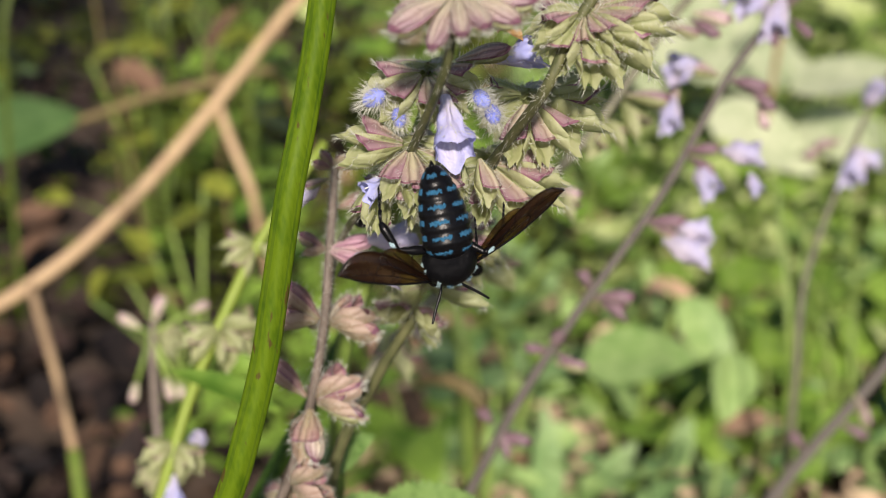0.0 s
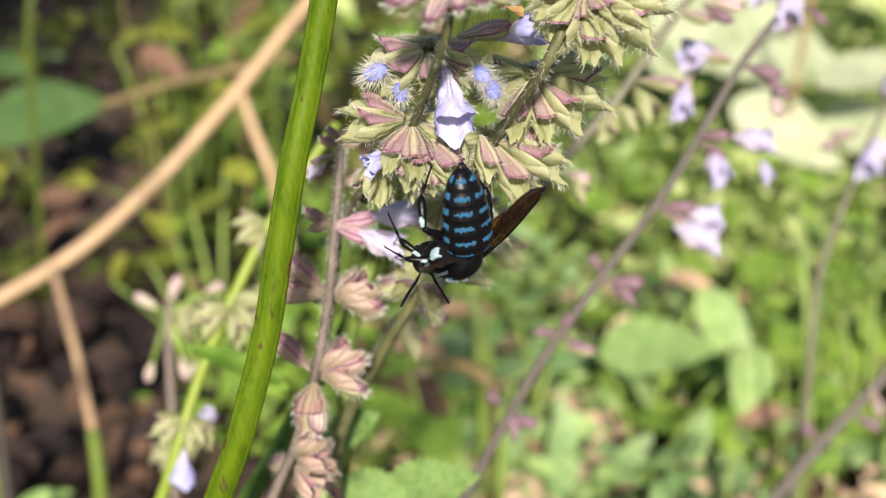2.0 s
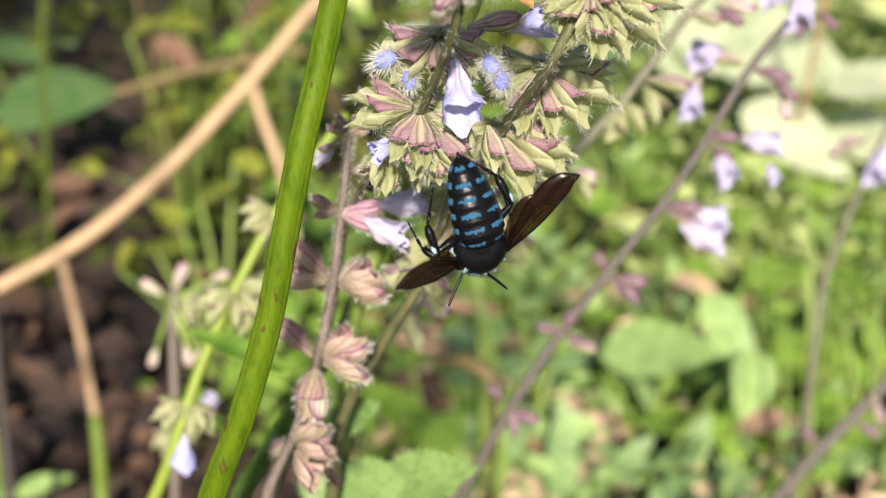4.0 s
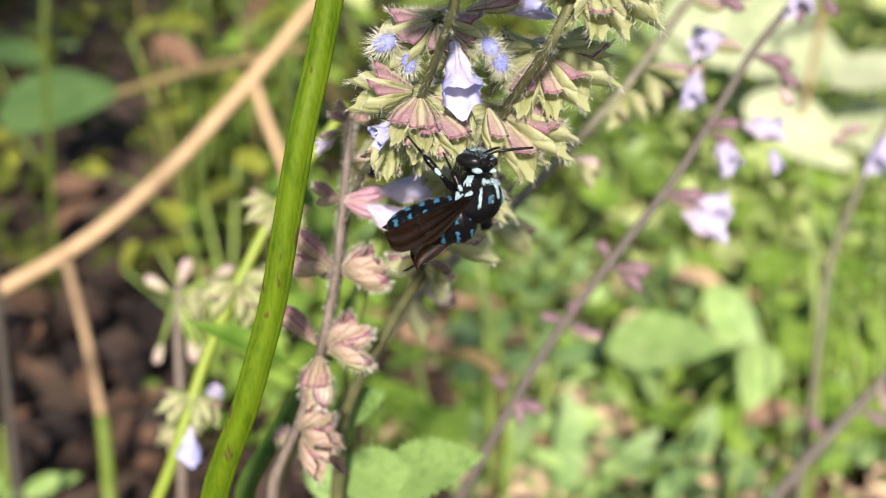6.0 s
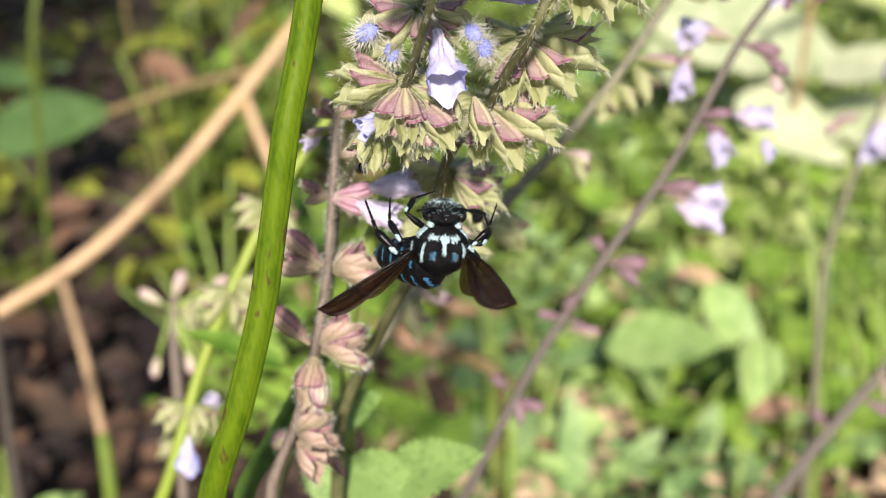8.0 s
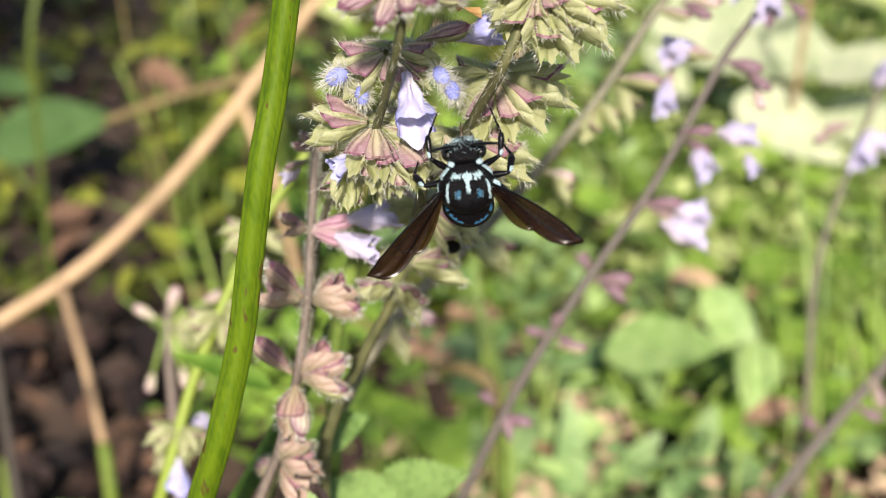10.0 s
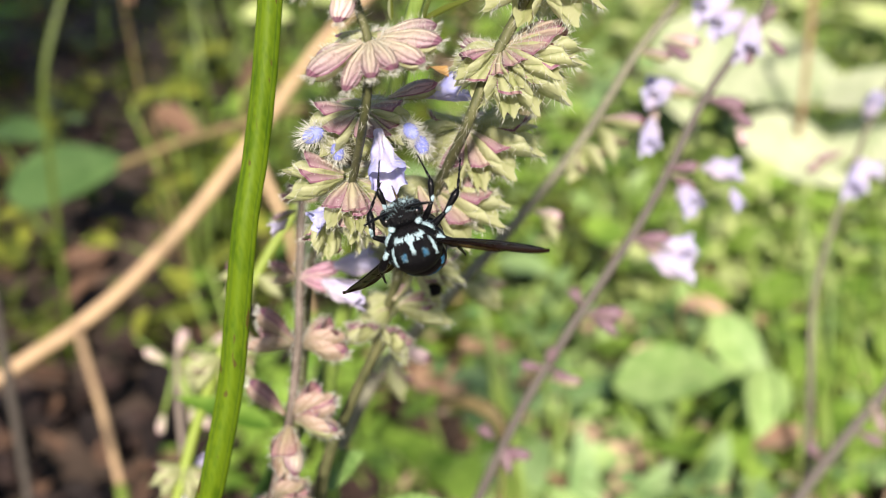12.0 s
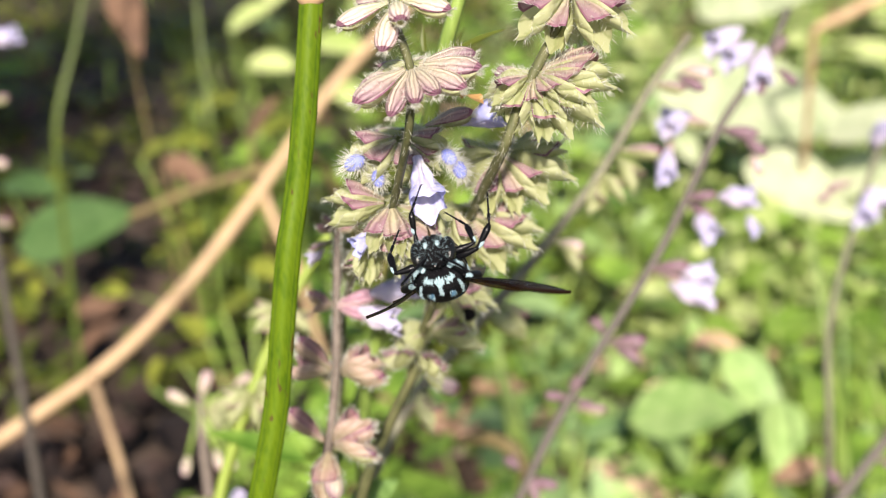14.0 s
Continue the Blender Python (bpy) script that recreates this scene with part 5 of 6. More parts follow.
def weed_field():
    rng = random.Random(33)
    kinds = []
    for mat, size, label in ((LEAF_GREEN, 0.032, "low green weed with oval leaves"), (LEAF_DARK, 0.034, "low dark green weed among dead leaves, shade in its colour"), (LEAF_PALE, 0.030, "sunlit yellow-green weed with soft oval leaves"), (LEAF_GREY, 0.030, "low grey-green weed with dull oval leaves")):
        leaves = []
        for n in range(8):
            a = n * 2.4 + rng.uniform(-0.3, 0.3)
            tall, out = rng.uniform(0.015, 0.06), rng.uniform(0.008, 0.028)
            leaves.append(((out * math.cos(a), out * math.sin(a), tall), (math.cos(a), math.sin(a), rng.uniform(-0.3, 0.4)), (0.3 * math.cos(a), 0.3 * math.sin(a) - 0.4, 1), size * rng.uniform(0.7, 1.2), size * rng.uniform(0.25, 0.36)))
        kinds.append(leafy_plant("low_weed", label, (0, 0, 0), leaves, mat, group="low weeds"))
    spots = []
    for n in range(330):
        y = 0.44 + 1.9 * rng.random() ** 1.3
        x = rng.uniform(-0.55, 0.55) * (0.35 + y * 0.75)
        spots.append((x, y))
    first = [True] * 4
    for x, y in spots:
        right = x / (0.3 + 0.5 * y)
        pick = rng.random()
        # left side: mostly the dark kind, its colour carrying the shade there
        if right < -0.12:
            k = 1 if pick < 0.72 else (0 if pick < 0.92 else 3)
            if rng.random() < (0.97 if y < 0.75 else 0.6):
                continue
        elif right < 0.15:
            k = 0 if pick < 0.65 else (1 if pick < 0.85 else 3)
        else:
            # right side: the pale kind, sunlight in its colour, more often further back
            k = 2 if pick < 0.2 + 0.6 * min(1, max(0, y - 0.65)) else (0 if pick < 0.9 else 3)
        m = pose(x, y, -0.01, rng.uniform(-10, 10), rng.uniform(-10, 10), rng.uniform(0, 360))
        s = rng.uniform(0.7, 1.5)
        if first[k]:
            kinds[k].matrix_basis = m
            first[k] = False
        else:
            copy_thing(kinds[k], m @ Matrix.Diagonal((s, s, s, 1)))


weed_field()


def grass_field():
    """Upright blades, too many to count."""
    rng = random.Random(8)
    pieces = []
    for n in range(900):
        x, y = spot(rng, *((-0.5, 0.55) if rng.random() < 0.03 else (0.05, 0.6)), 0.46, 1.8, 1.2, n > 300)
        tall = rng.uniform(0.04, 0.13)
        lean, a = rng.uniform(0.1, 0.8), rng.uniform(0, 6.28)
        base = Vector((x, y, -0.015))
        pts = [base, base + Vector((lean * 0.3 * tall * math.cos(a), lean * 0.3 * tall * math.sin(a), tall * 0.5)), base + Vector((lean * tall * math.cos(a), lean * tall * math.sin(a), tall))]
        pieces.append(tube(curve_points(pts, 3), [0.0013, 0.0017, 0.0003], 5, 0.25))
    tagged(new("grass", mesh("grass", *join(*pieces), GRASS)), "scattered yellow-green grass blades", "grass", kind="stuff")


grass_field()


def litter(name, label, mat, seed, count, left, right, around=0, sizes=(0.016, 0.045)):
    rng = random.Random(seed)
    pieces = []
    for n in range(count + around):
        x, y = spot(rng, left, right, 0.40, 2.2, 1.4, n >= count)
        size = rng.uniform(*sizes)
        m = pose(x, y, rng.uniform(-0.004, 0.012), rng.uniform(-30, 30), rng.uniform(-30, 30), rng.uniform(0, 360))
        pieces.append(placed(leaf_shape(size, size * rng.uniform(0.2, 0.38), 0.3, rng.uniform(-0.3, 0.5), 0.1, 5, 4), m))
    tagged(new(name, mesh(name, *join(*pieces), mat)), label, "leaf litter", kind="stuff")


def undergrowth(name, label, mat, seed, clumps, left, right, near=0.46, tall=0.07, around=0):
    """Small-leaved ground cover in uneven clumps with gaps."""
    rng = random.Random(seed)
    pieces = []
    shapes = [leaf_shape(1.0, w, 0.2, c, 0.05, 4, 2) for w, c in ((0.30, 0.1), (0.38, 0.25), (0.24, -0.1))]
    for n in range(clumps + around):
        x, y = spot(rng, left, right, near, 1.9, 1.25, n >= clumps)
        wide, high = rng.uniform(0.015, 0.05), tall * rng.uniform(0.3, 1.2)
        for k in range(rng.randrange(10, 26)):
            a, r = rng.uniform(0, 6.28), wide * math.sqrt(rng.random())
            size = rng.uniform(0.008, 0.024)
            m = pose(x + r * math.cos(a), y + r * math.sin(a), high * rng.random() * (1 - 0.5 * r / wide), rng.uniform(-35, 45), rng.uniform(-35, 35), rng.uniform(0, 360)) @ Matrix.Diagonal((size, size, size, 1))
            pieces.append(placed(shapes[rng.randrange(3)], m))
    tagged(new(name, mesh(name, *join(*pieces), mat)), label, "ground cover", kind="stuff")


undergrowth("dark_ground_cover", "dark green small-leaved ground cover, shade in its colour", LEAF_DARK, 41, 290, -0.65, 0.05, 0.60, around=650)
undergrowth("olive_ground_cover", "olive green small-leaved ground cover", LEAF_OLIVE, 44, 95, -0.65, 0.10, 0.72)
undergrowth("green_ground_cover", "fresh green small-leaved ground cover", LEAF_GREEN, 42, 210, -0.2, 0.65, around=650)
undergrowth("pale_ground_cover", "yellow-green small-leaved ground cover, sunlight in its pale colour", LEAF_PALE, 43, 400, 0.10, 0.65, 0.60, 0.09, around=200)
undergrowth("low_ground_cover", "low mixed green leaves over tan litter", LEAF_FRESH, 46, 300, 0.0, 0.62, 0.40, 0.045)
undergrowth("dull_ground_cover", "low dull blue-green leaves in the sun", LEAF_GREY, 47, 130, 0.0, 0.62, 0.40, 0.05)
litter("leaf_litter", "brown curled dead leaves on the soil", DEAD_LEAF, 9, 270, -0.08, 0.6, 1500)
litter("dark_leaf_litter", "dark dead leaves on the soil, shade in their colour", DARK_LITTER, 10, 1000, -0.65, -0.06, 1500)
litter("brown_leaf_litter", "curled reddish brown dead leaves in the shade", BROWN_LEAF, 12, 260, -0.6, -0.08)
litter("pale_leaf_litter", "dry pinkish tan dead leaves on the soil", PALE_LITTER, 11, 2300, -0.04, 0.65, 500, (0.010, 0.026))


# ---- an unseen shrub, added so that its crown shades the weeds on the left ----
def shade_shrub():
    rng = random.Random(61)
    root = thing("shrub", (-0.80, -0.11, -0.01), "leafy shrub out of view, added to shade the weeds", "shrub")
    trunk = [Vector(p) for p in ((0, 0, -0.02), (0.03, -0.02, 0.3), (0.08, 0.0, 0.65), (0.2, 0.0, 0.95), (0.4, -0.02, 1.12))]
    part("trunk", mesh("trunk", *tube(curve_points(trunk, 5), [0.030, 0.026, 0.020, 0.014, 0.008], 10), STEM_GREY), root, "grey-brown trunk")
    ends = []
    for n in range(15):
        start = trunk[2 + n % 3]
        end = Vector((rng.uniform(-0.3, 0.62), rng.uniform(-1.0, 0.7), rng.uniform(1.02, 1.35)))
        line = curve_points([start, start.lerp(end, 0.5) + Vector((0, 0, 0.1)), end], 5)
        part("limb", mesh("limb", *tube(line, [0.012, 0.007, 0.003], 7), STEM_GREY), root)
        ends += line[4:]
    shape = leaf_shape(1.0, 0.26, 0.15, 0.12, 0.03, 4, 2)
    pieces = []
    for n in range(2700):
        p = ends[rng.randrange(len(ends))] + Vector((rng.gauss(0, 0.11), rng.gauss(0, 0.11), rng.gauss(0, 0.06)))
        size = rng.uniform(0.035, 0.07)
        if p.x > 0.66 or p.y < -1.12 or (p.y < -0.84 and p.x > 0.58):
            continue
        pieces.append(placed(shape, pose(p.x, p.y, p.z, rng.uniform(-50, 50), rng.uniform(-50, 50), rng.uniform(0, 360)) @ Matrix.Diagonal((size, size, size, 1))))
    tagged(part("crown", mesh("crown", *join(*pieces), LEAF_GREEN), root, "loose crown of green leaves"), kind="stuff")


shade_shrub()


# ---- the bee, 12 mm long: x ahead, z to its back ----
MM = 0.001


def scaled(shape, s=MM):
    return [Vector(v) * s for v in shape[0]], shape[1]


def shell_patch(surface, u0, u1, a0, a1, nu=4, na=8, lift=0.04, ragged=0.0, seed=0):
    """A patch of hair that lies on a surface(u, a), a little proud of it."""
    rng = random.Random(seed)
    verts, faces = [], []
    for layer in (0, 1):
        for i in range(nu + 1):
            for j in range(na + 1):
                u = u0 + (u1 - u0) * i / nu + (rng.uniform(-ragged, ragged) if i in (0, nu) else 0)
                a = a0 + (a1 - a0) * j / na + (rng.uniform(-ragged, ragged) if j in (0, na) else 0)
                p, q = surface(u, a)
                edge = 0 if i in (0, nu) or j in (0, na) else 1
                verts.append(Vector(p) + Vector(q) * (lift * (0.4 + 0.6 * edge) if layer == 0 else -0.05))
    half = (nu + 1) * (na + 1)
    for i in range(nu):
        for j in range(na):
            k = i * (na + 1) + j
            faces.append((k, k + na + 1, k + na + 2, k + 1))
    return verts, faces


def abdomen_surface(u, a):
    """u from 0 at the waist to 1 at the tip; a from the back, towards the left."""
    x = 0.5 - 8.2 * u
    r = 2.2 * (math.sin(min(1, u / 0.2) * math.pi / 2) ** 0.5 if u < 0.2 else max(0.0, 1 - ((u - 0.2) / 0.8) ** 2.2) ** 0.56)
    r = r * (1 + 0.075 * ((1 - (u * 6.2 % 1.0)) - 0.5)) + 0.03
    out = (0, math.sin(a), math.cos(a))
    return (x, r * math.sin(a), 0.86 * r * math.cos(a) - 0.5 * u * u), out


def thorax_surface(u, a):
    t = math.pi * u
    p = (2.35 * math.cos(t), 2.5 * math.sin(t) * math.sin(a), 2.2 * math.sin(t) * math.cos(a))
    n = Vector((math.cos(t), math.sin(t) * math.sin(a), math.sin(t) * math.cos(a)))
    return p, n


def make_leg(lengths, thick, hairy, patch):
    """Thigh, shin and foot, each along +y from its joint; the shin carries bristles and a patch of pale hair."""
    a, b, c = lengths
    thigh = tube(curve_points([(0, 0, 0), (0, a * 0.3, 0), (0, a * 0.65, 0.03), (0, a, 0)], 4), [thick * 0.6, thick * 1.05, thick * 1.15, thick * 0.85, thick * 0.6], 10)
    shin = tube(curve_points([(0, -0.05, 0), (0, b * 0.3, 0.03), (0, b * 0.7, 0.04), (0, b, 0)], 4), [thick * 0.5, thick * 0.75, thick * 1.0, thick * 1.1, thick * 0.6], 10)
    foot = []
    for n in range(5):
        y0, y1 = c * (0, 0.36, 0.53, 0.68, 0.82)[n], c * (0.36, 0.53, 0.68, 0.82, 1.0)[n]
        w = thick * (0.5, 0.36, 0.33, 0.31, 0.3)[n]
        foot.append(tube([Vector((0, y0 - 0.02, 0)), Vector((0, (y0 + y1) / 2, 0)), Vector((0, y1, 0))], [w * 0.6, w * 0.9, w], 7))
    for side in (-1, 1):
        foot.append(tube([Vector((0, c, 0)), Vector((0.10 * side, c + 0.16, -0.02)), Vector((0.14 * side, c + 0.28, -0.14))], [thick * 0.18, thick * 0.12, thick * 0.03], 5))
    rng = random.Random(int(a * 100))
    spots = []
    for n in range(hairy):
        d = Vector((rng.uniform(-1, 1), rng.uniform(-0.1, 0.9), rng.uniform(-1, 1))).normalized()
        spots.append((Vector((0, rng.uniform(0.1, b), 0)) + d * thick * 0.7, d))
    pale = tube(curve_points([(0, b * patch[0], thick * 0.28), (0, b * (patch[0] + patch[1]) / 2, thick * 0.42), (0, b * patch[1], thick * 0.36)], 3), [thick * 0.45, thick * 0.74, thick * 0.5], 9)
    return {n: mesh(n, *scaled(shape), m) for n, shape, m in (("leg", thigh, BLACK_SHELL), ("shin", shin, BLACK_SHELL), ("foot", join(*foot), BLACK_SHELL), ("bristles", hairs(spots, rng, 0.3, 0.014), BLACK_FUZZ), ("pale_hair_patch", pale, WHITE_BLUE))}


def make_wing(length, width, mat, veins, side):
    """A wing along +y (side 1) or -y (side -1), its front edge towards +x, gently pleated."""
    nu, nv = 22, 16
    verts, faces = [], []
    for layer in (0, 1):
        for i in range(nu + 1):
            u = i / nu
            w = width * (0.16 + 0.84 * math.sin(min(1, u * 1.35) * math.pi / 2) ** 1.3) * (1 - max(0, (u - 0.72) / 0.28) ** 2.6) ** 0.5 + 0.02
            for j in range(nv + 1):
                v = j / nv
                x = 0.18 * width * math.sin(u * 2.6) - v * w
                z = 0.075 * width * math.sin(v * 13.0) * v * min(1, u * 2) + 0.10 * width * math.sin(u * 3.1) * (1 - v) - 0.012 * layer
                verts.append((x, u * length * side, z))
    half = (nu + 1) * (nv + 1)
    for layer in (0, 1):
        for i in range(nu):
            for j in range(nv):
                k = layer * half + i * (nv + 1) + j
                q = (k, k + 1, k + nv + 2, k + nv + 1)
                faces.append(q if (layer == 1) == (side == 1) else q[::-1])
    lines = []
    for path, r in veins:
        pts = []
        for u, v in path:
            i, j = min(nu, max(0, round(u * nu))), min(nv, max(0, round(v * nv)))
            q = Vector(verts[i * (nv + 1) + j])
            pts.append(q + Vector((0, 0, 0.01)))
        lines.append(tube(curve_points(pts, 3), [r, r * 0.6], 6))
    membrane = mesh("wing", *scaled((verts, faces)), mat)
    return membrane, [mesh("wing_vein", *scaled(line), BLACK_SHELL) for line in lines]


FORE_VEINS = [([(0, 0), (0.25, 0), (0.5, 0), (0.8, 0), (0.95, 0.1)], 0.11), ([(0, 0.1), (0.2, 0.28), (0.45, 0.3), (0.62, 0.25)], 0.05), ([(0.05, 0.3), (0.3, 0.6), (0.5, 0.7), (0.6, 0.85)], 0.045), ([(0.45, 0.3), (0.5, 0.7)], 0.04), ([(0.62, 0.25), (0.64, 0.6), (0.5, 0.7)], 0.04), ([(0.62, 0.05), (0.7, 0.25), (0.85, 0.15)], 0.04), ([(0.62, 0.25), (0.72, 0.4), (0.7, 0.6)], 0.035)]
HIND_VEINS = [([(0, 0), (0.3, 0), (0.6, 0), (0.9, 0)], 0.06), ([(0, 0.2), (0.4, 0.5), (0.7, 0.6)], 0.035), ([(0.1, 0.4), (0.45, 0.8)], 0.03)]


# thigh, shin and foot in millimetres, thickness, stretch of the shin under pale hair: front, middle, hind
LEG_KINDS = (((2.2, 2.0, 2.3), 0.27, (0.02, 0.34)), ((2.5, 2.3, 2.6), 0.31, (0.02, 0.42)), ((2.8, 2.8, 3.0), 0.38, (0.05, 0.42)))


def make_bee():
    bee = thing("cuckoo_bee", (0, 0, 0), "black cuckoo bee with bright blue hair bands and smoky wings", "bee")
    tagged_body = part("thorax", mesh("thorax", *scaled(ball(2.35, 2.5, 2.2, (0, 0, 0), 16, 22)), BLACK_FUZZ), bee, "black hairy thorax with pale blue spots")
    # pale blue patches of the back and the sides
    marks = [(0.27, 0.45, -0.07, 0.07), (0.24, 0.30, 0.30, 0.75), (0.24, 0.30, -0.75, -0.30), (0.23, 0.29, -0.22, 0.22), (0.44, 0.51, 0.30, 0.46), (0.44, 0.51, -0.46, -0.30), (0.36, 0.58, 0.74, 0.84), (0.36, 0.58, -0.84, -0.74), (0.20, 0.33, 1.25, 1.65), (0.20, 0.33, -1.65, -1.25), (0.44, 0.58, 1.45, 1.85), (0.44, 0.58, -1.85, -1.45)]
    for n, (u0, u1, a0, a1) in enumerate(marks):
        part("blue_patch", mesh("blue_patch", *scaled(shell_patch(thorax_surface, u0, u1, a0, a1, 8, 10, 0.12, 0.036, n)), WHITE_BLUE if n not in (4, 5) else BLUE_BAND), tagged_body, "pale blue hair patch")
    rng = random.Random(3)
    spots = []
    for n in range(520):
        p, q = thorax_surface(rng.uniform(0.06, 0.9), rng.uniform(-math.pi, math.pi))
        spots.append((p, q))
    fuzz = []
    for u0, u1, a0, a1 in marks:
        for n in range(34):
            fuzz.append(thorax_surface(rng.uniform(u0 - 0.012, u1 + 0.012), rng.uniform(a0 - 0.025, a1 + 0.025)))
    part("pale_fuzz", mesh("pale_fuzz", *scaled(hairs(fuzz, rng, 0.26, 0.020)), WHITE_BLUE), tagged_body, "pale blue fuzz")
    part("thorax_hair", mesh("thorax_hair", *scaled(hairs(spots, rng, 0.32, 0.018)), BLACK_FUZZ), tagged_body)
    part("neck", mesh("neck", *scaled(tube(curve_points([(1.5, 0, -0.1), (2.1, 0, -0.15), (2.7, 0, -0.2)], 3), [1.25, 0.95, 0.8], 12)), BLACK_FUZZ), bee, "black collar behind the head")
    # head
    head = part("head", mesh("head", *scaled(join(ball(0.95, 1.55, 1.35, (0.62, 0, -0.25), 12, 18), ball(0.5, 0.75, 0.6, (1.1, 0, -0.9), 8, 12))), BLACK_FUZZ), bee, "black head with silvery face", Matrix.Translation((2.4 * MM, 0, -0.1 * MM)) @ Matrix.Diagonal((1.14, 1.14, 1.14, 1)))
    for s in (-1, 1):
        part("compound_eye", mesh("compound_eye", *scaled(ball(0.62, 0.50, 1.12, (0.72, 1.22 * s, -0.22), 12, 16)), EYE_SHELL), head, "dark glossy compound eye")
        feeler = [(1.2, 0.32 * s, 0.35), (1.55, 0.7 * s, 0.95), (1.7, 1.0 * s, 1.4), (1.95, 1.8 * s, 2.3), (2.15, 2.5 * s, 3.2)]
        line = curve_points(feeler, 5)
        part("antenna", mesh("antenna", *scaled(tube(line, [0.10, 0.08, 0.11, 0.12, 0.12, 0.09], 8, 1.0, 0, 0)), BLACK_SHELL), head, "black segmented antenna")
        part("white_cheek", mesh("white_cheek", *scaled(ball(0.22, 0.3, 0.5, (0.05, 1.05 * s, 0.55), 6, 8)), WHITE_BLUE), head, "pale hair behind the eye")
        part("face_patch", mesh("face_patch", *scaled(ball(0.2, 0.22, 0.4, (1.38, 0.42 * s, -0.35), 6, 8)), WHITE_BLUE), head, "silvery hair beside the face")
    for dx, dy in ((0.15, 0), (0.0, 0.3), (0.0, -0.3)):
        part("simple_eye", mesh("simple_eye", *scaled(ball(0.11, 0.11, 0.11, (0.55 + dx, dy, 1.08), 6, 8)), EYE_SHELL), head)
    part("tongue", mesh("tongue", *scaled(tube(curve_points([(1.3, 0, -1.1), (1.9, 0, -1.3), (2.7, 0, -1.15)], 4), [0.12, 0.09, 0.04], 7)), AMBER), head, "amber tongue")
    spots = []
    for n in range(230):
        a, z = rng.uniform(0, 6.28), rng.uniform(0.35, 1)
        d = Vector((z, math.sqrt(1 - z * z) * math.cos(a), math.sqrt(1 - z * z) * math.sin(a)))
        spots.append((Vector((0.62 + 0.93 * d.x, 1.5 * d.y, -0.25 + 1.33 * d.z)), d))
    part("head_hair", mesh("head_hair", *scaled(hairs(spots, rng, 0.34, 0.014)), WHITE_BLUE), head, "short silvery hair")
    # abdomen with its rings
    verts, faces = [], []
    nu, na = 44, 28
    for i in range(nu + 1):
        for j in range(na):
            verts.append(abdomen_surface(i / nu, 2 * math.pi * j / na)[0])
    for i in range(nu):
        for j in range(na):
            a, b = i * na + j, i * na + (j + 1) % na
            faces.append((a, a + na, b + na, b))
    faces.append(tuple(range(na)))
    faces.append(tuple(range(nu * na + na - 1, nu * na - 1, -1)))
    abdomen = part("abdomen", mesh("abdomen", *scaled((verts, faces)), BLACK_SHELL), bee, "glossy black ringed abdomen")
    for ring in range(6):
        u0 = 0.085 + ring / 6.2 * 0.98
        for s in (-1, 1):
            inner, outer = (0.16, 0.98) if ring else (0.25, 1.1)
            a0, a1 = (inner, outer) if s > 0 else (-outer, -inner)
            part("blue_band", mesh("blue_band", *scaled(shell_patch(abdomen_surface, u0, u0 + 0.036, a0, a1, 4, 14, 0.04, 0.016, ring * 2 + s)), BLUE_BAND), abdomen, "turquoise hair band")
            a0, a1 = (1.28, 1.75) if s > 0 else (-1.75, -1.28)
            part("side_spot", mesh("side_spot", *scaled(shell_patch(abdomen_surface, u0 + 0.005, u0 + 0.06, a0, a1, 4, 8, 0.05, 0.010, ring * 2 + s + 40)), BLUE_BAND), abdomen, "blue hair spot")
    part("sting_tip", mesh("sting_tip", *scaled(tube([Vector((-7.4, 0, -0.45)), Vector((-7.75, 0, -0.5)), Vector((-8.05, 0, -0.5))], [0.4, 0.2, 0.05], 8)), BLACK_SHELL), abdomen)
    # wings
    wings = []
    for side in (1, -1):
        fore, fore_veins = make_wing(10.0, 2.7, WING_BROWN, FORE_VEINS, side)
        hind, hind_veins = make_wing(6.4, 1.9, WING_CLEAR, HIND_VEINS, side)
        wing = part("wing", fore, bee, "smoky brown forewing")
        for vein in fore_veins:
            part("wing_vein", vein, wing)
        rear = part("hind_wing", hind, wing, "clear amber hind wing", pose(-0.0004, 0.0003 * side, -0.00015, 0, 0, 8 * side))
        for vein in hind_veins:
            part("wing_vein", vein, wing, "", rear.matrix_basis)
        wings.append(wing)
    # legs
    legs = []
    for lengths, thick, patch in LEG_KINDS:
        made = make_leg(lengths, thick, 60, patch)
        for s in (1, -1):
            thigh = part("leg", made["leg"], bee, "glossy black jointed leg")
            shin = part("shin", made["shin"], bee)
            part("bristles", made["bristles"], shin)
            part("pale_hair_patch", made["pale_hair_patch"], shin, "pale blue-white hair patch")
            legs.append((thigh, shin, part("foot", made["foot"], bee, "thin black jointed foot with claws")))
    return bee, abdomen, wings, legs


bee, abdomen, wings, legs = make_bee()

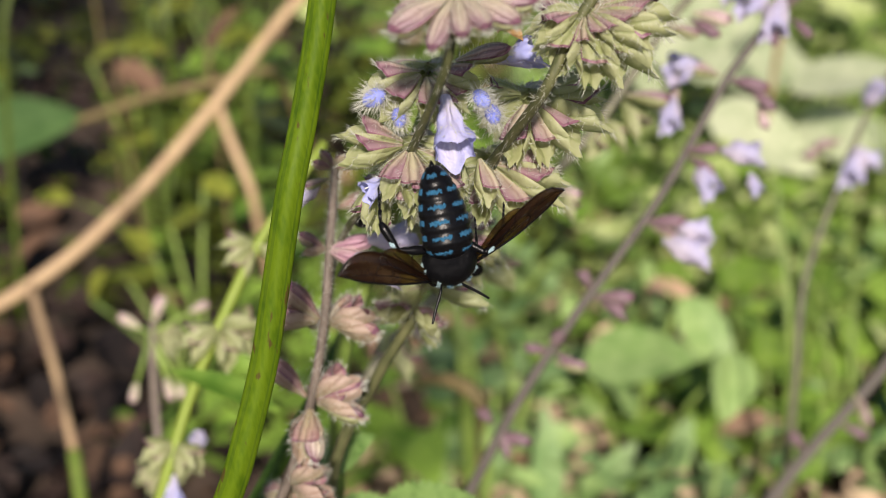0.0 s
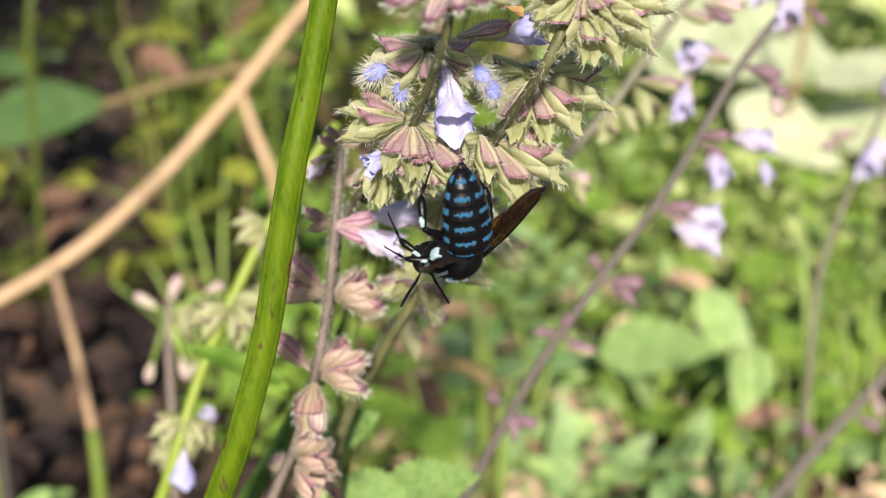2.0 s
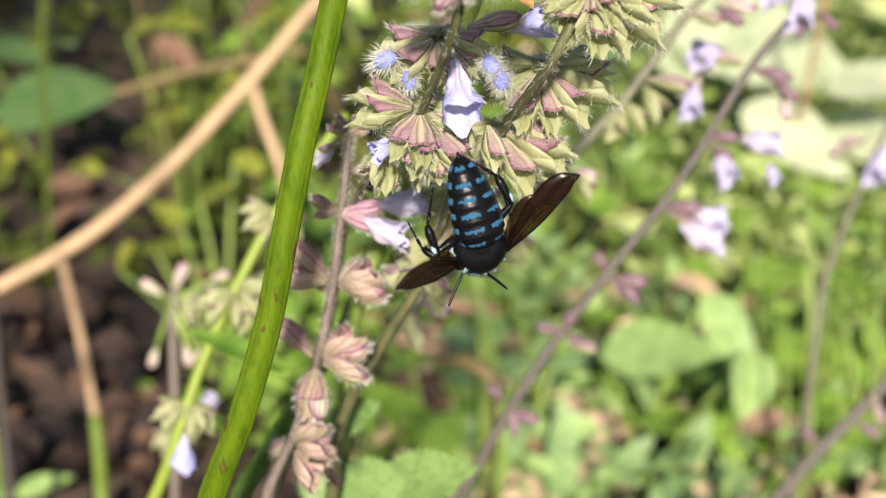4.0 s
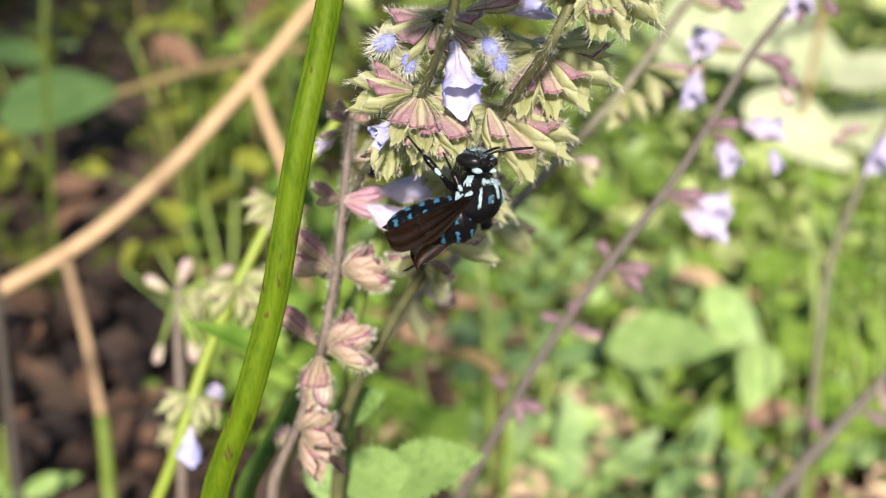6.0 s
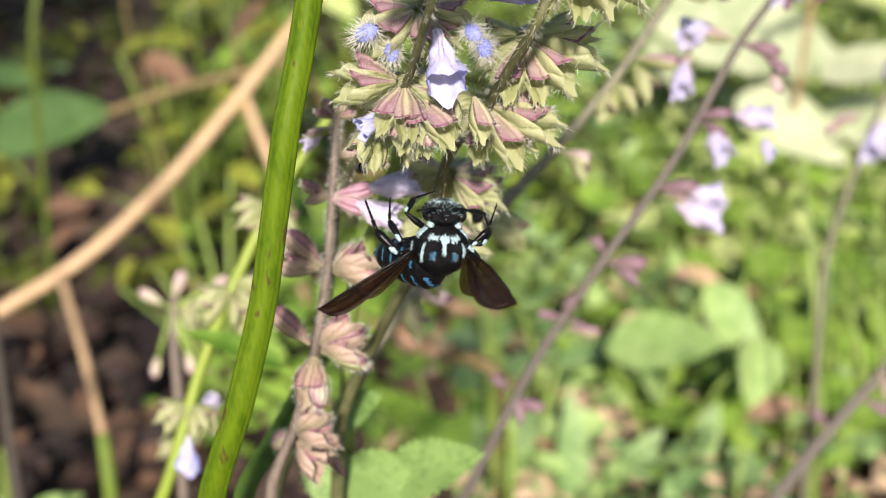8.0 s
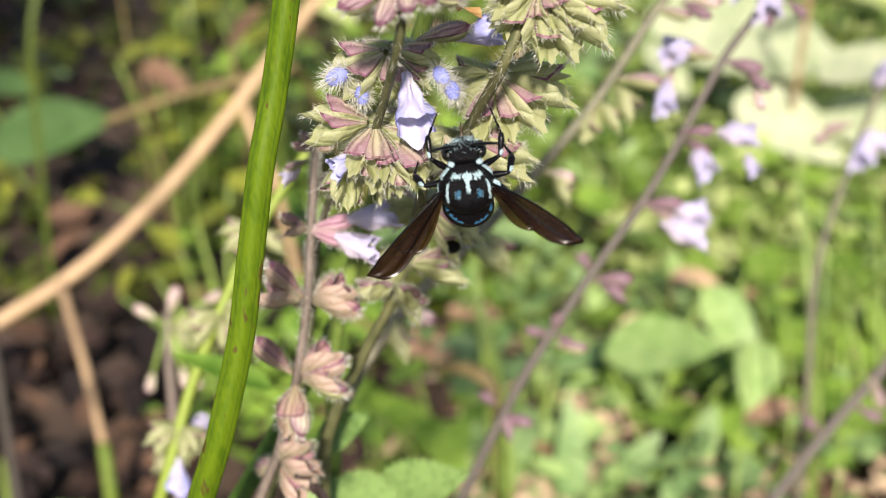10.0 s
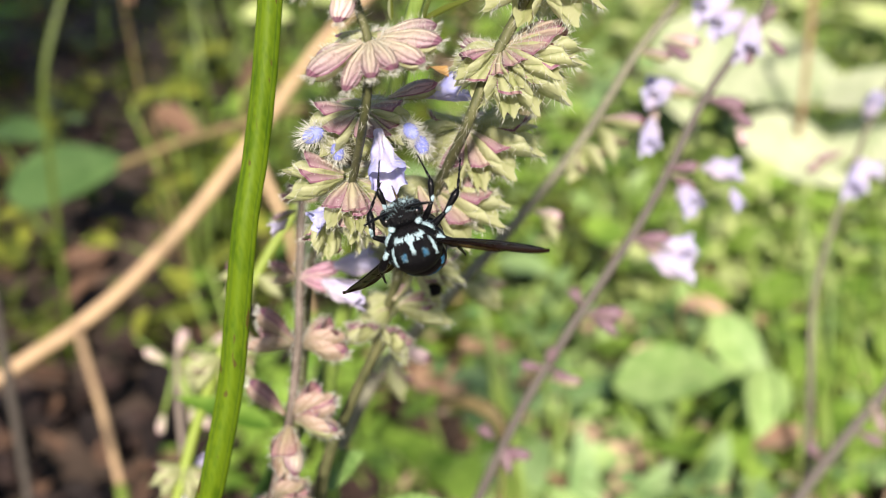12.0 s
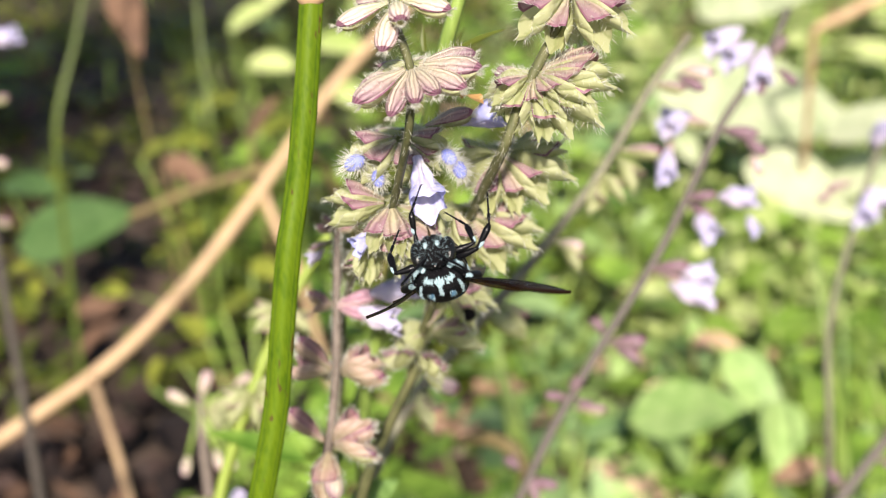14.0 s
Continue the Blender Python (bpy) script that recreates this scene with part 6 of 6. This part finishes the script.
BEE_ROWS = [
    (0.0, 0.00054, 0.09110, 0.27639, 159.0, 42.3, 97.8),
    (0.5, 0.00124, 0.08858, 0.27562, 157.9, 42.2, 101.9),
    (1.0, 0.00133, 0.08842, 0.27520, 167.5, 41.7, 110.3),
    (1.5, 0.00117, 0.08868, 0.27531, -162.5, 29.6, 139.9),
    (2.0, 0.00126, 0.08907, 0.27533, -162.2, 29.8, 140.3),
    (2.5, 0.00133, 0.08855, 0.27497, -162.4, 30.0, 140.9),
    (3.0, 0.00149, 0.08852, 0.27538, -162.7, 30.4, 140.9),
    (3.2, 0.00174, 0.08833, 0.27505, -162.7, 30.5, 140.9),
    (4.3, 0.00318, 0.08834, 0.27539, 154.1, 37.3, 91.3),
    (5.3, 0.00329, 0.08822, 0.27551, 133.4, 33.2, 77.3),
    (5.5, 0.00303, 0.08824, 0.27565, 133.4, 30.2, 78.1),
    (5.6, 0.00344, 0.08867, 0.27648, 107.9, -4.1, 53.4),
    (5.8, 0.00263, 0.08986, 0.27781, 101.6, -54.9, 30.2),
    (6.0, 0.00253, 0.09121, 0.27710, 71.6, -72.6, 75.4),
    (6.5, 0.00226, 0.09293, 0.27794, 50.6, -45.9, 96.2),
    (7.0, 0.00356, 0.09111, 0.27607, 115.8, -61.3, 18.6),
    (7.3, 0.00489, 0.09018, 0.27621, 119.2, -58.7, 9.8),
    (7.5, -0.00059, 0.08724, 0.26957, 137.2, -30.9, 2.7),
    (7.7, 0.00110, 0.08850, 0.27248, 88.4, -73.2, 26.2),
    (8.0, 0.00045, 0.08820, 0.27249, 88.1, -83.2, 10.1),
    (8.2, 0.00022, 0.08847, 0.27365, 88.1, -83.2, 10.1),
    (9.2, 0.00298, 0.08890, 0.27714, 51.6, -88.3, 42.6),
    (10.3, 0.00629, 0.08983, 0.28196, -75.0, -84.5, 169.2),
    (10.5, 0.00658, 0.08940, 0.28156, -77.7, -82.9, 171.9),
    (11.0, 0.00637, 0.08901, 0.28253, -83.3, -54.1, -177.5),
    (11.2, 0.00535, 0.08776, 0.28202, -88.1, -62.9, -174.8),
    (11.5, 0.00401, 0.08596, 0.28143, -92.5, -75.1, -170.9),
    (12.0, 0.00384, 0.08408, 0.28280, -93.9, -74.0, -169.9),
    (12.5, 0.00363, 0.08343, 0.28392, -79.0, -74.2, 175.6),
    (13.0, 0.00366, 0.08303, 0.28382, -74.8, -73.5, 171.5),
    (13.5, 0.00264, 0.08089, 0.28346, 162.9, -57.6, -75.2),
    (14.0, 0.00237, 0.08045, 0.28339, -166.0, -57.0, -99.9),
]
ABDOMEN_ROWS = [
    (0.0, -0.00175, 0.00000, -0.00015, 13.6, -63.0, -24.3),
    (0.5, -0.00175, 0.00000, -0.00015, 134.0, -58.1, -147.1),
    (1.0, -0.00175, 0.00000, -0.00015, 109.7, -62.6, -124.9),
    (1.5, -0.00175, 0.00000, -0.00015, -26.2, -54.9, 40.4),
    (2.0, -0.00175, 0.00000, -0.00015, -22.2, -51.6, 36.7),
    (2.5, -0.00175, 0.00000, -0.00015, -14.5, -48.7, 28.8),
    (3.0, -0.00175, 0.00000, -0.00015, -16.9, -44.3, 31.0),
    (3.2, -0.00175, 0.00000, -0.00015, -17.0, -44.3, 31.0),
    (4.3, -0.00175, 0.00000, -0.00015, -13.9, -73.4, 2.8),
    (5.3, -0.00175, 0.00000, -0.00015, -109.3, -72.7, 111.7),
    (5.5, -0.00175, 0.00000, -0.00015, -102.6, -62.8, 128.9),
    (5.6, -0.00175, 0.00000, -0.00015, -21.9, -50.8, 3.5),
    (5.8, -0.00175, 0.00000, -0.00015, 0.0, -17.3, -68.0),
    (6.0, -0.00175, 0.00000, -0.00015, 0.0, -49.0, -69.2),
    (6.5, -0.00175, 0.00000, -0.00015, -0.0, -53.4, -58.7),
    (7.0, -0.00175, 0.00000, -0.00015, 0.0, -36.7, -59.2),
    (7.3, -0.00175, 0.00000, -0.00015, -26.7, -24.1, -43.7),
    (7.5, -0.00175, 0.00000, -0.00015, -24.0, -58.0, -14.0),
    (7.7, -0.00175, 0.00000, -0.00015, -18.0, -33.0, -52.1),
    (8.0, -0.00175, 0.00000, -0.00015, -4.8, -44.4, -72.1),
    (8.2, -0.00175, 0.00000, -0.00015, -4.2, -32.7, -36.8),
    (9.2, -0.00175, 0.00000, -0.00015, 6.6, -41.3, -13.0),
    (10.3, -0.00175, 0.00000, -0.00015, -13.8, -77.9, 6.6),
    (10.5, -0.00175, 0.00000, -0.00015, -30.8, -79.5, 24.5),
    (11.0, -0.00175, 0.00000, -0.00015, -40.5, -65.3, 39.2),
    (11.2, -0.00175, 0.00000, -0.00015, -51.9, -67.3, 44.2),
    (11.5, -0.00175, 0.00000, -0.00015, -121.7, -80.1, 111.4),
    (12.0, -0.00175, 0.00000, -0.00015, -133.9, -80.8, 121.0),
    (12.5, -0.00175, 0.00000, -0.00015, -141.5, -77.2, 125.9),
    (13.0, -0.00175, 0.00000, -0.00015, -149.9, -75.1, 133.5),
    (13.5, -0.00175, 0.00000, -0.00015, -0.1, -60.5, 6.7),
    (14.0, -0.00175, 0.00000, -0.00015, -16.8, -60.7, 7.2),
]
WING_LEFT_ROWS = [
    (0.0, 0.00040, 0.00215, 0.00095, -9.1, -15.4, 33.9),
    (0.5, 0.00040, 0.00215, 0.00095, -12.4, -10.6, 43.0),
    (1.0, 0.00040, 0.00215, 0.00095, -13.8, -6.7, 62.1),
    (1.5, 0.00040, 0.00215, 0.00095, -28.2, 11.5, 82.5),
    (2.0, 0.00040, 0.00215, 0.00095, -30.2, -2.6, 80.2),
    (2.5, 0.00040, 0.00215, 0.00095, -38.9, -24.7, 66.9),
    (3.0, 0.00040, 0.00215, 0.00095, -34.8, -23.4, 72.6),
    (3.2, 0.00040, 0.00215, 0.00095, -35.1, -21.4, 75.2),
    (4.3, 0.00040, 0.00215, 0.00095, -16.8, -30.6, 51.7),
    (5.3, 0.00040, 0.00215, 0.00095, 5.3, -45.2, 27.2),
    (5.5, 0.00040, 0.00215, 0.00095, -2.7, -50.7, 25.8),
    (5.6, 0.00040, 0.00215, 0.00095, 23.1, -40.6, 6.9),
    (5.8, 0.00040, 0.00215, 0.00095, 19.0, -2.9, 12.8),
    (6.0, 0.00040, 0.00215, 0.00095, -12.2, -1.3, 19.7),
    (6.5, 0.00040, 0.00215, 0.00095, -30.0, 23.8, 50.4),
    (7.0, 0.00040, 0.00215, 0.00095, -15.5, -0.9, 29.5),
    (7.3, 0.00040, 0.00215, 0.00095, -18.2, 19.0, 14.1),
    (7.5, 0.00040, 0.00215, 0.00095, 46.4, 12.8, 21.1),
    (7.7, 0.00040, 0.00215, 0.00095, 15.8, -25.1, 33.4),
    (8.0, 0.00040, 0.00215, 0.00095, 7.7, -25.2, 31.9),
    (8.2, 0.00040, 0.00215, 0.00095, 35.3, -15.2, 27.3),
    (9.2, 0.00040, 0.00215, 0.00095, 45.9, -9.8, 20.6),
    (10.3, 0.00040, 0.00215, 0.00095, -4.5, -17.4, 46.4),
    (10.5, 0.00040, 0.00215, 0.00095, -5.6, -16.4, 41.7),
    (11.0, 0.00040, 0.00215, 0.00095, -48.2, -6.2, 33.6),
    (11.2, 0.00040, 0.00215, 0.00095, -48.8, -14.6, 48.9),
    (11.5, 0.00040, 0.00215, 0.00095, -54.7, -26.0, 74.4),
    (12.0, 0.00040, 0.00215, 0.00095, -46.1, -27.2, 65.1),
    (12.5, 0.00040, 0.00215, 0.00095, -38.1, -34.5, 60.3),
    (13.0, 0.00040, 0.00215, 0.00095, -40.6, -35.4, 61.9),
    (13.5, 0.00040, 0.00215, 0.00095, -6.1, -29.8, 38.0),
    (14.0, 0.00040, 0.00215, 0.00095, -20.8, -26.1, 62.8),
]
WING_RIGHT_ROWS = [
    (0.0, 0.00040, -0.00215, 0.00095, 17.5, -35.8, -47.6),
    (0.5, 0.00040, -0.00215, 0.00095, -24.4, -54.6, -24.6),
    (1.0, 0.00040, -0.00215, 0.00095, 5.7, -45.7, -46.8),
    (1.5, 0.00040, -0.00215, 0.00095, -15.4, -59.9, -30.9),
    (2.0, 0.00040, -0.00215, 0.00095, -6.5, -5.5, -41.4),
    (2.5, 0.00040, -0.00215, 0.00095, -7.2, -11.5, -40.7),
    (3.0, 0.00040, -0.00215, 0.00095, -7.3, -13.5, -39.0),
    (3.2, 0.00040, -0.00215, 0.00095, -8.7, -22.3, -38.1),
    (4.3, 0.00040, -0.00215, 0.00095, -8.8, -31.7, -39.2),
    (5.3, 0.00040, -0.00215, 0.00095, 8.7, -33.4, -10.7),
    (5.5, 0.00040, -0.00215, 0.00095, 11.3, -35.6, -14.2),
    (5.6, 0.00040, -0.00215, 0.00095, 25.1, -15.5, -60.9),
    (5.8, 0.00040, -0.00215, 0.00095, 12.3, -27.9, -118.2),
    (6.0, 0.00040, -0.00215, 0.00095, 30.4, -22.1, -137.5),
    (6.5, 0.00040, -0.00215, 0.00095, 45.4, -25.2, -128.4),
    (7.0, 0.00040, -0.00215, 0.00095, 14.8, -25.0, -129.0),
    (7.3, 0.00040, -0.00215, 0.00095, -9.4, -20.6, -102.3),
    (7.5, 0.00040, -0.00215, 0.00095, -41.1, -11.6, -164.0),
    (7.7, 0.00040, -0.00215, 0.00095, -64.2, -18.6, -87.0),
    (8.0, 0.00040, -0.00215, 0.00095, -83.2, 11.9, -63.6),
    (8.2, 0.00040, -0.00215, 0.00095, -90.3, 11.5, -72.2),
    (9.2, 0.00040, -0.00215, 0.00095, -81.3, 30.4, -80.0),
    (10.3, 0.00040, -0.00215, 0.00095, -67.4, 44.1, -88.6),
    (10.5, 0.00040, -0.00215, 0.00095, -61.4, 48.9, -84.8),
    (11.0, 0.00040, -0.00215, 0.00095, -148.1, 70.9, 163.2),
    (11.2, 0.00040, -0.00215, 0.00095, -154.9, 69.6, 167.3),
    (11.5, 0.00040, -0.00215, 0.00095, -129.2, 56.8, -147.1),
    (12.0, 0.00040, -0.00215, 0.00095, -121.7, 57.1, -141.0),
    (12.5, 0.00040, -0.00215, 0.00095, -95.1, 55.8, -121.1),
    (13.0, 0.00040, -0.00215, 0.00095, -92.9, 56.2, -115.5),
    (13.5, 0.00040, -0.00215, 0.00095, -145.1, 17.5, -112.9),
    (14.0, 0.00040, -0.00215, 0.00095, -145.7, 27.3, -147.4),
]

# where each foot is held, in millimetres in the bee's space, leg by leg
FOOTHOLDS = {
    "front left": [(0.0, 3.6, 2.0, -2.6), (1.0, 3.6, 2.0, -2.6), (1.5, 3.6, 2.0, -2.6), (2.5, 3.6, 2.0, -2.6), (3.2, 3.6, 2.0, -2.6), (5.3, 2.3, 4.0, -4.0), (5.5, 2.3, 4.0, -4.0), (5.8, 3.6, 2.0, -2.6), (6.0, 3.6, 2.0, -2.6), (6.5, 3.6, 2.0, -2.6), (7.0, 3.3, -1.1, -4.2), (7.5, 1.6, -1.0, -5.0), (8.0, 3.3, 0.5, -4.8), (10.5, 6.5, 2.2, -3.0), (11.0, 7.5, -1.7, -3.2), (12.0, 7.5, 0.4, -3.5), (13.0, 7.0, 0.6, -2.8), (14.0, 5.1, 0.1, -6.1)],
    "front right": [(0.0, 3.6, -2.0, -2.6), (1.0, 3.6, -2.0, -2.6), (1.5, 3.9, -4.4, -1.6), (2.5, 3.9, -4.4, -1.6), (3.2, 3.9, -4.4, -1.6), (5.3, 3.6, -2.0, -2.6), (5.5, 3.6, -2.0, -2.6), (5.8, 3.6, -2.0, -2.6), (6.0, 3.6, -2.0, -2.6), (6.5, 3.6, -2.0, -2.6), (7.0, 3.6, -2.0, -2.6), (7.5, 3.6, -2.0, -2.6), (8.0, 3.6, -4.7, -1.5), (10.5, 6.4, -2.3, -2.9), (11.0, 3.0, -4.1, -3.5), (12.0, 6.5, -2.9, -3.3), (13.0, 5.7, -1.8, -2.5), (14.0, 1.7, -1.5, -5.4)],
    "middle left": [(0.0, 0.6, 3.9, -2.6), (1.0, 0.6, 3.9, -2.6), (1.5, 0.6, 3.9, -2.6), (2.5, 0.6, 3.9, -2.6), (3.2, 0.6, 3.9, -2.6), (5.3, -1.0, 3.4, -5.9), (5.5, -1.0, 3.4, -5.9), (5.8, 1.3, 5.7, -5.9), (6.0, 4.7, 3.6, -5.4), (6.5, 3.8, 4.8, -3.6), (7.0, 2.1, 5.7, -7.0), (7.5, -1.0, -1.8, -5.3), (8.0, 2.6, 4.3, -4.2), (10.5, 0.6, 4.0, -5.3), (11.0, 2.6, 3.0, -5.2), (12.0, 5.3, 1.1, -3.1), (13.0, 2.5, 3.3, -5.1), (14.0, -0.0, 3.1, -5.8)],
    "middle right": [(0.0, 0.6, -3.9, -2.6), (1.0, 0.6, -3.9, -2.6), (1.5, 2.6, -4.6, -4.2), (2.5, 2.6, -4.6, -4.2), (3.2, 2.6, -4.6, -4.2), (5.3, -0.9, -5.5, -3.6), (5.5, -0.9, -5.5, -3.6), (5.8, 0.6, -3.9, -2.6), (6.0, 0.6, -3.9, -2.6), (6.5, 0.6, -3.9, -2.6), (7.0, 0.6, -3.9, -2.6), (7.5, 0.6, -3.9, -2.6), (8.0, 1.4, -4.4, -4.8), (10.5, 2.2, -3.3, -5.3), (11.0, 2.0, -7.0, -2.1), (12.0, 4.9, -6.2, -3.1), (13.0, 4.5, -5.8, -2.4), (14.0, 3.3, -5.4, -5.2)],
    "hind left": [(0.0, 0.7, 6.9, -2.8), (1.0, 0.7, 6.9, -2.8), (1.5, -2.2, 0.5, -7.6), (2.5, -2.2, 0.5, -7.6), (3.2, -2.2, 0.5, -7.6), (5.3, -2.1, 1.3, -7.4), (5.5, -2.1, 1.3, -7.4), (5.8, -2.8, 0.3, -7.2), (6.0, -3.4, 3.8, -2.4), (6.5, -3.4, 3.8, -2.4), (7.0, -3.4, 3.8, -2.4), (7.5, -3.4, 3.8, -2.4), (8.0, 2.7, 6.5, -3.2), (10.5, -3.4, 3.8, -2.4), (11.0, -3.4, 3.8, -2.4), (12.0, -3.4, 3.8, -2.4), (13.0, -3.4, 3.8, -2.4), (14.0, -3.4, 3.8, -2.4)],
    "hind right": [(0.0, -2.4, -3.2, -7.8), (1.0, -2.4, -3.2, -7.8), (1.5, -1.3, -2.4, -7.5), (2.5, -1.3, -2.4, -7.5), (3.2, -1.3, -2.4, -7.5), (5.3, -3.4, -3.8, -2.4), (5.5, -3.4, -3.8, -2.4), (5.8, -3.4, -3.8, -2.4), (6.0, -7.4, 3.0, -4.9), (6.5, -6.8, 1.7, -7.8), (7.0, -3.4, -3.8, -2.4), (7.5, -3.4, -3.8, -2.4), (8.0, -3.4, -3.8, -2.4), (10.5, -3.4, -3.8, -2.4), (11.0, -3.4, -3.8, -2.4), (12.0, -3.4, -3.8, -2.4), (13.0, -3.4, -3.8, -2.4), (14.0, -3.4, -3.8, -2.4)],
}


def joint(start, end, first, second, pole):
    """Where a limb of two lengths bends, towards the pole, and where it ends."""
    way = end - start
    span = min(max(way.length, abs(first - second) + 0.05), first + second - 0.02)
    way.normalize()
    side = (pole - way * pole.dot(way)).normalized()
    along = (first * first - second * second + span * span) / (2 * span)
    return start + way * along + side * math.sqrt(max(0.0, first * first - along * along)), start + way * span


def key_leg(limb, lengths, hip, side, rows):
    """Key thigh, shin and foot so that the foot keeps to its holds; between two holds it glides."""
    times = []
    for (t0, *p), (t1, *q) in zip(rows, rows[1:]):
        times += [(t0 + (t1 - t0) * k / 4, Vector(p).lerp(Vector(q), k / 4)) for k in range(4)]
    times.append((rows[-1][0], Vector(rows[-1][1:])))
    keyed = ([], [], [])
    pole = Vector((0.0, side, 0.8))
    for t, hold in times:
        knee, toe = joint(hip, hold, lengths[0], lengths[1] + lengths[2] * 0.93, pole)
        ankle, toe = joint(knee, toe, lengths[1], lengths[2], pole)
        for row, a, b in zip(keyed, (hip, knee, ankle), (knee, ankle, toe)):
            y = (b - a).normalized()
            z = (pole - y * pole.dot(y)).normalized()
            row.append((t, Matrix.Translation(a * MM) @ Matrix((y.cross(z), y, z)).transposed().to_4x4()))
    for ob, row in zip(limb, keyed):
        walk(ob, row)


def motions():
    walk(bee, [(t, pose(*row)) for t, *row in BEE_ROWS])
    walk(abdomen, [(t, pose(*row)) for t, *row in ABDOMEN_ROWS])
    walk(wings[0], [(t, pose(*row)) for t, *row in WING_LEFT_ROWS])
    walk(wings[1], [(t, pose(*row)) for t, *row in WING_RIGHT_ROWS])
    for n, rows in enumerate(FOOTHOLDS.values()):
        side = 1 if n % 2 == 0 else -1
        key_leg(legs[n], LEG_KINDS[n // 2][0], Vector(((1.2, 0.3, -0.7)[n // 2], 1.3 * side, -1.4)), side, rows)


motions()
